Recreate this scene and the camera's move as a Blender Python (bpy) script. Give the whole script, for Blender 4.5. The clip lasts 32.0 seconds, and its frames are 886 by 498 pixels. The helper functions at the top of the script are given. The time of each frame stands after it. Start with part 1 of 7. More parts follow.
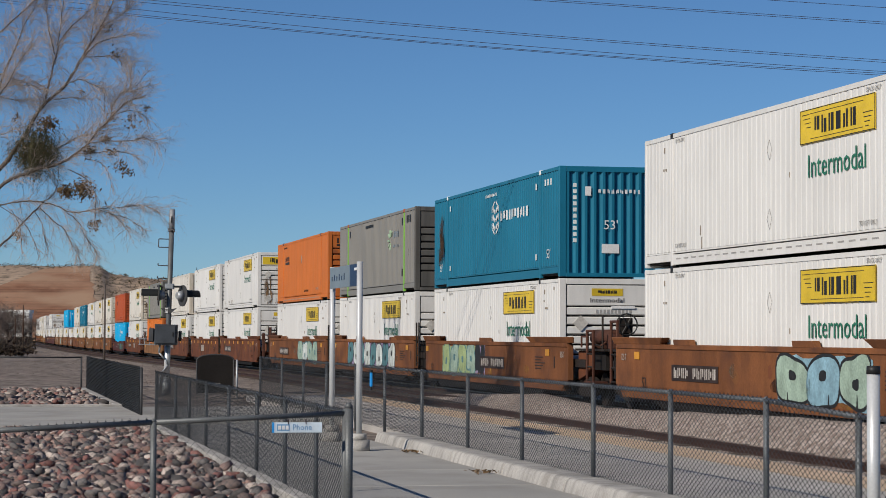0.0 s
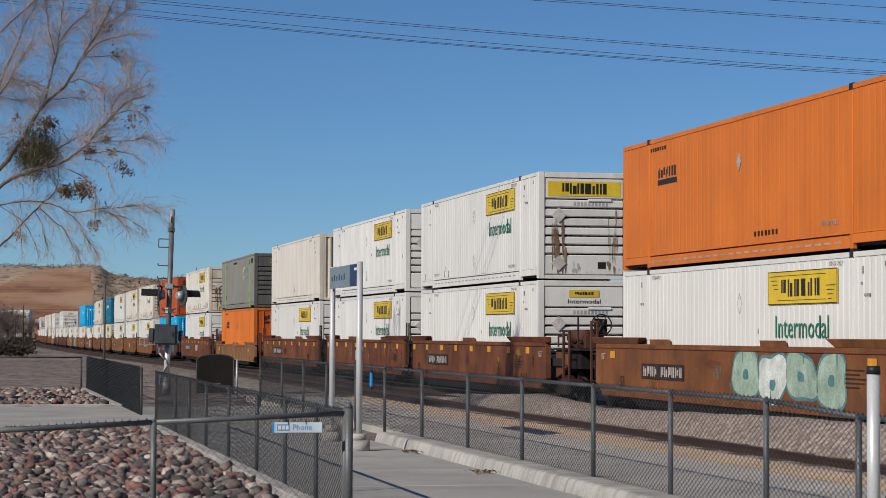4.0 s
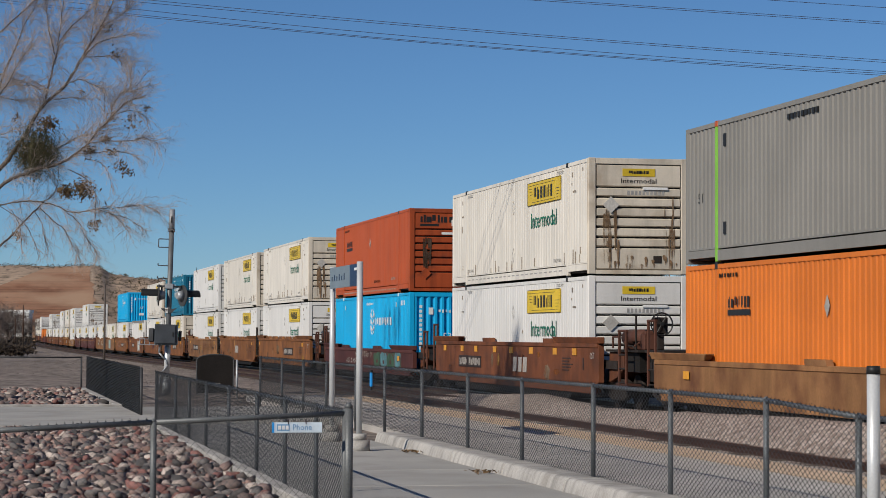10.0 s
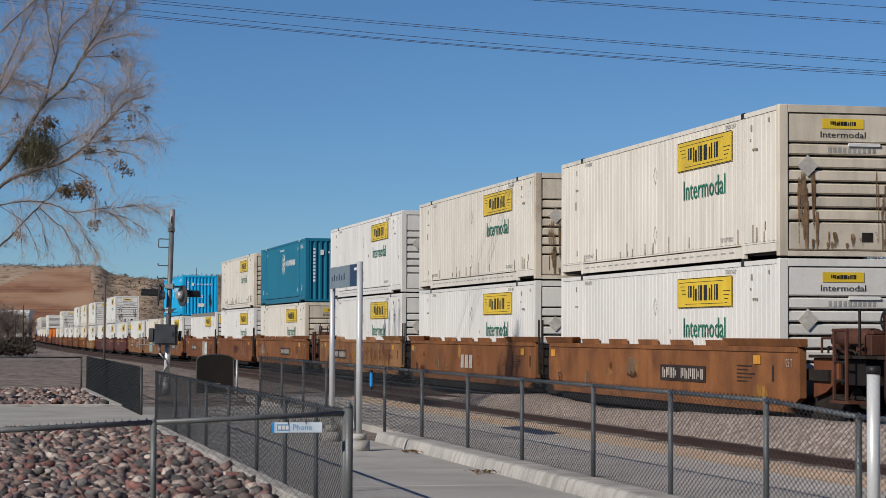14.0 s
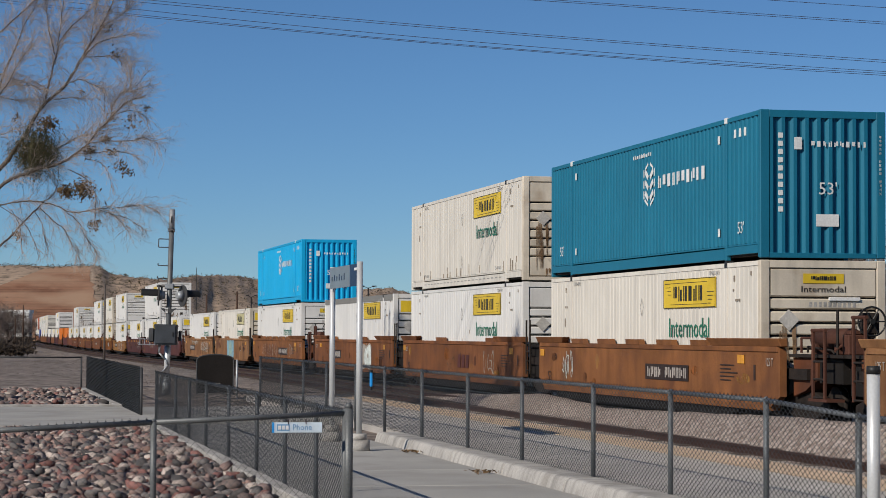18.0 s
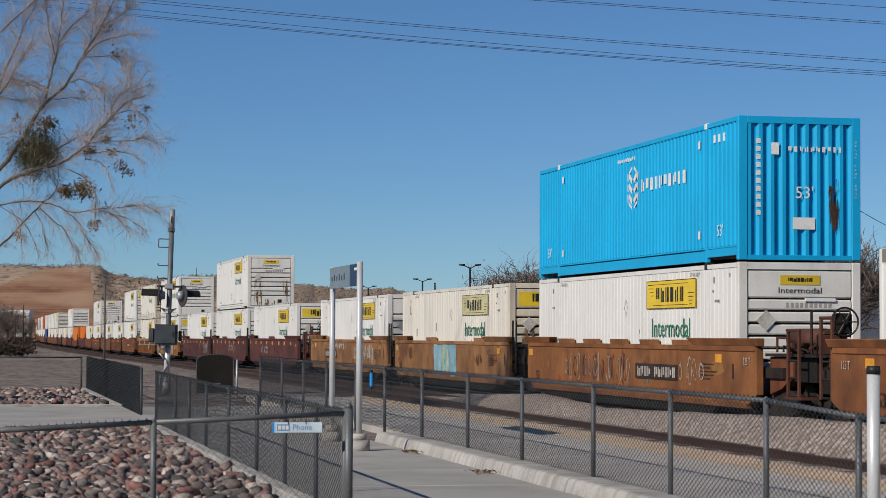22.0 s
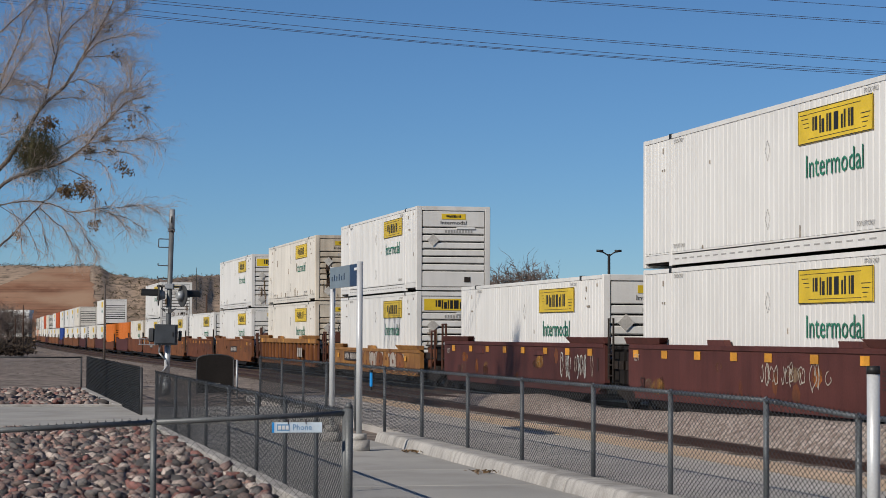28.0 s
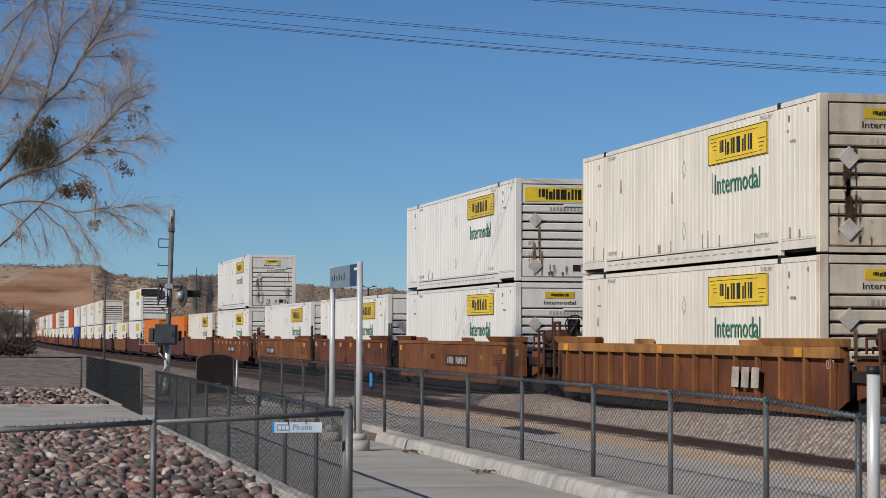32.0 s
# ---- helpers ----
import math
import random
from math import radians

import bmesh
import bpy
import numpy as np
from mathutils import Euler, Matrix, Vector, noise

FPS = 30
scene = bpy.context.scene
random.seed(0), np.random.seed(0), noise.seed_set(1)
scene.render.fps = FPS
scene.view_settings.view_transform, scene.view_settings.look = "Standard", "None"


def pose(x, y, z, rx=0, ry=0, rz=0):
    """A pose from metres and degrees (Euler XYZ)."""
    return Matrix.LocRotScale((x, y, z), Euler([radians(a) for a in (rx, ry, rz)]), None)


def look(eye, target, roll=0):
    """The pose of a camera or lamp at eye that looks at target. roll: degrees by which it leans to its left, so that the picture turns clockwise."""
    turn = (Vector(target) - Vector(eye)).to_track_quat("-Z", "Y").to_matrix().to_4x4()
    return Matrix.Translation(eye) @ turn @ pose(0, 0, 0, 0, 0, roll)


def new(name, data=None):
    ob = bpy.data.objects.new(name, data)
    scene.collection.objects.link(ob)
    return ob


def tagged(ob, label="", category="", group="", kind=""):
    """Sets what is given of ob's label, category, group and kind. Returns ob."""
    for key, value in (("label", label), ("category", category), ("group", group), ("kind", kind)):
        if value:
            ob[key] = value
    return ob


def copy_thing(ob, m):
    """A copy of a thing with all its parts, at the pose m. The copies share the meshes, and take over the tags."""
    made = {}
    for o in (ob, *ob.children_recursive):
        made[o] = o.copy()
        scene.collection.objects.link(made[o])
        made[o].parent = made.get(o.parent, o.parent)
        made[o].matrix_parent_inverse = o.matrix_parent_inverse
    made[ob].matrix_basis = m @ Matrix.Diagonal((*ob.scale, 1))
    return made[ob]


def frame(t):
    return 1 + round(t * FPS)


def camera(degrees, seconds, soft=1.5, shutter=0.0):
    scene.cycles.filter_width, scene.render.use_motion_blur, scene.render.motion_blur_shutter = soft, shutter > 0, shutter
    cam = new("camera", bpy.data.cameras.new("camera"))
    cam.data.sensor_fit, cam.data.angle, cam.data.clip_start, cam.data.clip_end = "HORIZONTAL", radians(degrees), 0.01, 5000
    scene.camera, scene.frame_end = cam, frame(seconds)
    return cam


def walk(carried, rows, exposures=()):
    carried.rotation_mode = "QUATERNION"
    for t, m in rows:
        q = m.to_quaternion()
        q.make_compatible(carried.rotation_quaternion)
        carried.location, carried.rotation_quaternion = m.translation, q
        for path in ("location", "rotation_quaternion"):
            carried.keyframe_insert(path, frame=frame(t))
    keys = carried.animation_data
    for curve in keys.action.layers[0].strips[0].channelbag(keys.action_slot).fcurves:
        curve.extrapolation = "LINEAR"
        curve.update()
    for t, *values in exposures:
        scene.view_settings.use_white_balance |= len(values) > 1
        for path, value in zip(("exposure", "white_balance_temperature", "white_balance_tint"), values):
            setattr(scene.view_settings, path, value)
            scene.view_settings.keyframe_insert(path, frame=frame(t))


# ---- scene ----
cam = camera(22.01, 32.0, soft=0.7)
YAW, PITCH = radians(78.19), radians(2.149)
EYE = Vector((0.0, 0.0, 1.76))
WAY = Vector((-math.sin(YAW) * math.cos(PITCH), math.cos(YAW) * math.cos(PITCH), math.sin(PITCH)))
VIEW = look(EYE, EYE + WAY, 0.229)
walk(cam, [(0.0, VIEW), (32.0, VIEW)], [(0.0, 0.0), (32.0, 0.0)])

# ---- light: clear winter sky, sun behind the camera on the near side of the train ----
SUN = Vector((0.46, -0.72, 0.51)).normalized()
world = bpy.data.worlds.new("sky")
scene.world = world
world.use_nodes = True
wn = world.node_tree.nodes
sky = wn.new("ShaderNodeTexSky")
sky.sky_type = "NISHITA"
sky.sun_disc = False
sky.sun_elevation = math.asin(SUN.z)
sky.sun_rotation = math.atan2(SUN.x, SUN.y)
sky.altitude = 3000
sky.air_density, sky.dust_density, sky.ozone_density = 1.05, 0.05, 7.0
tint = wn.new("ShaderNodeVectorMath")
tint.operation = "MULTIPLY"
tint.inputs[1].default_value = (0.695, 0.80, 0.845)
wn["Background"].inputs["Strength"].default_value = 0.085
world.node_tree.links.new(sky.outputs[0], tint.inputs[0])
world.node_tree.links.new(tint.outputs[0], wn["Background"].inputs["Color"])
sun = new("sun", bpy.data.lights.new("sun", "SUN"))
sun.data.energy, sun.data.angle, sun.data.color = 4.25, radians(0.53), (1.0, 0.925, 0.82)
sun.matrix_world = look(SUN * 60, (0, 0, 0))


# ---- materials ----
def material(name, colour, rough=0.6, metal=0.0, grain=(40.0, 0.12), stain=(1.2, 0.2), bump=(60.0, 0.1),
             island=0.0, obj=0.0, tints=(), streak=0.0, rust=None, lay=(4.3, 4.3, 0.301), patchy=None):
    """Node material: base colour varied by fine grain and by broad stains, with a fine relief.
    island / obj: lightness spread by mesh island or by object; tints: colours picked by that same number."""
    m = bpy.data.materials.new(name)
    m.use_nodes = True
    nt = m.node_tree
    n, l = nt.nodes, nt.links
    b = n["Principled BSDF"]
    b.inputs["Roughness"].default_value = rough
    b.inputs["Metallic"].default_value = metal
    b.inputs["Specular IOR Level"].default_value = 0.18 if rough >= 0.7 else 0.3
    co = n.new("ShaderNodeTexCoord")
    geo = n.new("ShaderNodeNewGeometry")
    info = n.new("ShaderNodeObjectInfo")

    def noise_of(scale, detail=4.0, stretch=None):
        t = n.new("ShaderNodeTexNoise")
        t.inputs["Scale"].default_value = scale
        t.inputs["Detail"].default_value = detail
        add = n.new("ShaderNodeVectorMath")
        add.operation = "MULTIPLY_ADD"
        add.inputs[1].default_value = stretch or (1, 1, 1)
        mul = n.new("ShaderNodeMath")
        mul.operation = "MULTIPLY"
        mul.inputs[1].default_value = 37.0
        l.new(info.outputs["Random"], mul.inputs[0])
        l.new(co.outputs["Object"], add.inputs[0])
        l.new(mul.outputs[0], add.inputs[2])
        l.new(add.outputs[0], t.inputs["Vector"])
        return t.outputs["Fac"]

    def ramp(fac, lo, hi, a=0.3, z=0.7):
        r = n.new("ShaderNodeMapRange")
        r.inputs["From Min"].default_value, r.inputs["From Max"].default_value = a, z
        r.inputs["To Min"].default_value, r.inputs["To Max"].default_value = lo, hi
        l.new(fac, r.inputs["Value"])
        return r.outputs[0]

    def times(a, c):
        x = n.new("ShaderNodeMath")
        x.operation = "MULTIPLY"
        l.new(a, x.inputs[0])
        l.new(c, x.inputs[1])
        return x.outputs[0]

    value = times(ramp(noise_of(grain[0]), 1 - grain[1], 1 + grain[1]), ramp(noise_of(stain[0]), 1 - stain[1], 1 + stain[1]))
    if streak:
        value = times(value, ramp(noise_of(1.0, 5.0, lay), 1 - streak, 1.0, 0.3, 0.55))
    pick = geo.outputs["Random Per Island"] if island or (tints and not obj) else info.outputs["Random"]
    if island or obj:
        value = times(value, ramp(pick, 1 - (island or obj), 1 + (island or obj), 0.0, 1.0))
    if tints:
        cr = n.new("ShaderNodeValToRGB")
        cr.color_ramp.interpolation = "CONSTANT"
        el = cr.color_ramp.elements
        el[0].color, el[0].position = (*tints[0], 1), 0.0
        el[1].color, el[1].position = (*tints[1], 1), 1.0 / len(tints)
        for i, c in enumerate(tints[2:], 2):
            e = el.new(i / len(tints))
            e.color = (*c, 1)
        mul = n.new("ShaderNodeMath")
        mul.operation = "FRACT"
        m7 = n.new("ShaderNodeMath")
        m7.operation = "MULTIPLY"
        m7.inputs[1].default_value = 7.31
        l.new(pick, m7.inputs[0])
        l.new(m7.outputs[0], mul.inputs[0])
        l.new(mul.outputs[0], cr.inputs["Fac"])
        base = cr.outputs["Color"]
    else:
        rgb = n.new("ShaderNodeRGB")
        rgb.outputs[0].default_value = (*colour, 1)
        base = rgb.outputs[0]
    mix = n.new("ShaderNodeVectorMath")
    mix.operation = "SCALE"
    l.new(base, mix.inputs[0])
    l.new(value, mix.inputs["Scale"])
    out = mix.outputs[0]
    if rust:
        colour2, scale, lo, hi = rust
        mx = n.new("ShaderNodeMix")
        mx.data_type = "RGBA"
        mx.inputs["B"].default_value = (*colour2, 1)
        l.new(ramp(noise_of(scale, 6.0), 0.0, 1.0, lo, hi), mx.inputs["Factor"])
        l.new(out, mx.inputs["A"])
        out = mx.outputs["Result"]
    l.new(out, b.inputs["Base Color"])
    if patchy:
        l.new(times(ramp(noise_of(1.0, 6.0, (6.0, 6.0, 0.9)), 0.0, 1.0, *patchy), ramp(noise_of(1.4, 3.0), 0.0, 1.0, 0.40, 0.58)), b.inputs["Alpha"])
    if bump[1]:
        bp = n.new("ShaderNodeBump")
        bp.inputs["Strength"].default_value = bump[1]
        bp.inputs["Distance"].default_value = 0.02
        l.new(noise_of(bump[0]), bp.inputs["Height"])
        l.new(bp.outputs[0], b.inputs["Normal"])
    return m


M = {}
M["white"] = material("white_paint", (0.655, 0.645, 0.617), 0.5, 0, (30, 0.03), (0.5, 0.05), (25, 0.05), obj=0.04, streak=0.10)
M["cream"] = material("cream_paint", (0.648, 0.612, 0.543), 0.55, 0, (30, 0.04), (0.5, 0.07), (25, 0.05), obj=0.04, streak=0.16)
M["white_end"] = material("grimy_white_end", (0.64, 0.625, 0.59), 0.55, 0, (30, 0.04), (0.8, 0.08), (25, 0.06), obj=0.05, streak=0.08, rust=((0.447, 0.396, 0.327), 0.9, 0.62, 0.85))
M["cream_end"] = material("rust_streaked_cream_end", (0.585, 0.52, 0.42), 0.6, 0, (30, 0.05), (0.8, 0.15), (25, 0.08), obj=0.06, streak=0.2, rust=((0.25, 0.17, 0.10), 0.9, 0.56, 0.82))
M["teal"] = material("teal_paint", (0.009, 0.138, 0.224), 0.45, 0, (30, 0.05), (0.6, 0.08), (25, 0.05), streak=0.08)
M["blue"] = material("bright_blue_paint", (0.005, 0.344, 0.636), 0.45, 0, (30, 0.05), (0.6, 0.07), (25, 0.05), streak=0.06)
M["navy"] = material("dark_blue_paint", (0.017, 0.052, 0.241), 0.45, 0, (30, 0.05), (0.6, 0.07), (25, 0.05))
M["grey"] = material("grey_paint", (0.202, 0.194, 0.176), 0.5, 0, (30, 0.05), (0.6, 0.07), (25, 0.05), streak=0.08)
M["orange"] = material("orange_paint", (0.568, 0.15, 0.019), 0.5, 0, (30, 0.05), (0.6, 0.1), (25, 0.05), streak=0.10)
M["red"] = material("red_orange_paint", (0.43, 0.076, 0.014), 0.5, 0, (30, 0.05), (0.6, 0.1), (25, 0.05), streak=0.10)
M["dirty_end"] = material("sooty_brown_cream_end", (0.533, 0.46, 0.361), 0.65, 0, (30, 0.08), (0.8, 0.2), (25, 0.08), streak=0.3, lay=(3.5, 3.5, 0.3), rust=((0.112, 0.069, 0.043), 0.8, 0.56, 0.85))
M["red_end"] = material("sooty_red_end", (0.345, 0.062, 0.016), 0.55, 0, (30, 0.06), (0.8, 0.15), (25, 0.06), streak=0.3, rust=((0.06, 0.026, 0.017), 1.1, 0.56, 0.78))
# orange and grey ends: base colour darker than the sides, streaked
M["orange_end"] = material("dark_blotched_orange_end", (0.46, 0.125, 0.024), 0.55, 0, (30, 0.06), (0.8, 0.15), (25, 0.06), streak=0.3, rust=((0.077, 0.034, 0.022), 1.1, 0.56, 0.78))
M["grey_end"] = material("dark_streaked_grey_end", (0.099, 0.095, 0.086), 0.55, 0, (30, 0.06), (0.8, 0.15), (25, 0.06), streak=0.3)
M["yellow_faded"] = material("sun_faded_sign", (0.533, 0.482, 0.258), 0.5, 0, (30, 0.06), (2, 0.15), (25, 0.03))
M["yellow"] = material("yellow_sign", (0.619, 0.43, 0.03), 0.45, 0, (30, 0.06), (2, 0.12), (25, 0.03), obj=0.12)
M["black"] = material("black_paint", (0.017, 0.017, 0.017), 0.5, 0, (30, 0.1), (2, 0.1), (25, 0.05))
M["green"] = material("green_lettering", (0.026, 0.155, 0.095), 0.5, 0, (30, 0.1), (2, 0.25), (25, 0.03))
M["lime"] = material("lime_stripe", (0.189, 0.447, 0.052), 0.5, 0, (30, 0.1), (2, 0.1), (25, 0.03))
M["petal"] = material("faded_green_mark", (0.31, 0.43, 0.292), 0.5, 0, (30, 0.1), (2, 0.1), (25, 0.03))
M["decal"] = material("white_lettering", (0.671, 0.671, 0.654), 0.5, 0, (30, 0.1), (2, 0.1), (25, 0.03))
# near-black: stands in for shade in recesses, also used for plain black parts
M["gap"] = material("near_black_fill", (0.014, 0.012, 0.011), 0.8, 0, (30, 0.2), (2, 0.2), (25, 0.05))
M["faint"] = material("worn_grey_lettering", (0.31, 0.301, 0.284), 0.6, 0, (40, 0.2), (3, 0.25), (25, 0.03))
M["platedark"] = material("dark_brown_plate", (0.03, 0.019, 0.015), 0.6, 0, (30, 0.2), (2, 0.3), (25, 0.05))
M["worn"] = material("worn_white_stencil", (0.361, 0.327, 0.292), 0.6, 0, (20, 0.25), (2, 0.3), (25, 0.03))
M["placard"] = material("dull_grey_placard", (0.43, 0.408, 0.37), 0.6, 0, (20, 0.15), (2, 0.2), (25, 0.03))
M["rust"] = material("rusty_brown_car_paint", (0.191, 0.074, 0.029), 0.7, 0, (25, 0.12), (0.45, 0.24), (20, 0.15), obj=0.12, streak=0.24, lay=(3.0, 3.0, 0.6), rust=((0.095, 0.041, 0.023), 1.1, 0.46, 0.74))
M["rustor"] = material("rusty_orange_car_paint", (0.205, 0.084, 0.031), 0.7, 0, (25, 0.12), (0.45, 0.24), (20, 0.15), obj=0.12, streak=0.24, lay=(3.0, 3.0, 0.6), rust=((0.112, 0.047, 0.024), 1.1, 0.46, 0.74))
M["tan"] = material("tan_brown_car_paint", (0.255, 0.128, 0.056), 0.7, 0, (25, 0.12), (0.45, 0.24), (20, 0.15), obj=0.12, streak=0.24, lay=(3.0, 3.0, 0.6), rust=((0.112, 0.047, 0.024), 1.1, 0.46, 0.74))
M["endiron"] = material("dark_rusty_iron", (0.080, 0.034, 0.023), 0.7, 0.1, (25, 0.15), (1.2, 0.3), (25, 0.15))
M["brown"] = material("dull_brown_car_paint", (0.148, 0.052, 0.024), 0.7, 0, (25, 0.12), (0.45, 0.24), (20, 0.15), obj=0.12, streak=0.24, lay=(3.0, 3.0, 0.6), rust=((0.06, 0.028, 0.019), 1.1, 0.46, 0.74))
M["maroon"] = material("maroon_car_paint", (0.082, 0.026, 0.021), 0.65, 0, (25, 0.12), (0.8, 0.25), (20, 0.12), obj=0.12, streak=0.2)
M["ochre"] = material("faded_yellow_car_paint", (0.29, 0.138, 0.038), 0.65, 0, (25, 0.12), (0.8, 0.25), (20, 0.12), obj=0.1, streak=0.25, rust=((0.138, 0.056, 0.024), 1.2, 0.50, 0.72))
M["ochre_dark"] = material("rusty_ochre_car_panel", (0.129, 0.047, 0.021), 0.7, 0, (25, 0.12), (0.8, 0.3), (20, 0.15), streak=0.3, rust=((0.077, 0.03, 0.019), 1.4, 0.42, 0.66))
M["steel"] = material("dark_steel", (0.029, 0.023, 0.02), 0.75, 0.2, (30, 0.2), (2, 0.3), (30, 0.2))
M["rail"] = material("rusty_rail", (0.073, 0.039, 0.03), 0.6, 0.5, (30, 0.15), (1, 0.2), (30, 0.1))
M["railtop"] = material("worn_rail_head", (0.275, 0.267, 0.258), 0.3, 0.9, (30, 0.1), (1, 0.2), (30, 0.03))
M["galv"] = material("galvanised_steel", (0.31, 0.327, 0.344), 0.5, 0.35, (60, 0.12), (3, 0.15), (60, 0.08))
M["galvdark"] = material("weathered_dark_steel", (0.057, 0.058, 0.06), 0.55, 0.3, (60, 0.15), (3, 0.2), (60, 0.1))
M["alu"] = material("brushed_aluminium", (0.533, 0.542, 0.542), 0.4, 0.25, (60, 0.05), (3, 0.08), (60, 0.03))
M["concrete"] = material("pale_concrete", (0.361, 0.348, 0.323), 0.85, 0, (90, 0.08), (0.5, 0.12), (70, 0.15), rust=((0.275, 0.262, 0.241), 0.9, 0.5, 0.75))
M["kerb"] = material("kerb_concrete", (0.396, 0.378, 0.353), 0.85, 0, (40, 0.14), (1.2, 0.18), (30, 0.35), streak=0.38, lay=(7.0, 1.0, 0.8), rust=((0.224, 0.206, 0.181), 2.2, 0.55, 0.8))
M["asphalt"] = material("worn_asphalt", (0.073, 0.071, 0.073), 0.9, 0, (120, 0.25), (0.5, 0.15), (90, 0.25))
M["platform"] = material("grey_platform_paving", (0.43, 0.4, 0.37), 0.9, 0, (120, 0.2), (0.6, 0.15), (90, 0.2))
M["tactile"] = material("tan_tactile_paving", (0.533, 0.396, 0.275), 0.85, 0, (60, 0.12), (0.8, 0.15), (60, 0.2))
M["ballast"] = material("ballast_gravel", (0.331, 0.28, 0.245), 0.95, 0, (14, 0.35), (0.35, 0.2), (14, 0.9), rust=((0.189, 0.142, 0.12), 9.0, 0.45, 0.6))
# darker copy of the ballast: shade on and under the tracks is in its colour
M["ballast_shade"] = material("shade_dark_ballast", (0.065, 0.052, 0.045), 0.95, 0, (14, 0.35), (0.35, 0.25), (14, 0.9), rust=((0.052, 0.043, 0.039), 3.0, 0.45, 0.6))
M["dirt"] = material("dry_dirt", (0.25, 0.207, 0.178), 0.95, 0, (7.0, 0.3), (0.12, 0.25), (9, 0.35), rust=((0.095, 0.077, 0.065), 1.6, 0.46, 0.62))
# soil made near-black so the crevices between stones read as shaded
M["soil"] = material("crevice_shade_soil", (0.03, 0.024, 0.021), 0.95, 0, (16, 0.4), (0.5, 0.25), (16, 0.6))
M["tie"] = material("old_timber", (0.086, 0.065, 0.052), 0.9, 0, (30, 0.25), (2, 0.25), (30, 0.3))
M["stone"] = material("river_stone", (0.258, 0.215, 0.189), 0.75, 0, (30, 0.18), (5, 0.15), (45, 0.2), island=0.22,
                      tints=((0.284, 0.237, 0.211), (0.202, 0.146, 0.133), (0.142, 0.129, 0.123), (0.267, 0.172, 0.142), (0.202, 0.099, 0.086), (0.396, 0.335, 0.292), (0.073, 0.067, 0.065), (0.241, 0.168, 0.146), (0.112, 0.092, 0.086), (0.172, 0.133, 0.12)))
M["stone_one"] = material("river_stone_single", (0.258, 0.215, 0.189), 0.75, 0, (30, 0.18), (5, 0.15), (45, 0.2), obj=0.22,
                      tints=((0.284, 0.237, 0.211), (0.202, 0.146, 0.133), (0.142, 0.129, 0.123), (0.267, 0.172, 0.142), (0.202, 0.099, 0.086), (0.396, 0.335, 0.292), (0.073, 0.067, 0.065), (0.241, 0.168, 0.146), (0.112, 0.092, 0.086), (0.172, 0.133, 0.12)))
M["bark"] = material("grey_brown_bark", (0.107, 0.088, 0.076), 0.9, 0, (30, 0.25), (3, 0.2), (30, 0.4))
M["twig"] = material("pale_twig", (0.37, 0.305, 0.265), 0.9, 0, (30, 0.2), (3, 0.2), (30, 0.2), island=0.25)
M["brush"] = material("bare_dark_brush", (0.056, 0.043, 0.033), 0.9, 0, (6, 0.3), (1, 0.3), (8, 0.3), island=0.35)
M["leaf"] = material("dry_brown_leaf", (0.146, 0.095, 0.052), 0.8, 0, (30, 0.25), (3, 0.2), (30, 0.2), island=0.4)
M["mistletoe"] = material("dull_green_leaf", (0.065, 0.06, 0.03), 0.8, 0, (30, 0.25), (3, 0.2), (30, 0.2), island=0.4)
M["scrub"] = material("desert_scrub", (0.099, 0.082, 0.052), 0.9, 0, (6, 0.3), (1, 0.3), (8, 0.3), island=0.35)
M["greytwig"] = material("far_grey_twigs", (0.14, 0.11, 0.095), 0.9, 0, (6, 0.3), (1, 0.3), (8, 0.3), island=0.3)
M["wood"] = material("dark_pole_wood", (0.073, 0.043, 0.03), 0.85, 0, (20, 0.25), (1, 0.2), (25, 0.3))
M["signblue"] = material("slate_blue_sign", (0.172, 0.215, 0.249), 0.4, 0, (30, 0.05), (2, 0.08), (25, 0.03))
M["signmid"] = material("mid_blue_lettering", (0.138, 0.284, 0.473), 0.4, 0, (30, 0.05), (2, 0.08), (25, 0.03))
M["signnavy"] = material("navy_sign", (0.013, 0.034, 0.086), 0.4, 0, (30, 0.05), (2, 0.08), (25, 0.03))
M["signsky"] = material("light_blue_sign", (0.568, 0.654, 0.722), 0.45, 0, (30, 0.05), (4, 0.08), (25, 0.03))
M["cyan"] = material("bright_cyan_plastic", (0.017, 0.258, 0.645), 0.4, 0, (30, 0.05), (4, 0.08), (25, 0.03))
M["cabinet"] = material("dark_grey_enamel", (0.050, 0.056, 0.064), 0.45, 0.2, (40, 0.1), (3, 0.2), (40, 0.05))
M["lens"] = material("dark_red_lens", (0.086, 0.017, 0.017), 0.2, 0, (30, 0.1), (4, 0.1), (25, 0.0))
M["wire"] = material("black_wire", (0.043, 0.03, 0.034), 0.6, 0.2, (30, 0.1), (4, 0.1), (25, 0.0))
for k, c in dict(g_white=(0.533, 0.568, 0.533), g_mint=(0.292, 0.387, 0.31), g_green=(0.292, 0.361, 0.172), g_blue=(0.215, 0.361, 0.43), g_violet=(0.258, 0.206, 0.31), g_teal=(0.086, 0.189, 0.206), g_pale=(0.327, 0.284, 0.241), g_dark=(0.045, 0.09, 0.05)).items():
    M[k] = material(k.replace("g_", "spray_paint_"), c, 0.6, 0, (20, 0.15), (2.5, 0.25), (20, 0.08), streak=0.15)


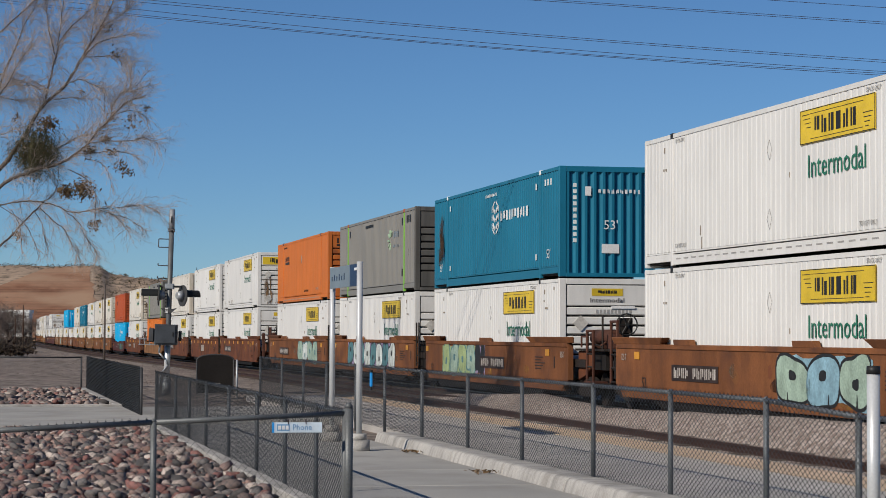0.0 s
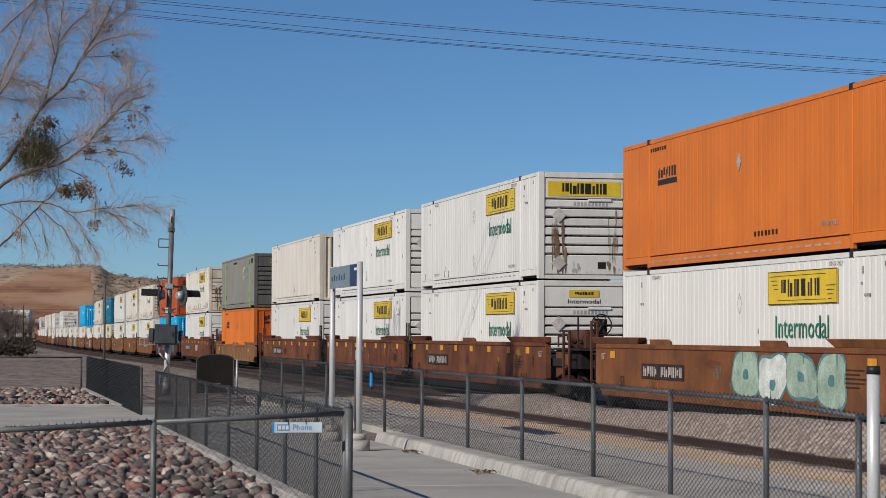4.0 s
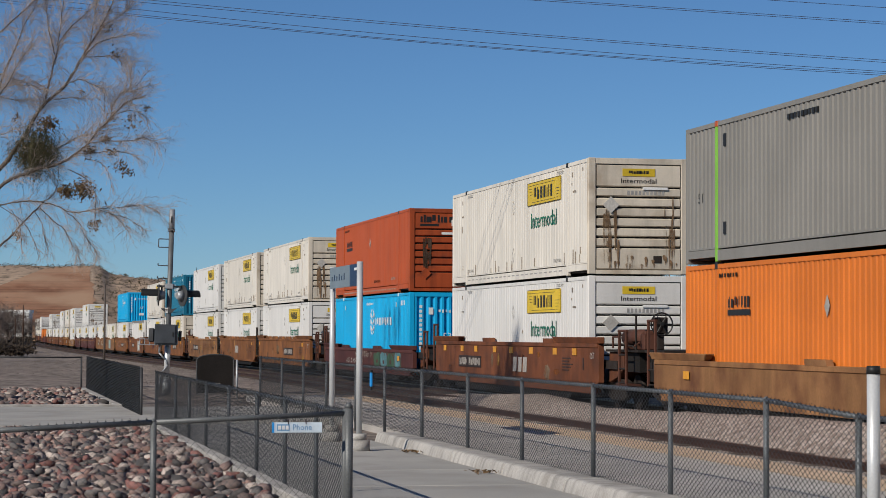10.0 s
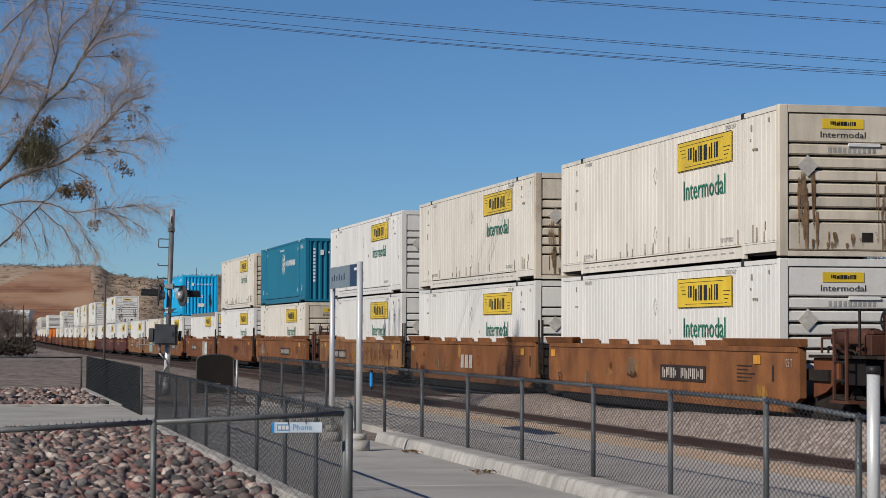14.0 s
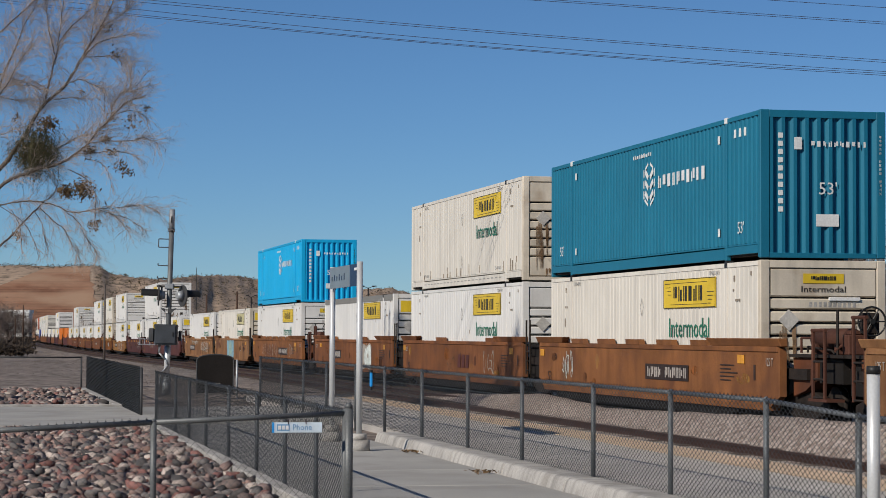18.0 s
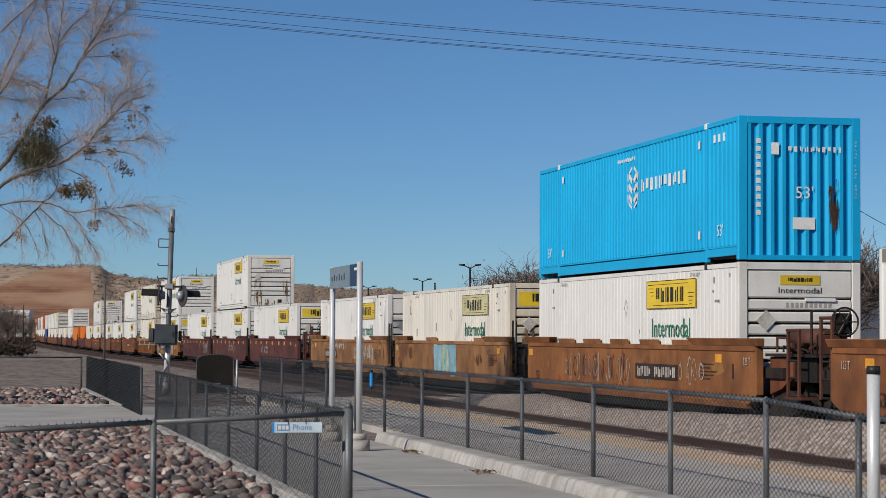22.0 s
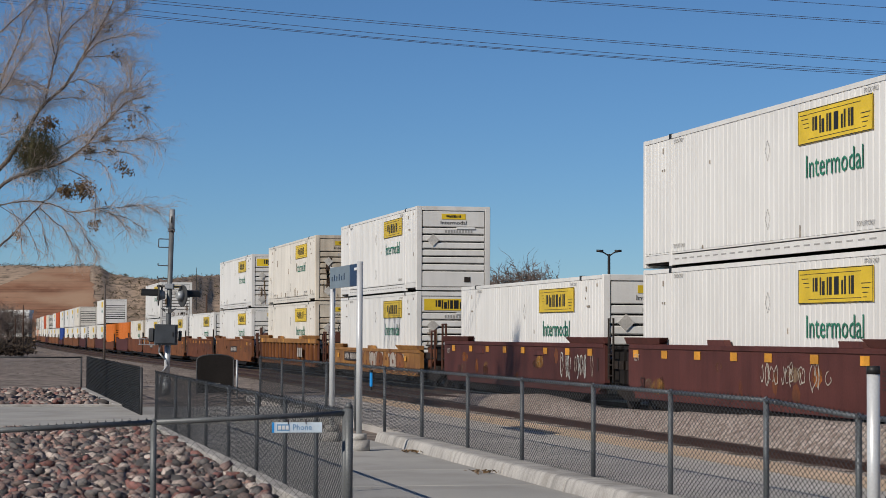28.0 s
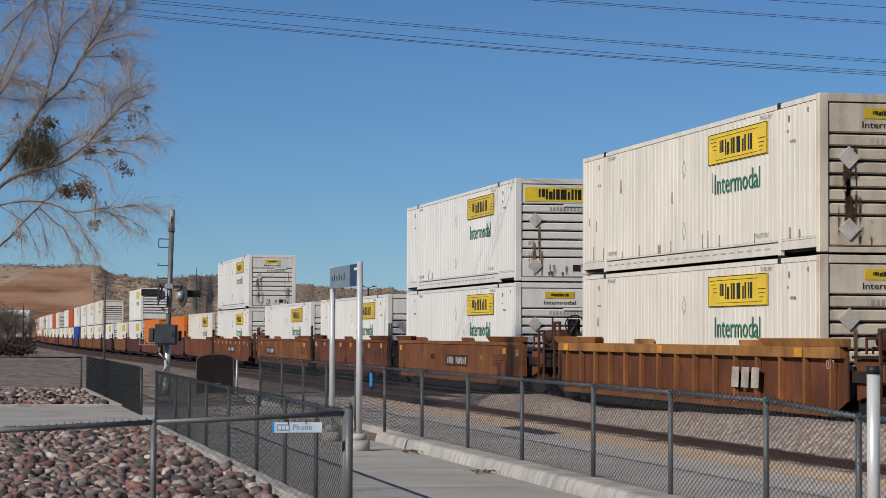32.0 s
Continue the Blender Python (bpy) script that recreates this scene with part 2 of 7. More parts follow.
# ---- mesh helpers ----
def box(bm, x0, x1, y0, y1, z0, z1):
    v = [bm.verts.new((x, y, z)) for z in (z0, z1) for y in (y0, y1) for x in (x0, x1)]
    for f in ((0, 2, 3, 1), (4, 5, 7, 6), (0, 1, 5, 4), (2, 6, 7, 3), (0, 4, 6, 2), (1, 3, 7, 5)):
        bm.faces.new([v[i] for i in f])
    return v


def rod(bm, p, q, r, n=6, r2=None, caps=True):
    p, q = Vector(p), Vector(q)
    a = (q - p).normalized()
    s = a.cross((0, 0, 1) if abs(a.z) < 0.9 else (1, 0, 0)).normalized()
    t = a.cross(s)
    rings = []
    for c, rad in ((p, r), (q, r if r2 is None else r2)):
        rings.append([bm.verts.new(c + rad * (math.cos(6.28319 * i / n) * s + math.sin(6.28319 * i / n) * t)) for i in range(n)])
    for i in range(n):
        f = bm.faces.new((rings[0][i], rings[0][(i + 1) % n], rings[1][(i + 1) % n], rings[1][i]))
        f.smooth = n > 6
    if caps:
        bm.faces.new(rings[0][::-1])
        bm.faces.new(rings[1])


def prism(bm, outline, y0, y1):
    """outline: points (x, z) anticlockwise seen from -y; extruded from y0 to y1."""
    a = [bm.verts.new((x, y0, z)) for x, z in outline]
    b = [bm.verts.new((x, y1, z)) for x, z in outline]
    bm.faces.new(a)
    bm.faces.new(b[::-1])
    for i in range(len(a)):
        j = (i + 1) % len(a)
        bm.faces.new((a[j], a[i], b[i], b[j]))


def tube(bm, pts, radii, n=6):
    """One continuous tapering tube through the points."""
    rings = []
    for i, c in enumerate(pts):
        a = (pts[min(i + 1, len(pts) - 1)] - pts[max(i - 1, 0)]).normalized()
        s = a.cross((0.13, 0.21, 1.0) if abs(a.z) < 0.93 else (1.0, 0.1, 0)).normalized()
        t = a.cross(s)
        rings.append([bm.verts.new(c + radii[i] * (math.cos(6.28319 * k / n) * s + math.sin(6.28319 * k / n) * t)) for k in range(n)])
    for a, b in zip(rings, rings[1:]):
        for k in range(n):
            bm.faces.new((a[k], a[(k + 1) % n], b[(k + 1) % n], b[k])).smooth = True
    bm.faces.new(rings[0][::-1])
    bm.faces.new(rings[-1])


def mesh_of(bm, name, mat, bevel=0.0):
    if bevel:
        bmesh.ops.bevel(bm, geom=bm.edges[:], offset=bevel, segments=1, affect="EDGES")
    bmesh.ops.recalc_face_normals(bm, faces=bm.faces[:])
    me = bpy.data.meshes.new(name)
    bm.to_mesh(me)
    bm.free()
    me.materials.append(mat)
    return me


def part(name, bm, mat, parent, label="", at=None, bevel=0.0):
    me = bm if isinstance(bm, bpy.types.Mesh) else mesh_of(bm, name, mat, bevel)
    ob = new(name, me)
    ob.parent = parent
    if at is not None:
        ob.matrix_basis = at
    if label:
        ob["label"] = label
    if name in SMALL:
        ob["kind"] = "stuff"
    return ob


SMALL = ("scuff", "soot_streak", "stain", "brand_mark", "side_code", "marking", "dash_line", "serial_text", "plate_text", "stencil", "stacking_foot")


def slab(name, mat, parent, x0, x1, y0, y1, z0, z1, label="", bevel=0.0):
    bm = bmesh.new()
    box(bm, x0, x1, y0, y1, z0, z1)
    return part(name, bm, mat, parent, label, bevel=bevel)


def letters(text, size, mat, name, squash=1.0):
    """Mesh of built-in lettering in the x-z plane facing -y, centred."""
    cu = bpy.data.curves.new(name, "FONT")
    cu.body, cu.size, cu.extrude = text, size, 0.0012
    cu.align_x, cu.align_y = "CENTER", "CENTER"
    cu.resolution_u = 2
    ob = bpy.data.objects.new(name, cu)
    me = bpy.data.meshes.new_from_object(ob)
    bpy.data.objects.remove(ob)
    me.name = name
    me.transform(Matrix.Diagonal((squash, 1, 1, 1)))
    me.transform(Matrix.Rotation(radians(90), 4, "X"))
    me.materials.clear()
    me.materials.append(mat)
    return me


# ---- the line of the track: straight past the camera, a faint bend far off ----
TRACK_Y, SPEED, HALF = 16.36, 15.218, 8.08


def bend(x):
    d = -x
    a = 0.0048 * (math.log1p(math.exp((d - 130.0) / 25.0)) * 25.0 if d < 800 else d - 130.0)
    return a + (5.2e-5 * (d - 480.0) ** 2 if d > 480 else 0.0)


def dip(x):
    """How far the line lies below its height at the platform."""
    d = max(0.0, -x - 85.0) / 165.0
    return 0.66 * (1.0 - math.exp(-d ** 1.6))


def on_track(x, z=0.0):
    slope = (bend(x + 4) - bend(x - 4)) / 8.0
    return pose(x, TRACK_Y + bend(x), z - dip(x), 0, 0, math.degrees(math.atan(slope)))


# ---- freight containers ----
CL, CW, CH = 8.08, 1.295, 2.896


def corrugated(side, x0, x1, z0, z1, pitch, depth, bm, flat=0.38):
    """Vertical trapezoid ribs along one long side."""
    n = max(2, round((x1 - x0) / pitch))
    p = (x1 - x0) / n
    pts = []
    for i in range(n):
        a = x0 + i * p
        pts += [(a, 0.0), (a + flat * p, 0.0), (a + (flat + 0.12) * p, depth), (a + 0.88 * p, depth)]
    pts.append((x1, 0.0))
    lo = [bm.verts.new((x, side * (CW - 0.012 - d), z0)) for x, d in pts]
    hi = [bm.verts.new((x, side * (CW - 0.012 - d), z1)) for x, d in pts]
    for i in range(len(pts) - 1):
        q = (lo[i], lo[i + 1], hi[i + 1], hi[i])
        bm.faces.new(q if side < 0 else q[::-1])


def logo_bars(bm, seed, x0, x1, z0, z1, y, n, fill=0.86):
    """A row of plain bars of uneven width standing in for a brand mark."""
    rnd = random.Random(seed * 13 + n)
    w = (x1 - x0) / n
    for i in range(n):
        a = x0 + i * w
        for f0, f1 in rnd.choice((((0.06, 0.36), (0.56, 0.86)), ((0.1, 0.62),), ((0.05, 0.30), (0.46, 0.94)), ((0.08, 0.88),), ((0.2, 0.5), (0.62, 0.84)))):
            up, low = rnd.choice(((0, 0), (0, 0.0), (0.22, 0), (0, 0.22)))
            box(bm, a + f0 * w * fill / 0.86, a + f1 * w * fill / 0.86, y - 0.004, y, z0 + low * (z1 - z0), z1 - up * (z1 - z0))



WORD = letters("Intermodal", 0.60, M["green"], "lettering", 1.06)
WORD_END = letters("Intermodal", 0.17, M["steel"], "lettering", 1.25)
FEET = letters("53'", 0.34, M["decal"], "lettering")
FEET_DARK = letters("53'", 0.30, M["black"], "lettering", 1.2)
LIFT = letters("24,000 lbs", 0.10, M["black"], "lettering")
TOPLIFT = letters("TOP LIFT ONLY", 0.13, M["faint"], "lettering", 0.9)
STACK = letters("STACK ONLY", 0.12, M["faint"], "lettering", 0.9)
TONS = letters("125 T", 0.22, M["worn"], "lettering", 0.8)
SIZE53 = letters("53", 0.36, M["platedark"], "lettering")
END_FACE = pose(CL - 0.008, 0, 0, 0, 0, 90)
SHARED = {}


def shared(key, make):
    if key not in SHARED:
        SHARED[key] = make()
    return SHARED[key]


def bmesh_of(fn, name, mat, bevel=0.0):
    bm = bmesh.new()
    fn(bm)
    return mesh_of(bm, name, mat, bevel)


def slivers(bm, seed, x0, x1, z0, z1, n):
    """Thin run-down streaks, wide above and tapering to a point."""
    rnd = random.Random(seed)
    for i in range(n):
        x = 0.5 * (x0 + x1) + 0.5 * (x1 - x0) * max(-1, min(1, rnd.gauss(0, 0.5)))
        zt = z0 + (z1 - z0) * rnd.uniform(0.35, 1.0)
        zb = max(z0, zt - (z1 - z0) * rnd.uniform(0.2, 0.8))
        w = rnd.uniform(0.008, 0.030) * (1.5 if n > 13 else 1)
        y = -0.006 - 0.0003 * i
        prism(bm, [(x - 0.2 * w, zb), (x + 0.2 * w, zb), (x + w, zt - 0.25 * (zt - zb)), (x + 0.5 * w, zt), (x - 0.5 * w, zt), (x - w, zt - 0.2 * (zt - zb))], y - 0.001, y)


def container(paint, style, seed=0, sign="side", dirty=False):
    """A 53 ft container; paint: material key; style: jb, plain, teal, cofc, rust-orange ..."""
    rnd = random.Random(seed)
    words = dict(white="white", cream="off-white weathered", teal="dark teal", blue="bright blue", navy="dark blue", grey="grey", orange="orange", red="red-orange")[paint]
    root = tagged(new("shipping_container"), words + " long ribbed steel freight container on a well car", "container", "containers on the train")
    m = M[paint]
    key = paint
    pitch = 0.27 if style in ("jb", "plain") else 0.25
    depth = 0.010 if style == "jb" else 0.004 if style == "plain" else 0.006 if style == "sch" else 0.024
    for s in (-1, 1):
        def side(bm, s=s):
            for x0, x1 in ((-CL + 0.14, -6.10), (-5.96, 5.96), (6.10, CL - 0.14)):
                corrugated(s, x0, x1, 0.30, 2.80, pitch, depth, bm, 0.62 if depth < 0.02 else 0.38)
        part("side_panel", shared((key, depth, "side", s), lambda: bmesh_of(side, "side_panel", m)), m, root)

        def rails(bm, s=s):
            y0, y1 = sorted((s * (CW - 0.075), s * (CW + 0.004)))
            box(bm, -5.95, 5.95, y0, y1, 0.02, 0.24)
            box(bm, -CL + 0.14, -6.10, y0, y1, 0.10, 0.26)
            box(bm, 6.10, CL - 0.14, y0, y1, 0.10, 0.26)
            y2, y3 = sorted((s * (CW - 0.075), s * (CW - 0.012)))
            box(bm, -CL + 0.14, CL - 0.14, y2, y3, 0.27, 0.31)
        part("bottom_rail", shared((key, "brail", s), lambda: bmesh_of(rails, "bottom_rail", m)), m, root)
        flat = style == "jb" and seed == 3
        part("top_rail", shared((key, "trail", s, flat), lambda: bmesh_of(lambda bm: box(bm, -CL + 0.14, CL - 0.14, *sorted((s * (CW - 0.08), s * (CW + 0.002))), 2.66 if flat else 2.79, 2.88), "top_rail", M["grey"] if flat else m)), m, root)
        for x in (-6.03, 6.03):
            strip = M["lime"] if style == "cofc" else m
            part("lifting_post", shared((strip.name, "post", s, x), lambda: bmesh_of(lambda bm: box(bm, x - 0.07, x + 0.07, *sorted((s * (CW - 0.08), s * (CW + 0.008))), 0.0, 2.78), "lifting_post", strip, 0.008)), strip, root)
            part("lifting_casting", shared(("cast", s, x, style == "cofc", paint in ("teal", "blue")), lambda: bmesh_of(lambda bm: box(bm, x - 0.085, x + 0.085, *sorted((s * (CW - 0.16), s * (CW + 0.012))), 2.775, 2.90), "lifting_casting", M["decal"] if paint in ("teal", "blue") else M["red"] if style == "cofc" else M["black"], 0.01)), m, root)

        def foot(bm, s=s):
            for x in (-6.03, 6.03):
                box(bm, x - 0.06, x + 0.06, *sorted((s * (CW - 0.14), s * (CW + 0.006))), -0.10, 0.0)
        part("stacking_foot", shared(("foot", s), lambda: bmesh_of(foot, "stacking_foot", M["black"])), M["black"], root)
    for x in (-1, 1):
        for s in (-1, 1):
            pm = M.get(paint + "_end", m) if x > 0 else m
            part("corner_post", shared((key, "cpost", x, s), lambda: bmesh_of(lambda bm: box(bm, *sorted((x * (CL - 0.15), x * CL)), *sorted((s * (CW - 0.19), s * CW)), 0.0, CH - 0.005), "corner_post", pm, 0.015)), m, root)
    part("roof", shared((key, "roof"), lambda: bmesh_of(lambda bm: [box(bm, -CL + 0.14, CL - 0.14, -CW + 0.08, CW - 0.08, 2.80, 2.85)] + [box(bm, -CL + 0.3 + i * 0.62, -CL + 0.62 + i * 0.62, -CW + 0.1, CW - 0.1, 2.85, 2.865) for i in range(25)], "roof", m)), m, root)
    part("floor_frame", shared((key, "floor"), lambda: bmesh_of(lambda bm: box(bm, -CL + 0.14, CL - 0.14, -CW + 0.08, CW - 0.08, 0.06, 0.2), "floor_frame", M["steel"])), m, root)
    part("rear_end", shared((key, "rear"), lambda: bmesh_of(lambda bm: box(bm, -CL + 0.02, -CL + 0.08, -CW + 0.19, CW - 0.19, 0.0, 2.88), "rear_end", m)), m, root)

    # the end that leads
    body_paint = m
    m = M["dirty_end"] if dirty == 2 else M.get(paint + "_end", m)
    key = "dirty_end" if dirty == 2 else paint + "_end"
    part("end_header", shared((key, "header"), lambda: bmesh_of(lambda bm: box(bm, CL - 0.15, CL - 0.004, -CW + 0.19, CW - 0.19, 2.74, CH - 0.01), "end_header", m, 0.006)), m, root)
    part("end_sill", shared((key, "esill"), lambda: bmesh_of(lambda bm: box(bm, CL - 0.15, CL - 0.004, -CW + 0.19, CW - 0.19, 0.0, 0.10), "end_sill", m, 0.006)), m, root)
    if paint in ("teal", "blue", "navy") or style == "plain":
        def corr(bm):
            pts = []
            for i in range(9):
                a = -1.1 + i * 0.2444
                pts += [(a, 0), (a + 0.07, 0), (a + 0.12, 0.06), (a + 0.19, 0.06)]
            pts.append((1.1, 0))
            lo = [bm.verts.new((CL - 0.01 - d, y, 0.1)) for y, d in pts]
            hi = [bm.verts.new((CL - 0.01 - d, y, 2.75)) for y, d in pts]
            for i in range(len(pts) - 1):
                bm.faces.new((lo[i], lo[i + 1], hi[i + 1], hi[i]))
        part("end_panel", shared((key, "corr"), lambda: bmesh_of(corr, "end_panel", m)), m, root)
    if style == "plain":
        part("placard_holder", shared("greydia", lambda: bmesh_of(lambda bm: prism(bm, [(0, -0.27), (0.27, 0), (0, 0.27), (-0.27, 0)], -0.03, 0), "placard_holder", M["grey"])), m, root, "grey diamond placard holder", END_FACE @ pose(-0.45, 0, 0.55))
        part("brand_mark", shared("petal_end", lambda: bmesh_of(lambda bm: [rod(bm, (-0.1 + 0.06 * math.cos(a), 0, 2.05 + 0.07 * math.sin(a)), (-0.1 + 0.17 * math.cos(a), -0.004, 2.05 + 0.19 * math.sin(a)), 0.025, 5) for a in (1.2, 1.9, 2.6, 3.3, 4.0, 4.7)], "brand_mark", M["lime"])), m, root, "green petal mark", END_FACE)
    elif paint in ("teal", "blue", "navy"):
        if paint == "blue":
            part("soot_streak", shared("sootstrip", lambda: bmesh_of(lambda bm: slivers(bm, 4, 0.62, 0.84, 0.6, 1.8, 14), "soot_streak", SOOT)), m, root, "black soot streak", END_FACE)
        part("size_mark", FEET, M["decal"], root, "white size lettering", END_FACE @ pose(0.1, 0, 1.35))
        part("side_code", shared("endwarn", lambda: bmesh_of(lambda bm: [box(bm, 1.165, 1.215, -0.004, 0.0, 1.25 + 0.08 * i, 1.30 + 0.08 * i) for i in range(15) if i not in (4, 9)], "side_code", M["decal"])), m, root, "white column of small bars", END_FACE @ pose(0, -0.004, 0))
        part("brand_mark", shared("endmark", lambda: bmesh_of(lambda bm: (logo_bars(bm, 5, -0.25, 0.95, 2.18, 2.29, 0, 10, 0.6), box(bm, -0.60, -0.44, -0.004, 0.0, 2.12, 2.36)), "brand_mark", M["decal"])), m, root, "white brand mark", END_FACE)
        part("notice", shared("endnote", lambda: bmesh_of(lambda bm: box(bm, -0.15, 0.32, -0.006, 0, 0.62, 0.86), "notice", M["decal"])), m, root, "small white notice", END_FACE)
        part("side_code", shared("endcode", lambda: bmesh_of(lambda bm: [box(bm, -0.93, -0.83, -0.006, 0, 0.9 + 0.16 * i, 1.0 + 0.16 * i) for i in range(10)], "side_code", M["decal"])), m, root, "column of white code marks", END_FACE)
        part("side_code", shared("endcode2", lambda: bmesh_of(lambda bm: [box(bm, 1.15, 1.2, -0.006, 0, 1.4 + 0.075 * i, 1.44 + 0.075 * i) for i in range(14)], "side_code", M["decal"])), m, root, "column of small white marks", END_FACE)
    elif style == "ribs":
        part("end_panel", shared((key, "flat"), lambda: bmesh_of(lambda bm: box(bm, CL - 0.07, CL - 0.05, -1.1, 1.1, 0.1, 2.75), "end_panel", M["red"])), m, root)
        for i in range(5):
            part("end_rib", shared((key, "rib", i), lambda: bmesh_of(lambda bm: box(bm, CL - 0.05, CL - 0.01, -0.82 + 0.38 * i, -0.77 + 0.38 * i, 0.1, 2.72), "end_rib", M["orange"])), m, root)
        part("brand_mark", shared("sch1", lambda: bmesh_of(lambda bm: (logo_bars(bm, 8, -0.75, 0.7, 2.22, 2.5, 0.03, 8), box(bm, -0.75, 0.6, 0.02, 0.035, 2.06, 2.16)), "brand_mark", M["black"])), m, root, "black brand mark", END_FACE)
        part("refrigeration_box", shared("fridge", lambda: bmesh_of(lambda bm: box(bm, 0.66, 0.86, -0.08, 0.03, 2.26, 2.52), "refrigeration_box", M["decal"], 0.02)), m, root, "small white box", END_FACE)
        part("notice", shared("grid_note", lambda: bmesh_of(lambda bm: box(bm, 0.64, 0.86, -0.02, 0.02, 1.5, 1.78), "notice", M["faint"])), m, root, "grey hazard notice", END_FACE)
    else:
        # the shade between the slats is put in as a near-black panel
        part("end_panel", shared(("endback", key), lambda: bmesh_of(lambda bm: box(bm, CL - 0.09, CL - 0.06, -1.1, 1.1, 0.1, 2.75), "end_panel", M["gap"])), m, root, "near-black panel for the shade behind the slats")
        zs = [(0.14, 0.62), (0.71, 0.865), (0.96, 1.115), (1.21, 1.365), (1.46, 1.615), (1.71, 1.865), (1.96, 2.115), (2.20, 2.70)]
        for a, b in zs:
            def slat(bm, a=a, b=b):
                for w in box(bm, CL - 0.065, CL - 0.012, -1.08, 1.08, a - 0.03, b + 0.03):
                    if w.co.x > CL - 0.03:
                        w.co.z += 0.03 if w.co.z < (a + b) / 2 else -0.03
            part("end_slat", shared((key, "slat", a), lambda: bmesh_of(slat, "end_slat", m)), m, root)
        if style == "jb":
            big = seed in (1, 3)
            sz = (-1.02, 1.02, 2.24, 2.64) if big else (-0.42, 0.42, 2.44, 2.63)
            sg = part("sign_panel", shared(("es", big), lambda: bmesh_of(lambda bm: box(bm, sz[0], sz[1], -0.008, 0, sz[2], sz[3]), "sign_panel", M["yellow"])), m, root, "yellow sign panel", END_FACE)
            part("brand_mark", shared(("esb", big), lambda: bmesh_of(lambda bm: logo_bars(bm, 3, sz[0] * 0.62, sz[1] * 0.62, sz[2] + 0.06, sz[3] - 0.05, -0.009, 6), "brand_mark", M["black"])), m, sg, "black bars")
            if not big:
                part("lettering", WORD_END, M["faint"], root, "dark grey lettering", END_FACE @ pose(0, -0.004, 2.32))
            part("serial_text", shared("serial", lambda: bmesh_of(lambda bm: [box(bm, -0.3 + i * 0.1, -0.24 + i * 0.1, -0.004, 0, 1.98, 2.08) for i in range(10)], "serial_text", M["faint"])), m, root, "grey serial marks", END_FACE)
            part("latch", shared("latch", lambda: bmesh_of(lambda bm: box(bm, 0.1, 0.75, -0.035, 0, 2.10, 2.17), "latch", M["decal"], 0.008)), m, root, "", END_FACE)
            for z in ((0.42, 1.72) if rnd.random() < 0.7 else (1.72,)):
                part("placard_holder", shared("placard", lambda: bmesh_of(lambda bm: prism(bm, [(0, -0.21), (0.21, 0), (0, 0.21), (-0.21, 0)], -0.03, 0), "placard_holder", M["placard"])), m, root, "diamond placard holder", END_FACE @ pose(-0.72, 0, z))
            part("inspection_plate", shared("plate1", lambda: bmesh_of(lambda bm: (box(bm, 0.38, 0.6, -0.006, 0, 0.28, 0.46),), "inspection_plate", M["steel"])), m, root, "dark square plate", END_FACE)
        elif style == "cofc":
            part("brand_mark", shared("cofcend", lambda: bmesh_of(lambda bm: logo_bars(bm, 9, 0.1, 0.6, 2.36, 2.52, -0.004, 4), "brand_mark", M["signblue"])), m, root, "blue brand mark", END_FACE)
            part("brand_mark", shared("cofcend2", lambda: bmesh_of(lambda bm: [rod(bm, (-0.2 + 0.13 * math.cos(a), 0, 2.43 + 0.16 * math.sin(a)), (-0.2 + 0.24 * math.cos(a), -0.004, 2.43 + 0.26 * math.sin(a)), 0.03, 5) for a in (1.2, 1.9, 2.6, 3.3, 4.0, 4.7)], "brand_mark", M["lime"])), m, root, "green petal mark", END_FACE)
            part("notice", shared("cofcnote", lambda: bmesh_of(lambda bm: box(bm, -0.2, 0.32, -0.008, 0, 0.58, 0.86), "notice", M["decal"])), m, root, "white weight notice", END_FACE)
            part("lettering", LIFT, M["black"], root, "", END_FACE @ pose(0.06, -0.012, 0.65))
            part("size_mark", FEET_DARK, M["black"], root, "", END_FACE @ pose(0.05, 0, 1.5))
            part("vent_box", shared("ventbox", lambda: bmesh_of(lambda bm: box(bm, 0.02, 0.27, -0.05, 0, 2.60, 2.72), "vent_box", M["decal"], 0.01)), m, root, "small white box", END_FACE)
            part("side_code", shared("codedark", lambda: bmesh_of(lambda bm: [box(bm, -1.24, -1.14, -0.006, 0, 1.3 + 0.13 * i + (0.1 if i > 6 else 0), 1.39 + 0.13 * i + (0.1 if i > 6 else 0)) for i in range(10)], "side_code", M["black"])), m, root, "column of dark code marks", END_FACE)
        elif paint in ("orange", "red"):
            part("brand_mark", shared("schend", lambda: bmesh_of(lambda bm: (logo_bars(bm, 8, -0.92, 0.92, 2.40, 2.66, 0, 9, 0.95), box(bm, -0.92, -0.25, -0.004, 0, 2.27, 2.35), box(bm, 0.3, 0.92, -0.004, 0, 2.27, 2.35)), "brand_mark", M["black"])), m, root, "black brand bars", END_FACE)
            part("vent_box", shared("vent2", lambda: bmesh_of(lambda bm: box(bm, 0.2, 0.5, -0.10, 0, 2.28, 2.5), "vent_box", M["decal"], 0.01)), m, root, "small white box", END_FACE)
            part("placard_holder", shared("darkdia", lambda: bmesh_of(lambda bm: prism(bm, [(0, -0.2), (0.2, 0), (0, 0.2), (-0.2, 0)], -0.03, 0), "placard_holder", M["red_end"])), m, root, "dark diamond placard holder", END_FACE @ pose(-0.72, 0, 0.62))
            part("plate_light", shared("plight", lambda: bmesh_of(lambda bm: box(bm, -0.15, 0.38, -0.012, 0, 1.98, 2.06), "plate_light", M["decal"])), m, root, "small white plate", END_FACE)
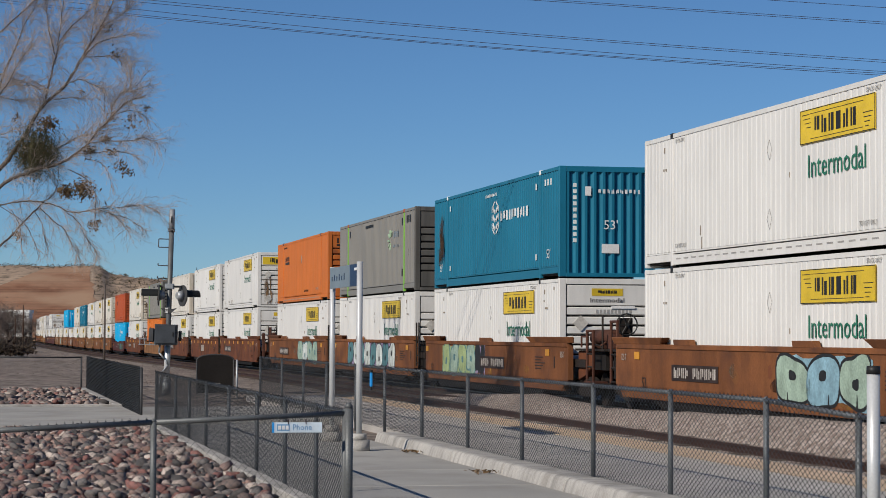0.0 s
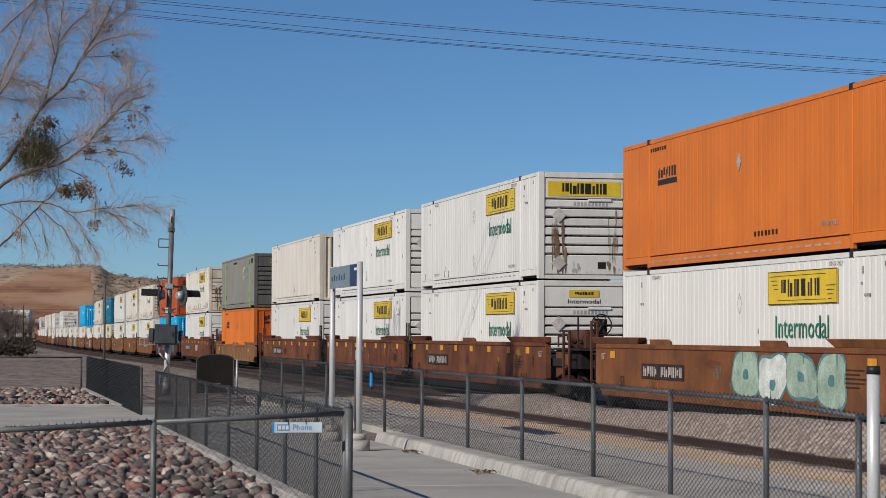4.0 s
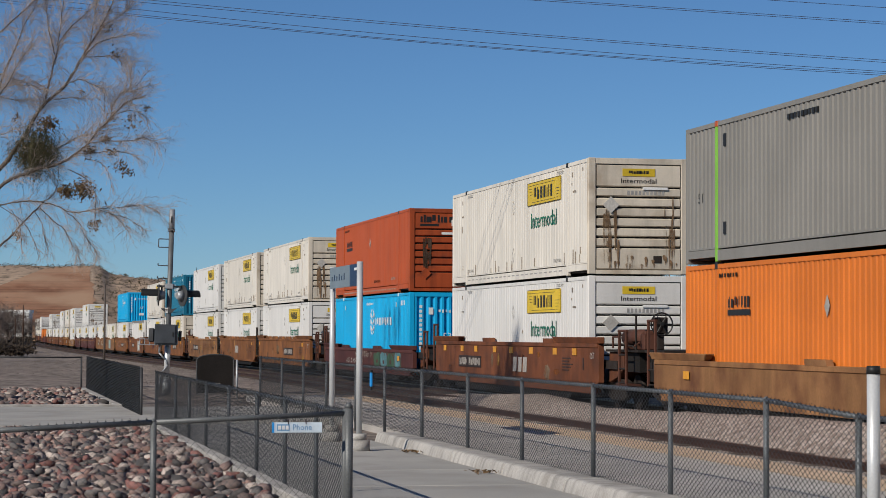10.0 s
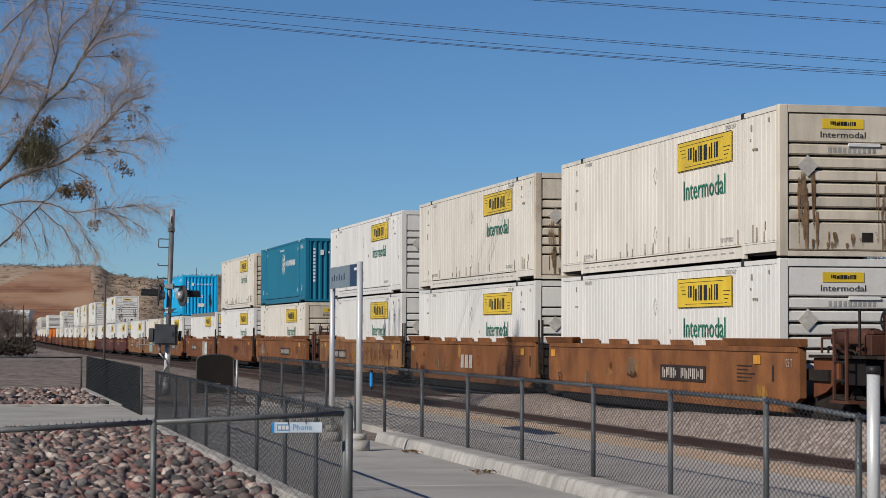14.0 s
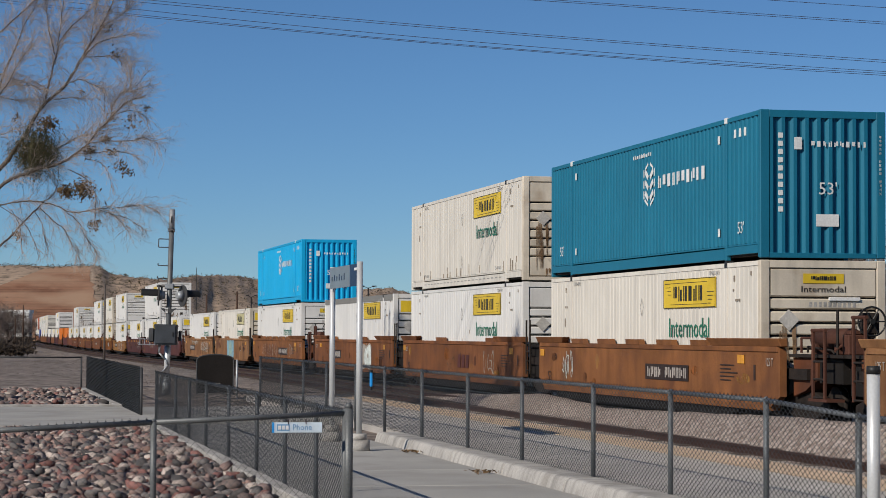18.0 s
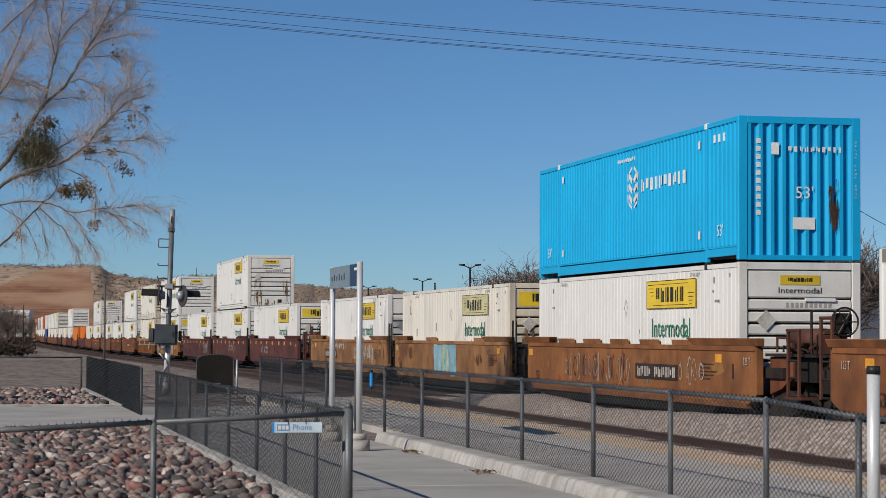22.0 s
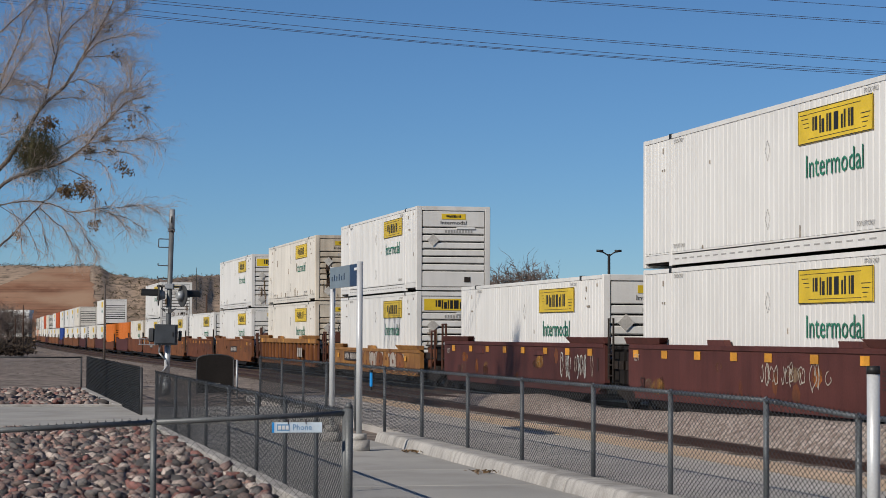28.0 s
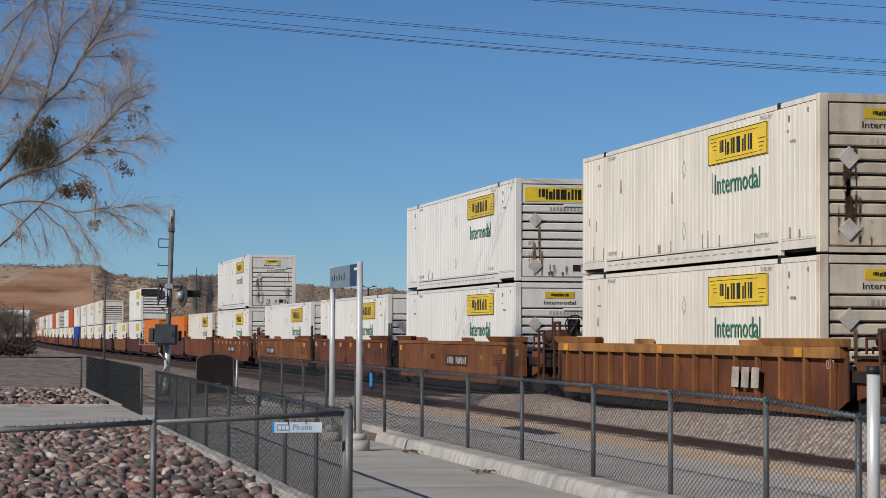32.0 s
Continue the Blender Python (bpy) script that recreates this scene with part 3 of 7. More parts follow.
            part("soot_streak", shared("schsoot", lambda: bmesh_of(lambda bm: (slivers(bm, 5, -0.85, -0.55, 0.7, 1.9, 20), slivers(bm, 6, 0.6, 0.95, 0.3, 2.0, 26)), "soot_streak", SOOT)), m, root, "black soot streaks", END_FACE)
            part("notice", shared("note3", lambda: bmesh_of(lambda bm: box(bm, 0.25, 0.5, -0.006, 0, 0.3, 0.55), "notice", M["decal"])), m, root, "white notice", END_FACE)
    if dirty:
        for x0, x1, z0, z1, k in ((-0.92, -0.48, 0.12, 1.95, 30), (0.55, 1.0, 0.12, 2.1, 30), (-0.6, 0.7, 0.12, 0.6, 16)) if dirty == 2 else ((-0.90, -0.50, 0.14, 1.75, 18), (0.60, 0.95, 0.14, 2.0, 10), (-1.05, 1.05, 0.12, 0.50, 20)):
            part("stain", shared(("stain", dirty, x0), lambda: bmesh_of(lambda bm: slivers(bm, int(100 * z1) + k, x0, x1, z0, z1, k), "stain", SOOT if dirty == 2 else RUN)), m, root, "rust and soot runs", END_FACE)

    # near side markings
    m = body_paint
    Y = -CW - 0.003
    near = pose(0, Y, 0)
    if style == "jb":
        if sign == "side":
            worn = paint == "cream" and seed == 1
            sg = part("sign_panel", shared(("js", worn) if worn else "js", lambda: bmesh_of(lambda bm: box(bm, 1.82, 5.38, -0.006, 0.004, 2.00, 2.63), "sign_panel", M["yellow_faded" if worn else "yellow"])), m, root, "sun-faded yellow sign panel" if worn else "yellow sign panel", near)
            def mark(bm):
                logo_bars(bm, 3, 2.55, 4.62, 2.15, 2.47, -0.007, 6, 0.66)
                for z in (2.075, 2.535):
                    box(bm, 2.35, 4.85, -0.010, -0.006, z, z + 0.010)
                for z in (2.004, 2.612):
                    box(bm, 1.83, 5.37, -0.010, -0.006, z, z + 0.014)
                for x in (1.83, 5.356):
                    box(bm, x, x + 0.014, -0.010, -0.006, 2.02, 2.61)
                for i in range(4):
                    box(bm, 1.92 + 0.08 * i, 2.30 + 0.03 * i, -0.010, -0.006, 2.53 - 0.08 * i, 2.542 - 0.08 * i)
                    box(bm, 4.85 + 0.03 * i, 5.28 - 0.06 * i, -0.010, -0.006, 2.32 - 0.08 * i, 2.334 - 0.08 * i)
            part("brand_mark", shared("jsb", lambda: bmesh_of(mark, "brand_mark", M["black"])), m, sg, "black bars and lines")
            if seed != 3:
                part("lettering", WORD, M["green"], root, "green lettering", near @ pose(3.58, -0.002, 1.56))
        part("lettering", TOPLIFT, M["faint"], root, "", near @ pose(5.05, 0.0, 0.42))
        part("lettering", TOPLIFT, M["faint"], root, "", near @ pose(-5.4, 0.0, 0.42))
        def scuffs(bm):
            r2 = random.Random(seed + (7 if paint == "cream" else 3))
            for i in range(18 if paint == "cream" else 4):
                x, z = r2.uniform(-7.6, 7.6), r2.choice((0.3, 0.3, 0.3, r2.uniform(0.3, 2.2)))
                h, w = (r2.uniform(0.12, 0.42), r2.uniform(0.02, 0.05)) if paint == "cream" else (r2.uniform(0.05, 0.26), r2.uniform(0.008, 0.022))
                prism(bm, [(x, z), (x + w, z), (x + w * 0.7, z + h), (x + w * 0.3, z + h)], -0.004, 0.02)
        part("scuff", shared(("scuff", paint, seed), lambda: bmesh_of(scuffs, "scuff", M["scuff"])), m, root, "grey-brown scuffs and rust runs", near)
    if style in ("jb", "plain"):
        part("lettering", STACK, M["faint"], root, "", near @ pose(5.3, 0.0, 2.70))
        part("lettering", STACK, M["faint"], root, "", near @ pose(-5.45, 0.0, 2.70))
        def dashes(bm):
            for i in range(22):
                a = -5.7 + i * 0.52
                box(bm, a, a + 0.3, -0.006, 0.0, 0.13, 0.16)
        part("dash_line", shared("dash", lambda: bmesh_of(dashes, "dash_line", M["faint"])), m, root, "row of worn grey dashes", near)
        for z in ((0.72, 2.05) if style == "jb" else (0.65,)):
            def dia(bm):
                for a in range(4):
                    p = [(0, -0.2), (0.13, 0), (0, 0.2), (-0.13, 0)]
                    rod(bm, (p[a][0], 0, p[a][1]), (p[(a + 1) % 4][0], 0, p[(a + 1) % 4][1]), 0.0042, 4)
            part("placard_holder", shared("sidedia", lambda: bmesh_of(dia, "placard_holder", M["faint"])), m, root, "diamond wire holder", near @ pose(0.15, 0, z))
        part("marking", shared("smallmarks", lambda: bmesh_of(lambda bm: [box(bm, x, x + 0.05, -0.002, 0.012, z, z + h) for x, z, h in ((6.5, 2.5, 0.12), (6.45, 2.3, 0.05), (6.6, 2.1, 0.05), (6.7, 2.1, 0.05), (6.8, 2.1, 0.05), (-6.6, 2.5, 0.12), (-6.65, 2.1, 0.05), (-6.5, 2.1, 0.05), (7.5, 2.6, 0.08))], "marking", M["scuff"])), m, root, "small grey marks", near)
    elif paint in ("teal", "blue", "navy"):
        def strip(bm, x0, z0, x1, z1, w):
            d = Vector((x1 - x0, z1 - z0)).normalized() * w
            prism(bm, [(x0 - d.y, z0 + d.x), (x0 + d.y, z0 - d.x), (x1 + d.y, z1 - d.x), (x1 - d.y, z1 + d.x)], 0.009, 0.013)
        def emblem(bm):
            for s in (-1, 1):
                for r in range(3):
                    z = 1.56 + 0.24 * r
                    strip(bm, 0.68 + s * 0.07, z, 0.68 + s * 0.30, z + 0.16, 0.058)
                    strip(bm, 0.68 + s * 0.40, z + 0.02, 0.68 + s * 0.40, z + 0.20, 0.030)
                strip(bm, 0.68 + s * 0.08, 2.36, 0.68 + s * 0.30, 2.24, 0.03)
                strip(bm, 0.68 + s * 0.08, 1.42, 0.68 + s * 0.34, 1.56, 0.03)
        part("brand_mark", shared("rob1", lambda: bmesh_of(emblem, "brand_mark", M["decal"])), m, root, "white hexagonal emblem", near)
        part("brand_mark", shared("rob2", lambda: bmesh_of(lambda bm: logo_bars(bm, 21, 1.35, 4.75, 1.76, 2.04, 0.013, 10, 0.62), "brand_mark", M["decal"])), m, root, "white brand bars", near)
        part("marking", shared("rob3", lambda: bmesh_of(lambda bm: logo_bars(bm, 2, -0.6, 0.9, 2.53, 2.62, 0.013, 9, 0.6), "marking", M["decal"])), m, root, "small white marks", near)
        if paint == "teal" and seed == 0:
            part("soot_streak", shared("tealsoot", lambda: bmesh_of(lambda bm: slivers(bm, 9, -7.45, -6.5, 0.7, 2.35, 60), "soot_streak", SOOT)), m, root, "dark soot smudge", near)
        for x in (-7.0, 6.9):
            part("size_mark", FEET, M["decal"], root, "white size lettering", near @ pose(x, 0.011, 0.62))
        part("marking", shared("rob4", lambda: bmesh_of(lambda bm: [box(bm, x, x + 0.13, 0.009, 0.013, z, z + 0.17) for x, z in ((-5.7, 0.5), (5.5, 0.5), (-5.7, 2.4), (5.5, 2.4), (6.5, 2.45), (6.8, 2.45), (7.1, 2.45))], "marking", M["decal"])), m, root, "small white marks", near)
    elif style == "cofc":
        part("brand_mark", shared("cofc1", lambda: bmesh_of(lambda bm: [rod(bm, (3.45 + 0.16 * math.cos(a), 0.02, 1.9 + 0.16 * math.sin(a)), (3.45 + 0.42 * math.cos(a), 0.0, 1.9 + 0.36 * math.sin(a)), 0.05, 5) for a in (1.0, 1.7, 2.5, 3.2, 3.9, 4.7)], "brand_mark", M["petal"])), m, root, "pale green petal mark", near)
        part("brand_mark", shared("cofc2", lambda: bmesh_of(lambda bm: (logo_bars(bm, 31, 3.9, 4.9, 1.92, 2.2, 0.02, 4), logo_bars(bm, 32, 3.8, 4.9, 1.62, 1.72, 0.02, 6)), "brand_mark", M["signblue"])), m, root, "blue brand bars", near)
        for x in (-7.1, 6.9):
            part("size_mark", FEET_DARK, M["black"], root, "", near @ pose(x, 0.03, 1.35))
        part("marking", shared("cofc3", lambda: bmesh_of(lambda bm: [box(bm, x, x + 0.16, 0, 0.03, z, z + 0.25) for x, z in ((-5.6, 0.55), (5.6, 0.55), (-5.6, 2.35), (5.6, 2.35), (6.5, 2.4), (6.8, 2.4), (7.1, 2.4))] + [box(bm, -1.9 + 0.18 * i, -1.78 + 0.18 * i, 0, 0.03, 2.55, 2.65) for i in range(9)], "marking", M["black"])), m, root, "small black marks", near)
    elif paint in ("orange", "red"):
        part("brand_mark", shared("sch2", lambda: bmesh_of(lambda bm: (logo_bars(bm, 41, -5.35, -4.0, 1.98, 2.20, 0.013, 7, 0.7), box(bm, -5.35, -4.0, 0.009, 0.013, 1.82, 1.94)), "brand_mark", M["black"])), m, root, "black brand bars", near)
        for z in (1.95,):
            part("placard_holder", shared("osd", lambda: bmesh_of(lambda bm: prism(bm, [(0, -0.2), (0.13, 0), (0, 0.2), (-0.13, 0)], 0.004, 0.014), "placard_holder", M["faint"])), m, root, "grey diamond placard", near @ pose(0.1, 0, z))
        part("lettering", TOPLIFT, M["black"], root, "", near @ pose(5.0, 0.0, 0.5))
        part("marking", shared("sch3", lambda: bmesh_of(lambda bm: [box(bm, -5.9 + 0.17 * i, -5.8 + 0.17 * i, 0.009, 0.013, 2.6, 2.68) for i in range(7)] + [box(bm, 1.0 + 0.2 * i, 1.1 + 0.2 * i, 0.009, 0.013, 0.42, 0.52) for i in range(7)], "marking", M["gap"])), m, root, "small dark marks", near)
        part("dash_line", shared("odash", lambda: bmesh_of(lambda bm: [box(bm, -5.8 + i * 0.48, -5.5 + i * 0.48, -0.006, 0.0, 0.11, 0.15) for i in range(24)], "dash_line", M["g_pale"])), m, root, "row of worn pale dashes", near)
    return root


M["scuff"] = material("scuffed_rust", (0.26, 0.225, 0.185), 0.8, 0, (30, 0.3), (3, 0.3), (25, 0.05))
SOOT = material("soot_stain", (0.069, 0.043, 0.029), 0.9, 0, (20, 0.3), (2, 0.3), (20, 0.1), patchy=(0.26, 0.48))
RUN = material("rust_run_stain", (0.206, 0.129, 0.073), 0.9, 0, (20, 0.3), (2, 0.3), (20, 0.1), patchy=(0.26, 0.52))

FADED = [material(n, c, 0.75, 0, (20, 0.2), (2, 0.3), (20, 0.1), patchy=(0.24, 0.60)) for n, c in (("old_yellow_paint", (0.30, 0.155, 0.04)), ("dark_rust_bloom", (0.055, 0.024, 0.014)), ("greyed_paint", (0.17, 0.115, 0.075)), ("orange_rust_bloom", (0.25, 0.085, 0.022)))]


# ---- articulated well cars ----
def graffiti(root, seed, x0, x1, z0, z1, ground, fill, line):
    """Spray-painted patch with fat unreadable strokes on the near wall."""
    rnd = random.Random(seed)
    y = -1.4455
    if ground:
        def patch(bm):
            n = 14
            top = [(x0 + (x1 - x0) * i / n, z1 - rnd.uniform(0, 0.12)) for i in range(n + 1)]
            low = [(x0 + (x1 - x0) * i / n, z0 + rnd.uniform(0, 0.15)) for i in range(n + 1)]
            for i in range(n):
                bm.faces.new([bm.verts.new((p[0], y, p[1])) for p in (low[i], low[i + 1], top[i + 1], top[i])])
        bm = bmesh.new()
        patch(bm)
        part("spray_patch", bm, M[ground], root, "faded spray-painted background")
    if ground is not None:
        k = max(2, round((x1 - x0) / 1.35))
        for i in range(k):
            w, h = (x1 - x0) / k * rnd.uniform(0.46, 0.56), (z1 - z0) * 0.5
            cx, cz = x0 + (i + 0.5) * (x1 - x0) / k, (z0 + z1) / 2 + rnd.uniform(-0.03, 0.05)
            waves = [(f, rnd.uniform(0, 6.28), rnd.uniform(0.06, 0.30) / f) for f in (2, 3, 5)]
            lean = rnd.uniform(-0.15, 0.15)

            def ring(grow, size=1.0, dx=0.0, dz=0.0):
                out = []
                for j in range(28):
                    a = 6.28319 * j / 28
                    c, s = math.cos(a), math.sin(a)
                    r = (abs(c) ** 3 + abs(s) ** 3) ** (-1 / 3) * (1 + sum(v * math.sin(f * a + p) for f, p, v in waves)) * size
                    z = cz + dz + (h * r + grow) * s
                    out.append((cx + dx + (w * r + grow) * c + lean * (z - cz), min(max(z, z0 - 0.03), z1 + 0.03)))
                return out
            hole = rnd.uniform(-0.25, 0.25) * h
            for mat, grow, size, dz, off in ((M[line], 0.0, 1.0, 0.0, 0.0012 + 0.0002 * i), (M[fill[i % len(fill)]], -0.07, 1.0, 0.0, 0.0032), (M[line], 0.0, 0.2, hole, 0.0042)):
                bm = bmesh.new()
                bm.faces.new([bm.verts.new((px, y - off, pz)) for px, pz in ring(grow, size, 0.0, dz)])
                part("spray_stroke", bm, mat, root, "spray-painted fat letter shape" if size == 1 else "")
            sx, up = cx + rnd.uniform(-0.4, 0.4) * w, rnd.choice((-1, 1))
            bm = bmesh.new()
            bm.faces.new([bm.verts.new((sx + q * 0.05, y - 0.0042, cz + up * h * z)) for q, z in ((-1, 1.0), (1, 1.0), (0.3, 0.45), (-0.3, 0.45))])
            part("spray_line", bm, M[line], root)
        return
    k = max(3, int((x1 - x0) / 0.24))
    for i in range(k):
        cx, w = x0 + (i + 0.5) * (x1 - x0) / k, (x1 - x0) / k * 0.62
        cx, w, tall = cx + rnd.uniform(-0.25, 0.25), w * rnd.uniform(0.8, 2.0), rnd.uniform(0.45, 1.0)
        pts, wd = [], []
        a0 = rnd.uniform(0, 6.28)
        for j in range(9):
            a = a0 + j * rnd.uniform(0.5, 0.8)
            pts.append(Vector((cx + w * 0.6 * math.cos(a) * rnd.uniform(0.5, 1.1), 0, (z0 + z1) / 2 + tall * (z1 - z0) * 0.46 * math.sin(a) * rnd.uniform(0.7, 1.05))))
            wd.append(rnd.uniform(0.009, 0.019))
        fine = []
        for j in range(8):
            p0, p1, p2, p3 = pts[max(j - 1, 0)], pts[j], pts[j + 1], pts[min(j + 2, 8)]
            for t in (0.0, 0.25, 0.5, 0.75):
                fine.append((0.5 * ((2 * p1) + (p2 - p0) * t + (2 * p0 - 5 * p1 + 4 * p2 - p3) * t * t + (3 * p1 - p0 - 3 * p2 + p3) * t ** 3), wd[j] + (wd[j + 1] - wd[j]) * t))
        n = len(fine)
        bm = bmesh.new()
        lo, hi = [], []
        for j, (c, w2) in enumerate(fine):
            d = (fine[min(j + 1, n - 1)][0] - fine[max(j - 1, 0)][0]).normalized()
            s = Vector((-d.z, 0, d.x)) * (w2 * (0.45 if j in (0, n - 1) else 1.0))
            for out, v in ((lo, c - s), (hi, c + s)):
                out.append(bm.verts.new((v.x, y - 0.0036 - 0.00005 * j, min(max(v.z, z0), z1 + 0.02))))
        for j in range(n - 1):
            bm.faces.new((lo[j], lo[j + 1], hi[j + 1], hi[j]))
        part("spray_stroke", bm, M[fill[i % len(fill)]], root, "spray-painted stroke")


def well_car(paint, kind, ends, seed, tags=None, plate=None):
    """One well unit. kind: plain, ribbed, low. ends: two letters for rear and front, c = coupled end, j = joint in a set."""
    rnd = random.Random(seed)
    m = M[paint]
    words = dict(rust="rusty brown", rustor="rusty orange-brown", brown="dull brown", maroon="dark maroon", ochre="faded ochre-yellow", tan="faded tan-brown")[paint]
    root = tagged(new("well_car"), words + (" ribbed" if kind == "ribbed" else " low-sided" if kind == "low" else "") + " steel well car carrying containers", "rail car", "well cars of the train")
    top = {"plain": 1.55, "ribbed": 1.56, "low": 1.22}[kind]
    xr = -9.9 if ends[0] == "c" else -8.75
    xf = 9.55 if ends[1] == "c" else 8.75
    yo = 1.44
    for s in (-1, 1):
        def wall(bm, s=s):
            y0, y1 = sorted((s * 1.31, s * (yo if kind != "ribbed" else 1.345)))
            out = [(xr, top - 0.05), (xr, 0.62), (xr + 0.5, 0.42), (xf - 0.5, 0.42), (xf, 0.62), (xf, top - 0.05), (xf - 0.1, top), (xr + 0.1, top)]
            prism(bm, out, y0, y1)
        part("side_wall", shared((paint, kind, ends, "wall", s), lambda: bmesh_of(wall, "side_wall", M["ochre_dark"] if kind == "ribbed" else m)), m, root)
        part("bottom_sill", shared((paint, kind, ends, "sill", s), lambda: bmesh_of(lambda bm: box(bm, xr + 0.6, xf - 0.6, *sorted((s * 1.20, s * (yo + 0.02))), 0.34, 0.44), "bottom_sill", M["rustor"] if kind == "ribbed" else m)), m, root)
        part("top_chord", shared((paint, kind, ends, "chord", s), lambda: bmesh_of(lambda bm: box(bm, xr + 0.1, xf - 0.1, *sorted((s * 1.335, s * (yo + 0.025))), top - (0.20 if kind == "ribbed" else 0.10), top + 0.01), "top_chord", m, 0.012)), m, root)
        if kind == "ribbed":
            for i in range(15):
                x = -9.0 + i * 1.285
                part("side_rib", shared((paint, "rib", s, i), lambda: bmesh_of(lambda bm: prism(bm, [(x - 0.045, 0.44), (x + 0.045, 0.44), (x + 0.045, 1.36), (x - 0.045, 1.36)], *sorted((s * 1.345, s * 1.46))), "side_rib", M["rustor"], 0.01)), m, root)
        for x0, x1, sl in ((xr - 0.1, -6.05, 0.35), (5.35, xf + 0.1, -0.35)):
            def wedge(bm, s=s):
                o = [(x0 + (0.3 if sl < 0 else 0), top), (x1 - (0.3 if sl > 0 else 0), top), (x1, top + 0.16), (x0, top + 0.16)]
                a, b = [[bm.verts.new((x, s * (yy + (0.07 if z > top and yy > 1.4 else 0.0)), z)) for x, z in o] for yy in (1.32, 1.46)]
                bm.faces.new(a)
                bm.faces.new(b[::-1])
                for q in range(4):
                    bm.faces.new((a[(q + 1) % 4], a[q], b[q], b[(q + 1) % 4]))
            part("guide_flange", shared((paint, kind, ends, "wedge", s, sl), lambda: bmesh_of(wedge, "guide_flange", m, 0.015)), m, root)
        for i in range(5):
            if paint == "rustor" or (seed + i) % 3 == 0:
                part("guide_lug", shared((paint, "lug", s, i), lambda: bmesh_of(lambda bm: prism(bm, [(-4.8 + 2.4 * i - 0.55, top), (-4.8 + 2.4 * i + 0.55, top), (-4.8 + 2.4 * i + 0.45, top + 0.12), (-4.8 + 2.4 * i - 0.6, top + 0.12)], *sorted((s * 1.33, s * 1.47))), "guide_lug", m)), m, root)
    part("well_floor", shared((ends, "wfloor"), lambda: bmesh_of(lambda bm: (box(bm, xr + 0.6, xf - 0.6, -1.3, 1.3, 0.26, 0.33), box(bm, xr - 0.9, xr + 1.3, -1.25, 1.25, 0.95, 1.15), box(bm, xf - 1.3, xf + 0.9, -1.25, 1.25, 0.95, 1.15)), "well_floor", M["steel"])), m, root)
    # belly coloured near-black to give the shade under the well
    part("underside", shared("belly", lambda: bmesh_of(lambda bm: prism(bm, [(-7.6, 0.40), (-6.4, 0.15), (6.4, 0.15), (7.6, 0.40)], -1.40, 1.40), "underside", M["gap"])), m, root, "well underside, near-black for the shade below the car")
    for e, x, d in ((ends[0], xr, -1), (ends[1], xf, 1)):
        if e == "j":
            # joint filled with near-black boxes in place of its shade
            part("end_recess", shared(("recess", d, ends), lambda: bmesh_of(lambda bm: (box(bm, *sorted((x, x + d * 0.90)), -1.22, 1.22, 0.62, 1.42), box(bm, *sorted((x, x + d * 0.88)), -1.30, 1.30, 1.425, 1.50)), "end_recess", M["gap"])), m, root, "articulated joint recess, filled near-black for its shade")
        else:
            part("coupler", shared(("coupler", d, ends), lambda: bmesh_of(lambda bm: (box(bm, *sorted((x + d * 0.5, x + d * 2.05)), -0.13, 0.13, 0.72, 0.98), box(bm, *sorted((x + d * 0.2, x + d * 0.9)), -1.1, 1.1, 0.98, 1.2)), "coupler", M["steel"])), m, root)
        if d == 1:
            part("capacity_mark", TONS, M["decal"], root, "white capacity lettering", pose(x - 0.55 if e == "c" else xr + 0.7, -1.456, 1.25))
    # rails, poles and ladders at the leading end
    def pole(bm, px, py, h):
        rod(bm, (px, py, 0.7), (px, py, h), 0.026, 6)
    if ends[1] == "j":
        for px in (8.95, 9.35):
            part("post", shared(("jp", px), lambda: bmesh_of(lambda bm: pole(bm, px, -1.40, 2.16), "post", M["steel"])), m, root, "upright steel post")
        for z in (0.8, 1.05, 1.3):
            part("rung", shared(("jl", z), lambda: bmesh_of(lambda bm: rod(bm, (8.95, -1.40, z), (9.35, -1.40, z), 0.018, 4), "rung", M["steel"])), m, root)
    else:
        pk = "endiron"
        for px in (11.05, 11.62):
            part("post", shared((pk, "cp", px), lambda: bmesh_of(lambda bm: rod(bm, (px, -1.36, 0.62), (px, -1.36, 1.86), 0.036, 6), "post", M[pk])), m, root, "upright end post")
        part("handrail", shared((pk, "hr"), lambda: bmesh_of(lambda bm: rod(bm, (11.0, -1.36, 1.86), (11.67, -1.36, 1.86), 0.036, 6), "handrail", M[pk])), m, root)
        for z in (0.65, 0.98, 1.30):
            part("rung", shared((pk, "ld", z), lambda: bmesh_of(lambda bm: rod(bm, (11.05, -1.36, z), (11.62, -1.36, z), 0.022, 5), "rung", M["steel"])), m, root)
        part("end_body", shared((paint, "ebody"), lambda: bmesh_of(lambda bm: prism(bm, [(9.56, 0.62), (10.2, 0.75), (10.75, 0.95), (10.75, 1.36), (9.56, 1.36)], -1.18, 1.18), "end_body", M["brown"], 0.02)), m, root, "set-back end body")
        part("end_platform", shared((pk, "ep"), lambda: bmesh_of(lambda bm: box(bm, 9.5, 12.2, -1.25, 1.25, 1.365, 1.42), "end_platform", M["steel"])), m, root)
        # near-black blocks paint in the shade between coupled cars
        part("draft_sill", shared("dsill", lambda: bmesh_of(lambda bm: (box(bm, 10.6, 12.6, -0.5, 0.5, 0.62, 1.1), box(bm, 10.76, 11.9, -1.12, 1.12, 0.9, 1.34)), "draft_sill", M["gap"])), m, root, "draft sill, near-black for the shade between cars")
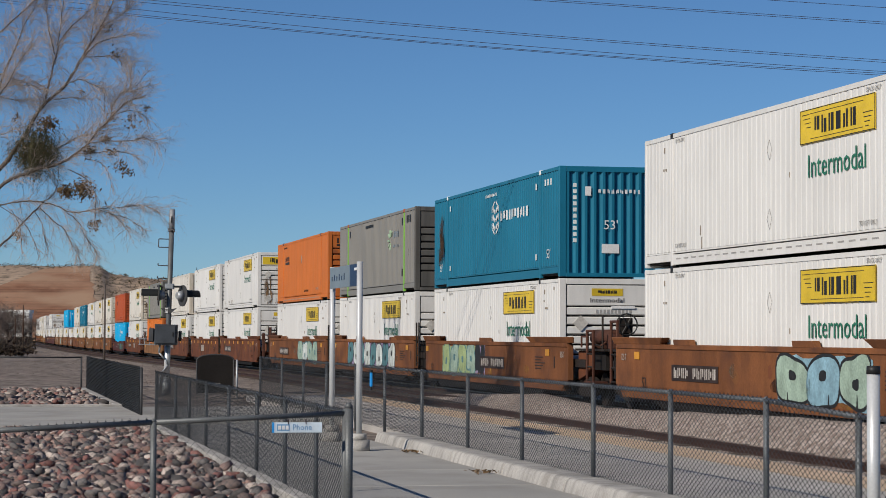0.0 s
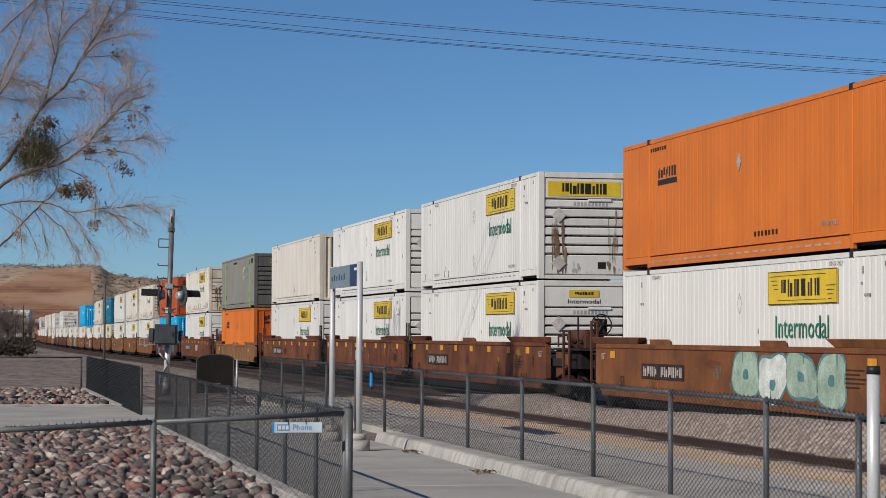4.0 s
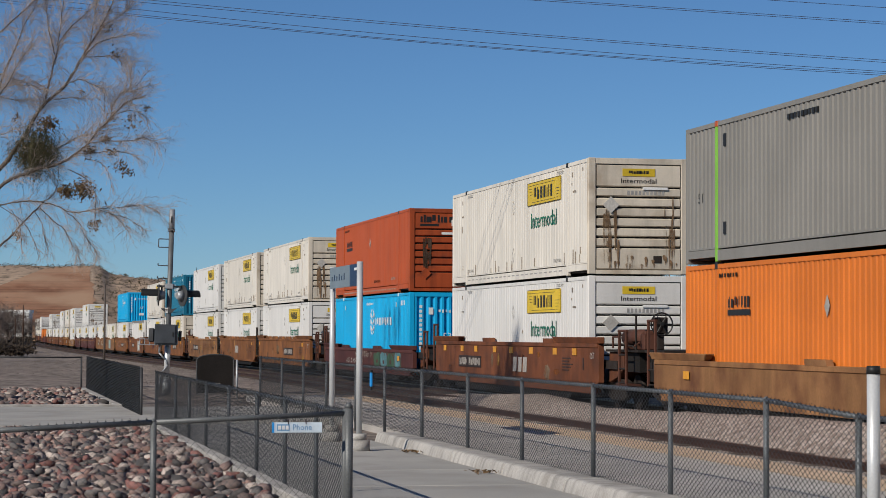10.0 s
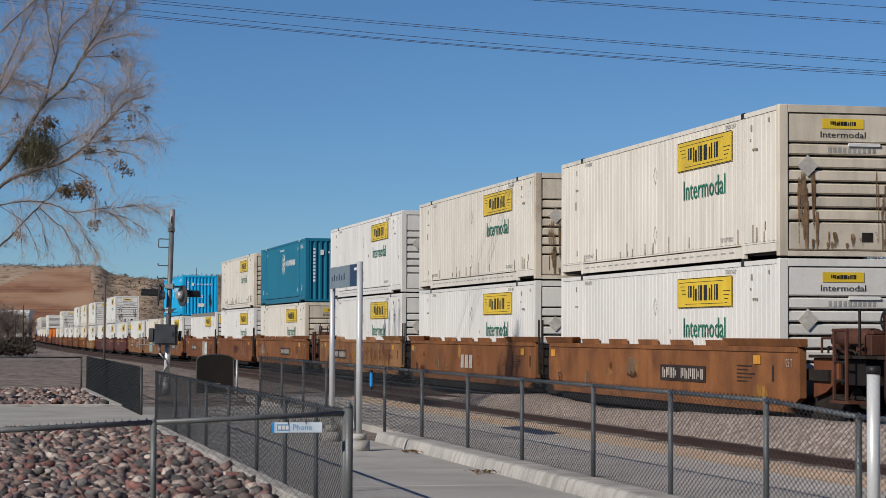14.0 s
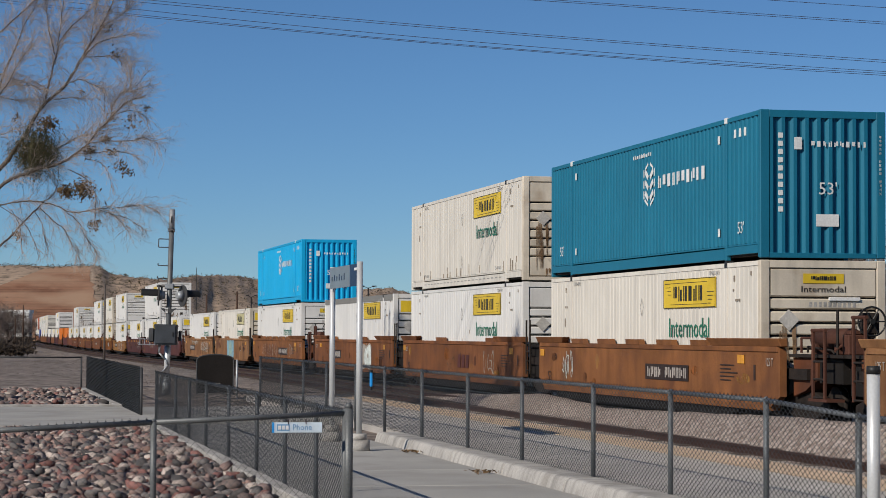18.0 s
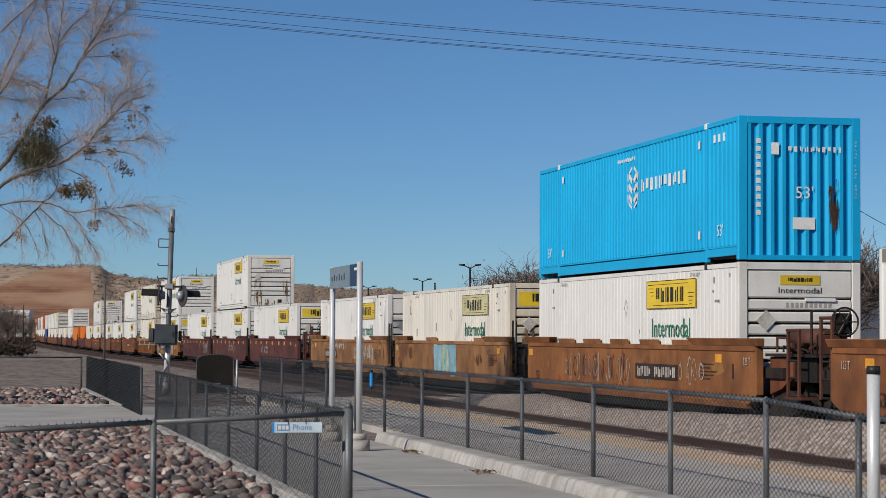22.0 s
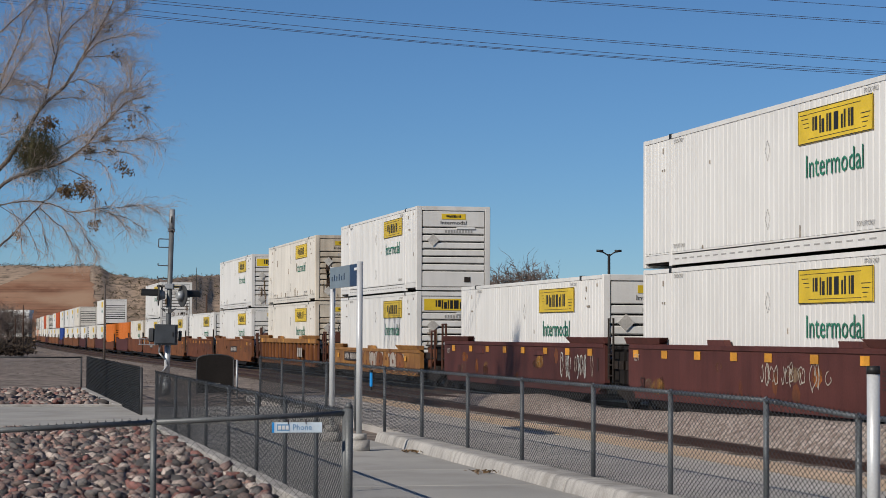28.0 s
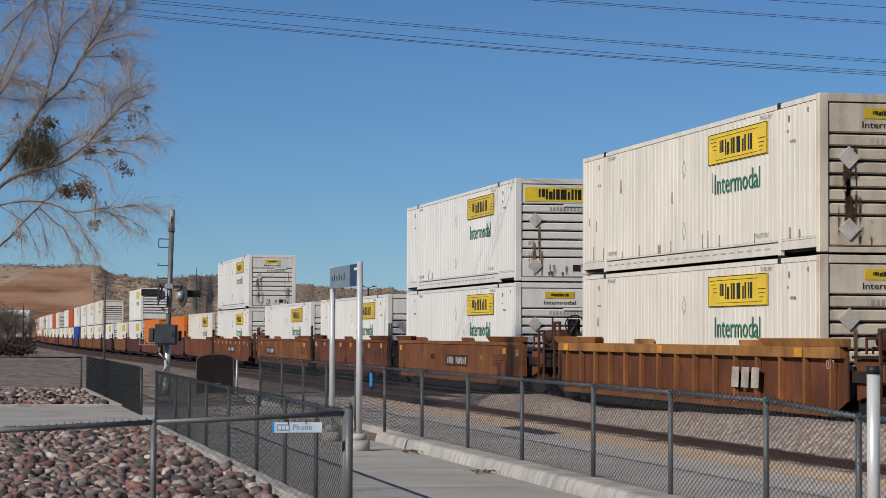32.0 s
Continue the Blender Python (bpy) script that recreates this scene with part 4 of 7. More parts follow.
        if kind != "low":
            part("reservoir", shared("bcyl", lambda: bmesh_of(lambda bm: (rod(bm, (9.9, -0.78, 1.70), (11.5, -0.78, 1.70), 0.20, 16), rod(bm, (9.82, -0.78, 1.70), (9.9, -0.78, 1.70), 0.12, 16, 0.20), rod(bm, (11.5, -0.78, 1.70), (11.58, -0.78, 1.70), 0.20, 16, 0.12)), "reservoir", M["endiron"])), m, root, "rusty brake air reservoir")
            for bx in (10.2, 11.2):
                part("bracket", shared((pk, "tb", bx), lambda: bmesh_of(lambda bm: box(bm, bx - 0.05, bx + 0.05, -1.0, -0.56, 1.42, 1.62), "bracket", M[pk], 0.01)), m, root)
            part("valve_box", shared("vbox", lambda: bmesh_of(lambda bm: (box(bm, 11.55, 11.85, -1.0, -0.6, 1.42, 1.78), box(bm, 11.6, 11.8, -0.95, -0.65, 1.78, 1.86), rod(bm, (11.7, -1.05, 1.6), (11.7, -1.2, 1.5), 0.03, 6)), "valve_box", M["endiron"], 0.015)), m, root, "rusty brake valve box")
            part("pipe", shared("bpipe", lambda: bmesh_of(lambda bm: [rod(bm, p, q, 0.022, 6) for p, q in (((10.1, -1.1, 1.45), (10.1, -1.1, 1.56)), ((10.1, -1.1, 1.56), (11.3, -1.1, 1.50)), ((11.3, -1.1, 1.50), (11.9, -1.0, 1.15)))], "pipe", M["steel"])), m, root, "dark brake pipe")

            def wheel(bm):
                c = Vector((12.0, -0.62, 2.02))
                for i in range(20):
                    a, b = 6.28319 * i / 20, 6.28319 * (i + 1) / 20
                    rod(bm, c + 0.26 * Vector((0, math.cos(a), math.sin(a))), c + 0.26 * Vector((0, math.cos(b), math.sin(b))), 0.019, 5)
                for i in range(6):
                    a = 6.28319 * i / 6
                    rod(bm, c, c + 0.26 * Vector((0, math.cos(a), math.sin(a))), 0.012, 4)
                rod(bm, c - Vector((0.06, 0, 0)), c + Vector((0.05, 0, 0)), 0.05, 10)
            part("brake_wheel", shared("bw", lambda: bmesh_of(wheel, "brake_wheel", M["black"])), m, root, "black spoked hand-brake wheel")
            part("brake_housing", shared("bh", lambda: bmesh_of(lambda bm: (box(bm, 11.82, 11.96, -0.78, -0.46, 1.80, 2.18), box(bm, 11.84, 11.94, -0.70, -0.54, 1.42, 1.80), rod(bm, (11.7, -1.15, 1.4), (11.7, -1.15, 2.22), 0.03, 6)), "brake_housing", M["steel"], 0.015)), m, root)
            part("step_bracket", shared("sbr", lambda: bmesh_of(lambda bm: (box(bm, 10.9, 11.8, -1.40, -1.05, 0.58, 0.63), rod(bm, (10.3, -1.3, 1.45), (10.3, -1.3, 1.72), 0.025, 6), rod(bm, (10.3, -1.3, 1.72), (10.9, -1.3, 1.72), 0.025, 6), rod(bm, (10.9, -1.3, 1.72), (10.9, -1.3, 1.45), 0.025, 6)), "step_bracket", M["endiron"])), m, root)
    if ends[0] == "c":
        for px in (-10.05, -10.58):
            part("post", shared(("rp", px), lambda: bmesh_of(lambda bm: rod(bm, (px, -1.36, 0.62), (px, -1.36, 2.08), 0.036, 6), "post", M["endiron"])), m, root, "upright end post")
        part("handrail", shared("rhr", lambda: bmesh_of(lambda bm: rod(bm, (-10.62, -1.36, 2.08), (-10.0, -1.36, 2.08), 0.036, 6), "handrail", M["endiron"])), m, root)
        for z in (0.65, 0.98, 1.30):
            part("rung", shared(("rld", z), lambda: bmesh_of(lambda bm: rod(bm, (-10.58, -1.36, z), (-10.05, -1.36, z), 0.022, 5), "rung", M["steel"])), m, root)
        part("end_body", shared((paint, "rbody"), lambda: bmesh_of(lambda bm: prism(bm, [(-10.7, 0.95), (-10.3, 0.75), (-9.91, 0.62), (-9.91, 1.36), (-10.7, 1.36)], -1.18, 1.18), "end_body", M["brown"], 0.02)), m, root, "set-back end body")
        part("end_platform", shared("rep", lambda: bmesh_of(lambda bm: box(bm, -11.4, -9.9, -1.2, 1.2, 1.365, 1.42), "end_platform", M["steel"])), m, root)
        # rear block, near-black for the same shade
        part("draft_sill", shared("rsill", lambda: bmesh_of(lambda bm: box(bm, -11.6, -10.71, -1.0, 1.0, 0.7, 1.34), "draft_sill", M["gap"])), m, root, "draft sill, near-black for the shade between cars")
    # bogies
    def bogie(x, key):
        bg = part("bogie", shared("bogie_frame", lambda: bmesh_of(lambda bm: (prism(bm, [(-1.25, 0.55), (-1.25, 0.38), (-0.45, 0.2), (0.45, 0.2), (1.25, 0.38), (1.25, 0.55), (0.5, 0.72), (-0.5, 0.72)], -1.08, -0.92), prism(bm, [(-1.25, 0.55), (-1.25, 0.38), (-0.45, 0.2), (0.45, 0.2), (1.25, 0.38), (1.25, 0.55), (0.5, 0.72), (-0.5, 0.72)], 0.92, 1.08), box(bm, -0.25, 0.25, -1.0, 1.0, 0.35, 0.62)), "bogie", M["steel"], 0.02)), m, root, "", pose(x, 0, 0))
        for ax in (-0.88, 0.88):
            for s in (-1, 1):
                part("wheel", shared(("wheel", s), lambda: bmesh_of(lambda bm: (rod(bm, (0, s * 0.70, 0), (0, s * 0.83, 0), 0.42, 24), rod(bm, (0, s * 0.68, 0), (0, s * 0.71, 0), 0.45, 24), rod(bm, (0, s * 0.5, 0), (0, s * 1.1, 0), 0.09, 10)), "wheel", M["steel"])), m, bg, "", pose(ax, 0, 0.42))
            part("axle", shared("axle", lambda: bmesh_of(lambda bm: rod(bm, (0, -0.7, 0), (0, 0.7, 0), 0.08, 10), "axle", M["steel"])), m, bg, "", pose(ax, 0, 0.42))
    bogie(-9.75 if ends[0] == "j" else -9.95, "r")
    if ends[1] == "c":
        bogie(9.9, "f")
    # markings
    if plate is not None:
        np_ = part("number_plate", shared(("np",), lambda: bmesh_of(lambda bm: box(bm, -1.55, 1.55, -0.006, 0.0, -0.17, 0.17), "number_plate", M["platedark"])), m, root, "black plate with pale bars", pose(plate, -1.45 if kind == "plain" else -1.475, 0.96 if kind != "low" else 0.90))
        part("plate_text", shared("npb", lambda: bmesh_of(lambda bm: [(box(bm, -1.38 + 0.26 * i, -1.32 + 0.26 * i, -0.010, -0.006, -0.11, 0.11), box(bm, -1.28 + 0.26 * i, -1.20 + 0.26 * i, -0.010, -0.006, -0.11 + 0.05 * (i % 2), 0.11 - 0.05 * (i % 3 == 0))) for i in range(11) if i != 4], "plate_text", M["worn"])), m, np_)
    if kind == "plain":
        many = paint in ("brown", "maroon")
        for i in range(8 if many else 2):
            x = -8.3 + i * (2.25 if many else 15.6) + rnd.uniform(-0.2, 0.2)
            part("reflector", shared("refl", lambda: bmesh_of(lambda bm: box(bm, -0.20, 0.20, -0.006, 0, -0.085, 0.085), "reflector", M["amber"])), m, root, "amber reflective patch", pose(x, -1.45, 1.34 if many else 1.30))
        part("size_mark", SIZE53, M["faint"], root, "", pose(-7.6, -1.455, 0.68))
        part("stencil", shared("stn", lambda: bmesh_of(lambda bm: [box(bm, 6.1, 6.75 + 0.2 * (j % 3), -1.448, -1.44, 0.86 + 0.075 * j, 0.885 + 0.075 * j) for j in range(5)] + [box(bm, 8.1, 8.2, -1.448, -1.44, 0.9, 1.2)], "stencil", M["platedark"])), m, root, "small pale stencil marks")
    elif kind == "ribbed":
        for x in (-9.0, -1.0, 7.5):
            part("reflector", shared("refl", lambda: None), m, root, "amber reflective patch", pose(x, -1.475, 1.46))
    else:
        for i in (0, 5):
            part("reflector", shared("refl", lambda: bmesh_of(lambda bm: box(bm, -0.22, 0.22, -0.006, 0, -0.07, 0.07), "reflector", M["amber"])), m, root, "amber reflective patch", pose(-7.5 + 2.9 * i, -1.47, 0.92))
    if kind == "plain":
        alt = {"rust": ("rustor", "brown"), "rustor": ("rust", "ochre"), "brown": ("rust", "maroon"), "maroon": ("brown", "brown")}.get(paint, ("rust", "brown"))
        for k in range(9):
            x, w, z, h = rnd.uniform(-8.0, 7.6), rnd.uniform(0.12, 0.5), rnd.uniform(0.6, 1.25), rnd.uniform(0.08, 0.24)
            bm = bmesh.new()
            bm.faces.new([bm.verts.new((x + w * math.cos(a) * rnd.uniform(0.75, 1.1), -1.4412 - 0.0002 * k, z + h * math.sin(a) * rnd.uniform(0.75, 1.1))) for a in [6.28319 * q / 14 for q in range(14)]])
            part("paint_patch", bm, FADED[(seed + k) % 4] if k > 1 else M[alt[k]], root, "patch of differently faded paint")
    if seed in BLOCKS:
        for x in (-0.58, 0.0, 0.58):
            part("brand_block", shared(("bblock", BLOCKS[seed][1]), lambda: bmesh_of(lambda bm: prism(bm, [(-0.24, -0.2), (0.18, -0.2), (0.24, 0.2), (-0.18, 0.2)], -0.006, 0.0), "brand_block", M[BLOCKS[seed][1]])), m, root, "worn brand block", pose(BLOCKS[seed][0] + x, -1.452 if kind == "plain" else -1.48, 0.95))
    for g in tags or ():
        graffiti(root, seed * 7 + int(g[0] * 10), *g)
    return root


M["amber"] = material("amber_reflector", (0.533, 0.241, 0.026), 0.5, 0, (30, 0.1), (3, 0.2), (25, 0.03), obj=0.2)

BLOCKS = {5: (-0.6, "worn"), 8: (1.6, "worn"), 11: (0.2, "worn"), 14: (1.1, "maroon"), 23: (4.6, "worn")}

# rear end of each lower container, upper load, lower load, car paint, car form, rear and front ends, plate, spray paint
UNITS = [
    (-49.69, "jb", "jb", "rust", "plain", "cj", -4.0, [(1.0, 5.6, 0.45, 1.45, "g_blue", ("g_mint", "g_blue"), "black")]),
    (-73.46, "teal", "jb", "rust", "plain", "jc", 1.0, [(-6.0, -1.2, 0.5, 1.5, "g_green", ("g_green", "g_mint"), "g_teal"), (-1.2, 0.1, 0.55, 1.5, "g_violet", ("black",), "black")]),
    (-92.95, "cofc", "jb", "rust", "plain", "jj", None, [(-5.0, 5.2, 0.47, 1.5, "g_violet", ("g_teal", "g_white"), "black")]),
    (-112.30, "sch", "jb", "rust", "plain", "cj", -4.5, [(0.2, 6.2, 0.47, 1.47, "", ("g_mint", "g_white", "g_mint"), "g_teal")]),
    (-136.60, "jbbig", "jb", "brown", "plain", "jc", -4.5, []),
    (-155.60, "jb", "jb", "brown", "plain", "jj", None, []),
    (-175.50, "plainc", "jb", "brown", "plain", "cj", -4.5, []),
    (-198.85, "cofc", "schribs", "tan", "low", "cc", None, []),
    (-222.80, "jbc", "jb", "brown", "plain", "cc", -4.8, []),
    (-246.15, "schred", "blue", "maroon", "low", "cc", None, [(-2.2, 1.2, 0.86, 1.14, None, ("g_pale",), "g_pale"), (-4.2, -0.6, 0.62, 0.86, None, ("worn",), "g_pale"), (1.9, 7.4, 0.47, 1.16, "g_dark", ("g_dark", "g_teal"), "maroon")]),
    (-270.15, "jbc", "jb", "rustor", "plain", "jc", 2.6, []),
    (-289.10, "jbc", "jb", "rustor", "plain", "jj", None, []),
    (-308.50, "jb", "jb", "tan", "plain", "cj", -4.5, [(0.5, 6.6, 0.6, 1.4, None, ("rust", "brown"), "g_pale")]),
    (-332.05, "tealclean", "jbc", "rustor", "plain", "jc", 2.5, [(-6.5, -5.2, 0.6, 1.45, None, ("g_white",), "g_pale")]),
    (-351.35, "jbc", "jb", "rust", "plain", "jj", None, [(4.0, 5.4, 0.5, 1.4, None, ("g_pale",), "g_pale")]),
    (-370.90, None, "jbflat", "rust", "plain", "cj", -4.3, [(1.4, 4.4, 0.4, 1.4, "g_pale", ("g_pale", "g_white"), "g_pale")]),
    (-394.20, "blue", "jb", "rustor", "plain", "jc", 3.0, [(-4.6, 1.0, 0.55, 1.45, None, ("g_pale", "maroon"), "g_pale"), (4.8, 6.4, 0.6, 1.4, None, ("g_pale",), "g_pale")]),
    (-413.80, None, "jbbigc", "tan", "plain", "jj", None, [(-1.8, 1.6, 0.45, 1.5, "g_blue", ("g_blue", "g_mint"), "g_blue")]),
    (-432.90, None, "jb", "tan", "plain", "cj", -4.2, [(-4.6, -0.4, 1.14, 1.47, None, ("g_white",), "g_white"), (1.6, 6.0, 0.62, 1.47, None, ("g_white",), "g_white")]),
    (-456.60, None, "jbbig", "maroon", "plain", "jc", None, [(-3.5, -0.5, 0.6, 1.4, None, ("g_white", "maroon"), "g_pale")]),
    (-475.90, "jbgrey", "jb", "maroon", "plain", "jj", None, [(0, 3.6, 0.7, 1.35, None, ("g_pale",), "g_pale")]),
    (-495.40, None, "jb", "maroon", "plain", "cj", None, [(4.6, 7.6, 0.6, 1.45, None, ("g_white", "g_pale"), "g_pale")]),
    (-518.80, "jb", "jbbig", "ochre", "low", "cc", -4.4, [(-1.6, 6.6, 0.42, 1.16, "g_pale", ("ochre", "g_pale", "rust"), "brown")]),
    (-542.00, "jbcdirty", "jbc", "ochre", "ribbed", "cc", None, []),
    (-565.30, "jbbig", "jb", "rust", "plain", "jc", 1.0, []),
    (-585.10, None, "jb", "brown", "plain", "jj", None, []),
    (-604.20, None, "jb", "rust", "plain", "cj", -4.5, []),
    (-627.40, "jbgrey", "jb", "brown", "plain", "jc", 1.0, []),
    (-646.8, None, "jbc", "brown", "plain", "jj", None, [(-2, 2, 0.5, 1.4, "g_pale", ("g_pale",), "g_white")]),
    (-666.2, None, "sch", "maroon", "plain", "cj", None, []),
    (-689.6, None, "schribs", "brown", "low", "cc", None, []),
    (-710.0, "jb", "jb", "maroon", "plain", "jc", None, []),
    (-730.5, None, "jbc", "rust", "plain", "jj", None, []),
    (-754.5, None, "jb", "maroon", "plain", "cj", None, []),
    (-777.0, "jbc", "jb", "rust", "plain", "jc", None, []),
    (-796.4, "jb", "jb", "rust", "plain", "jj", None, []),
    (-815.8, "jb", "jbc", "rust", "plain", "cj", None, []),
    (-839.2, "jb", "navy", "maroon", "low", "cc", None, []),
    (-860.0, "schred", "jb", "rust", "plain", "jc", None, []),
    (-879.4, "jb", "jb", "rust", "plain", "jj", None, []),
    (-898.8, None, "jb", "rust", "plain", "cj", None, []),
    (-922.2, "jbc", "jb", "maroon", "plain", "jc", None, []),
    (-941.6, "schred", "jb", "rust", "plain", "jj", None, []),
    (-961.0, "jb", "jbc", "rust", "plain", "cj", None, []),
]
u = -984.4
pattern = ["jb", None, "jbc", "jb", "jb", "sch", "jb", "jbc", None, "jb", "plainc", "jb"]
for i in range(12):
    UNITS.append((u, pattern[i], ("jb", "jbc", "sch", "jb")[i % 4], ("brown", "maroon", "rust")[i % 3], "plain", ("jc", "jj", "cj")[i % 3], None, []))
    u -= (19.4, 19.4, 23.4)[i % 3]

LOADS = dict(jb=("white", "jb", 0), jbc=("cream", "jb", 0), jbbig=("white", "jb", 1), jbbigc=("cream", "jb", 1), jbgrey=("white", "jb", 2), jbcdirty=("cream", "jb", 4), jbflat=("white", "jb", 3), plainc=("cream", "plain", 0),
             teal=("teal", "rob", 0), tealclean=("teal", "rob", 1), blue=("blue", "rob", 0), navy=("navy", "rob", 0), cofc=("grey", "cofc", 0), sch=("orange", "sch", 0), schred=("red", "sch", 0), schribs=("orange", "ribs", 0))
MOVING = []
FIRST = {}


def far_container(paint, style):
    """The same container for the far part of the train, in few parts."""
    words = dict(white="white", cream="off-white", teal="dark teal", blue="bright blue", navy="dark blue", grey="grey", orange="orange", red="red-orange")[paint]
    root = tagged(new("shipping_container"), words + " long freight container far back on the train", "container", "containers on the train")
    m = M[paint]
    def body(bm):
        for s in (-1, 1):
            corrugated(s, -CL + 0.14, CL - 0.14, 0.26, 2.80, 0.5, 0.015, bm)
            for x in (-1, 1):
                box(bm, *sorted((x * (CL - 0.15), x * CL)), *sorted((s * (CW - 0.19), s * CW)), 0.0, CH - 0.005)
            for x in (-6.03, 6.03):
                box(bm, x - 0.07, x + 0.07, *sorted((s * (CW - 0.08), s * (CW + 0.008))), 0.0, 2.84)
            box(bm, -CL + 0.14, CL - 0.14, *sorted((s * (CW - 0.07), s * (CW + 0.004))), 0.02, 0.26)
        box(bm, -CL + 0.14, CL - 0.14, -CW + 0.02, CW - 0.02, 2.80, 2.86)
        box(bm, -CL + 0.02, -CL + 0.08, -CW + 0.19, CW - 0.19, 0.0, 2.85)
        box(bm, CL - 0.15, CL - 0.004, -CW + 0.19, CW - 0.19, 2.74, CH - 0.01)
    part("body", shared((paint, "farbody"), lambda: bmesh_of(body, "body", m)), m, root)
    # same near-black colour in place of shade behind the far slats
    part("end_recess", shared(("farback",), lambda: bmesh_of(lambda bm: box(bm, CL - 0.09, CL - 0.06, -1.1, 1.1, 0.1, 2.75), "end_recess", M["gap"])), m, root, "near-black panel for the shade behind the slats")
    for a, b in ((0.14, 0.60), (0.70, 0.86), (0.95, 1.11), (1.20, 1.36), (1.45, 1.61), (1.70, 1.86), (1.95, 2.11), (2.19, 2.70)):
        part("end_slat", shared((paint, "farslat", a), lambda: bmesh_of(lambda bm: box(bm, CL - 0.065, CL - 0.012, -1.08, 1.08, a, b), "end_slat", m)), m, root)
    if style == "jb":
        near = pose(0, -CW - 0.003, 0)
        part("sign_panel", shared("js", lambda: None), m, root, "yellow sign panel", near)
        part("lettering", WORD, M["green"], root, "green lettering", near @ pose(3.58, -0.002, 1.56))
    return root


def far_car(paint, kind, ends):
    words = dict(rust="rusty brown", rustor="rusty orange-brown", brown="dull brown", maroon="dark maroon", ochre="faded ochre-yellow", tan="faded tan-brown")[paint]
    root = tagged(new("well_car"), words + " steel well car far back on the train", "rail car", "well cars of the train")
    m = M[paint]
    top = 1.22 if kind == "low" else 1.55
    for s in (-1, 1):
        part("side_wall", shared((paint, top, "farwall", s), lambda: bmesh_of(lambda bm: prism(bm, [(-9.2, top), (-9.2, 0.62), (-8.7, 0.42), (8.7, 0.42), (9.2, 0.62), (9.2, top)], *sorted((s * 1.34, s * 1.44))), "side_wall", m)), m, root)
        for x in (-7.7, 7.7):
            part("guide_flange", shared((paint, top, "farfl", s, x), lambda: bmesh_of(lambda bm: box(bm, x - 1.6, x + 1.6, *sorted((s * 1.32, s * 1.49)), top, top + 0.13), "guide_flange", m)), m, root)
    part("well_floor", shared("farfloor", lambda: bmesh_of(lambda bm: (box(bm, -9.0, 9.0, -1.3, 1.3, 0.26, 0.33),), "well_floor", M["steel"])), m, root)
    part("coupler", shared("farcoup", lambda: bmesh_of(lambda bm: box(bm, -11.2, 11.2, -0.9, 0.9, 0.72, 1.1), "coupler", M["steel"])), m, root, "dark draft gear and end sill")
    part("post", shared("farpost", lambda: bmesh_of(lambda bm: box(bm, 9.4, 9.75, -1.42, -1.3, 0.7, 2.15), "post", M["steel"])), m, root)
    for x in (-9.75, 9.75):
        for a in (-0.88, 0.88):
            for s in (-1, 1):
                part("wheel", shared("farwheel", lambda: bmesh_of(lambda bm: rod(bm, (0, -0.2, 0.42), (0, 0.2, 0.42), 0.42, 14), "wheel", M["steel"])), m, root, "", pose(x + a, s * 0.82, 0))
    return root


FAR = -640.0


def load(kind, u, z):
    kind = kind if u > FAR else (kind, "far")
    if kind not in FIRST and kind[1] == "far":
        ob = FIRST[kind] = far_container(*LOADS[kind[0]][:2])
    elif kind not in FIRST:
        paint, style, seed = LOADS[kind]
        FIRST[kind] = container(paint, style, seed, dirty={"jbcdirty": 2, "jbc": 1, "jbbigc": 1, "jbgrey": 1, "jbbig": 1}.get(kind, 0))
        ob = FIRST[kind]
    else:
        ob = copy_thing(FIRST[kind], pose(0, 0, 0))
    ob.location = (u, TRACK_Y, z)
    MOVING.append((ob, u, z))
    return ob


CARS = {}
for i, (ul, up, low, paint, kind, ends, plate, tags) in enumerate(UNITS):
    uc = ul + HALF
    ck = (paint, kind, "far") if ul < FAR else i
    if ck in CARS:
        car = copy_thing(CARS[ck], pose(0, 0, 0))
    else:
        car = CARS[ck] = far_car(paint, kind, ends) if ul < FAR else well_car(paint, kind, ends, i, tags, plate)
    MOVING.append((car, uc, 0.0))
    load(low, uc, 0.345)
    if up:
        load(up, uc, 0.345 + CH + 0.036)


# ---- the ground and what lies on it ----
def structure(name, bm, mat, label, category):
    return tagged(new(name, mesh_of(bm, name, mat)), label, category, kind="structure")


def grid(bm, xs, ys, height):
    rows = [[bm.verts.new((x, y, height(x, y))) for y in ys] for x in xs]
    for i in range(len(xs) - 1):
        for j in range(len(ys) - 1):
            f = bm.faces.new((rows[i][j], rows[i + 1][j], rows[i + 1][j + 1], rows[i][j + 1]))
            f.smooth = True


def spaced(*stops):
    out = []
    for (a, s), (b, _) in zip(stops, stops[1:]):
        n = max(1, round(abs(b - a) / s))
        out += [a + (b - a) * i / n for i in range(n)]
    return out + [stops[-1][0]]


def lie(x, y):
    """Height of the open ground."""
    yt = y - bend(x)
    z = -0.02
    if yt > 11.1:
        z = -0.22 + 0.04 * noise.noise((x * 0.4, y * 0.6, 0))
    if yt > 22:
        z = -0.35 + 0.1 * noise.noise((x * 0.05, y * 0.05, 0))
    if x < -72 and yt < 8.5:
        z = -0.1 + 0.12 * noise.noise((x * 0.15, y * 0.3, 0)) + 0.05 * noise.noise((x * 0.9, y * 1.3, 0))
    return z - dip(x)


bm = bmesh.new()
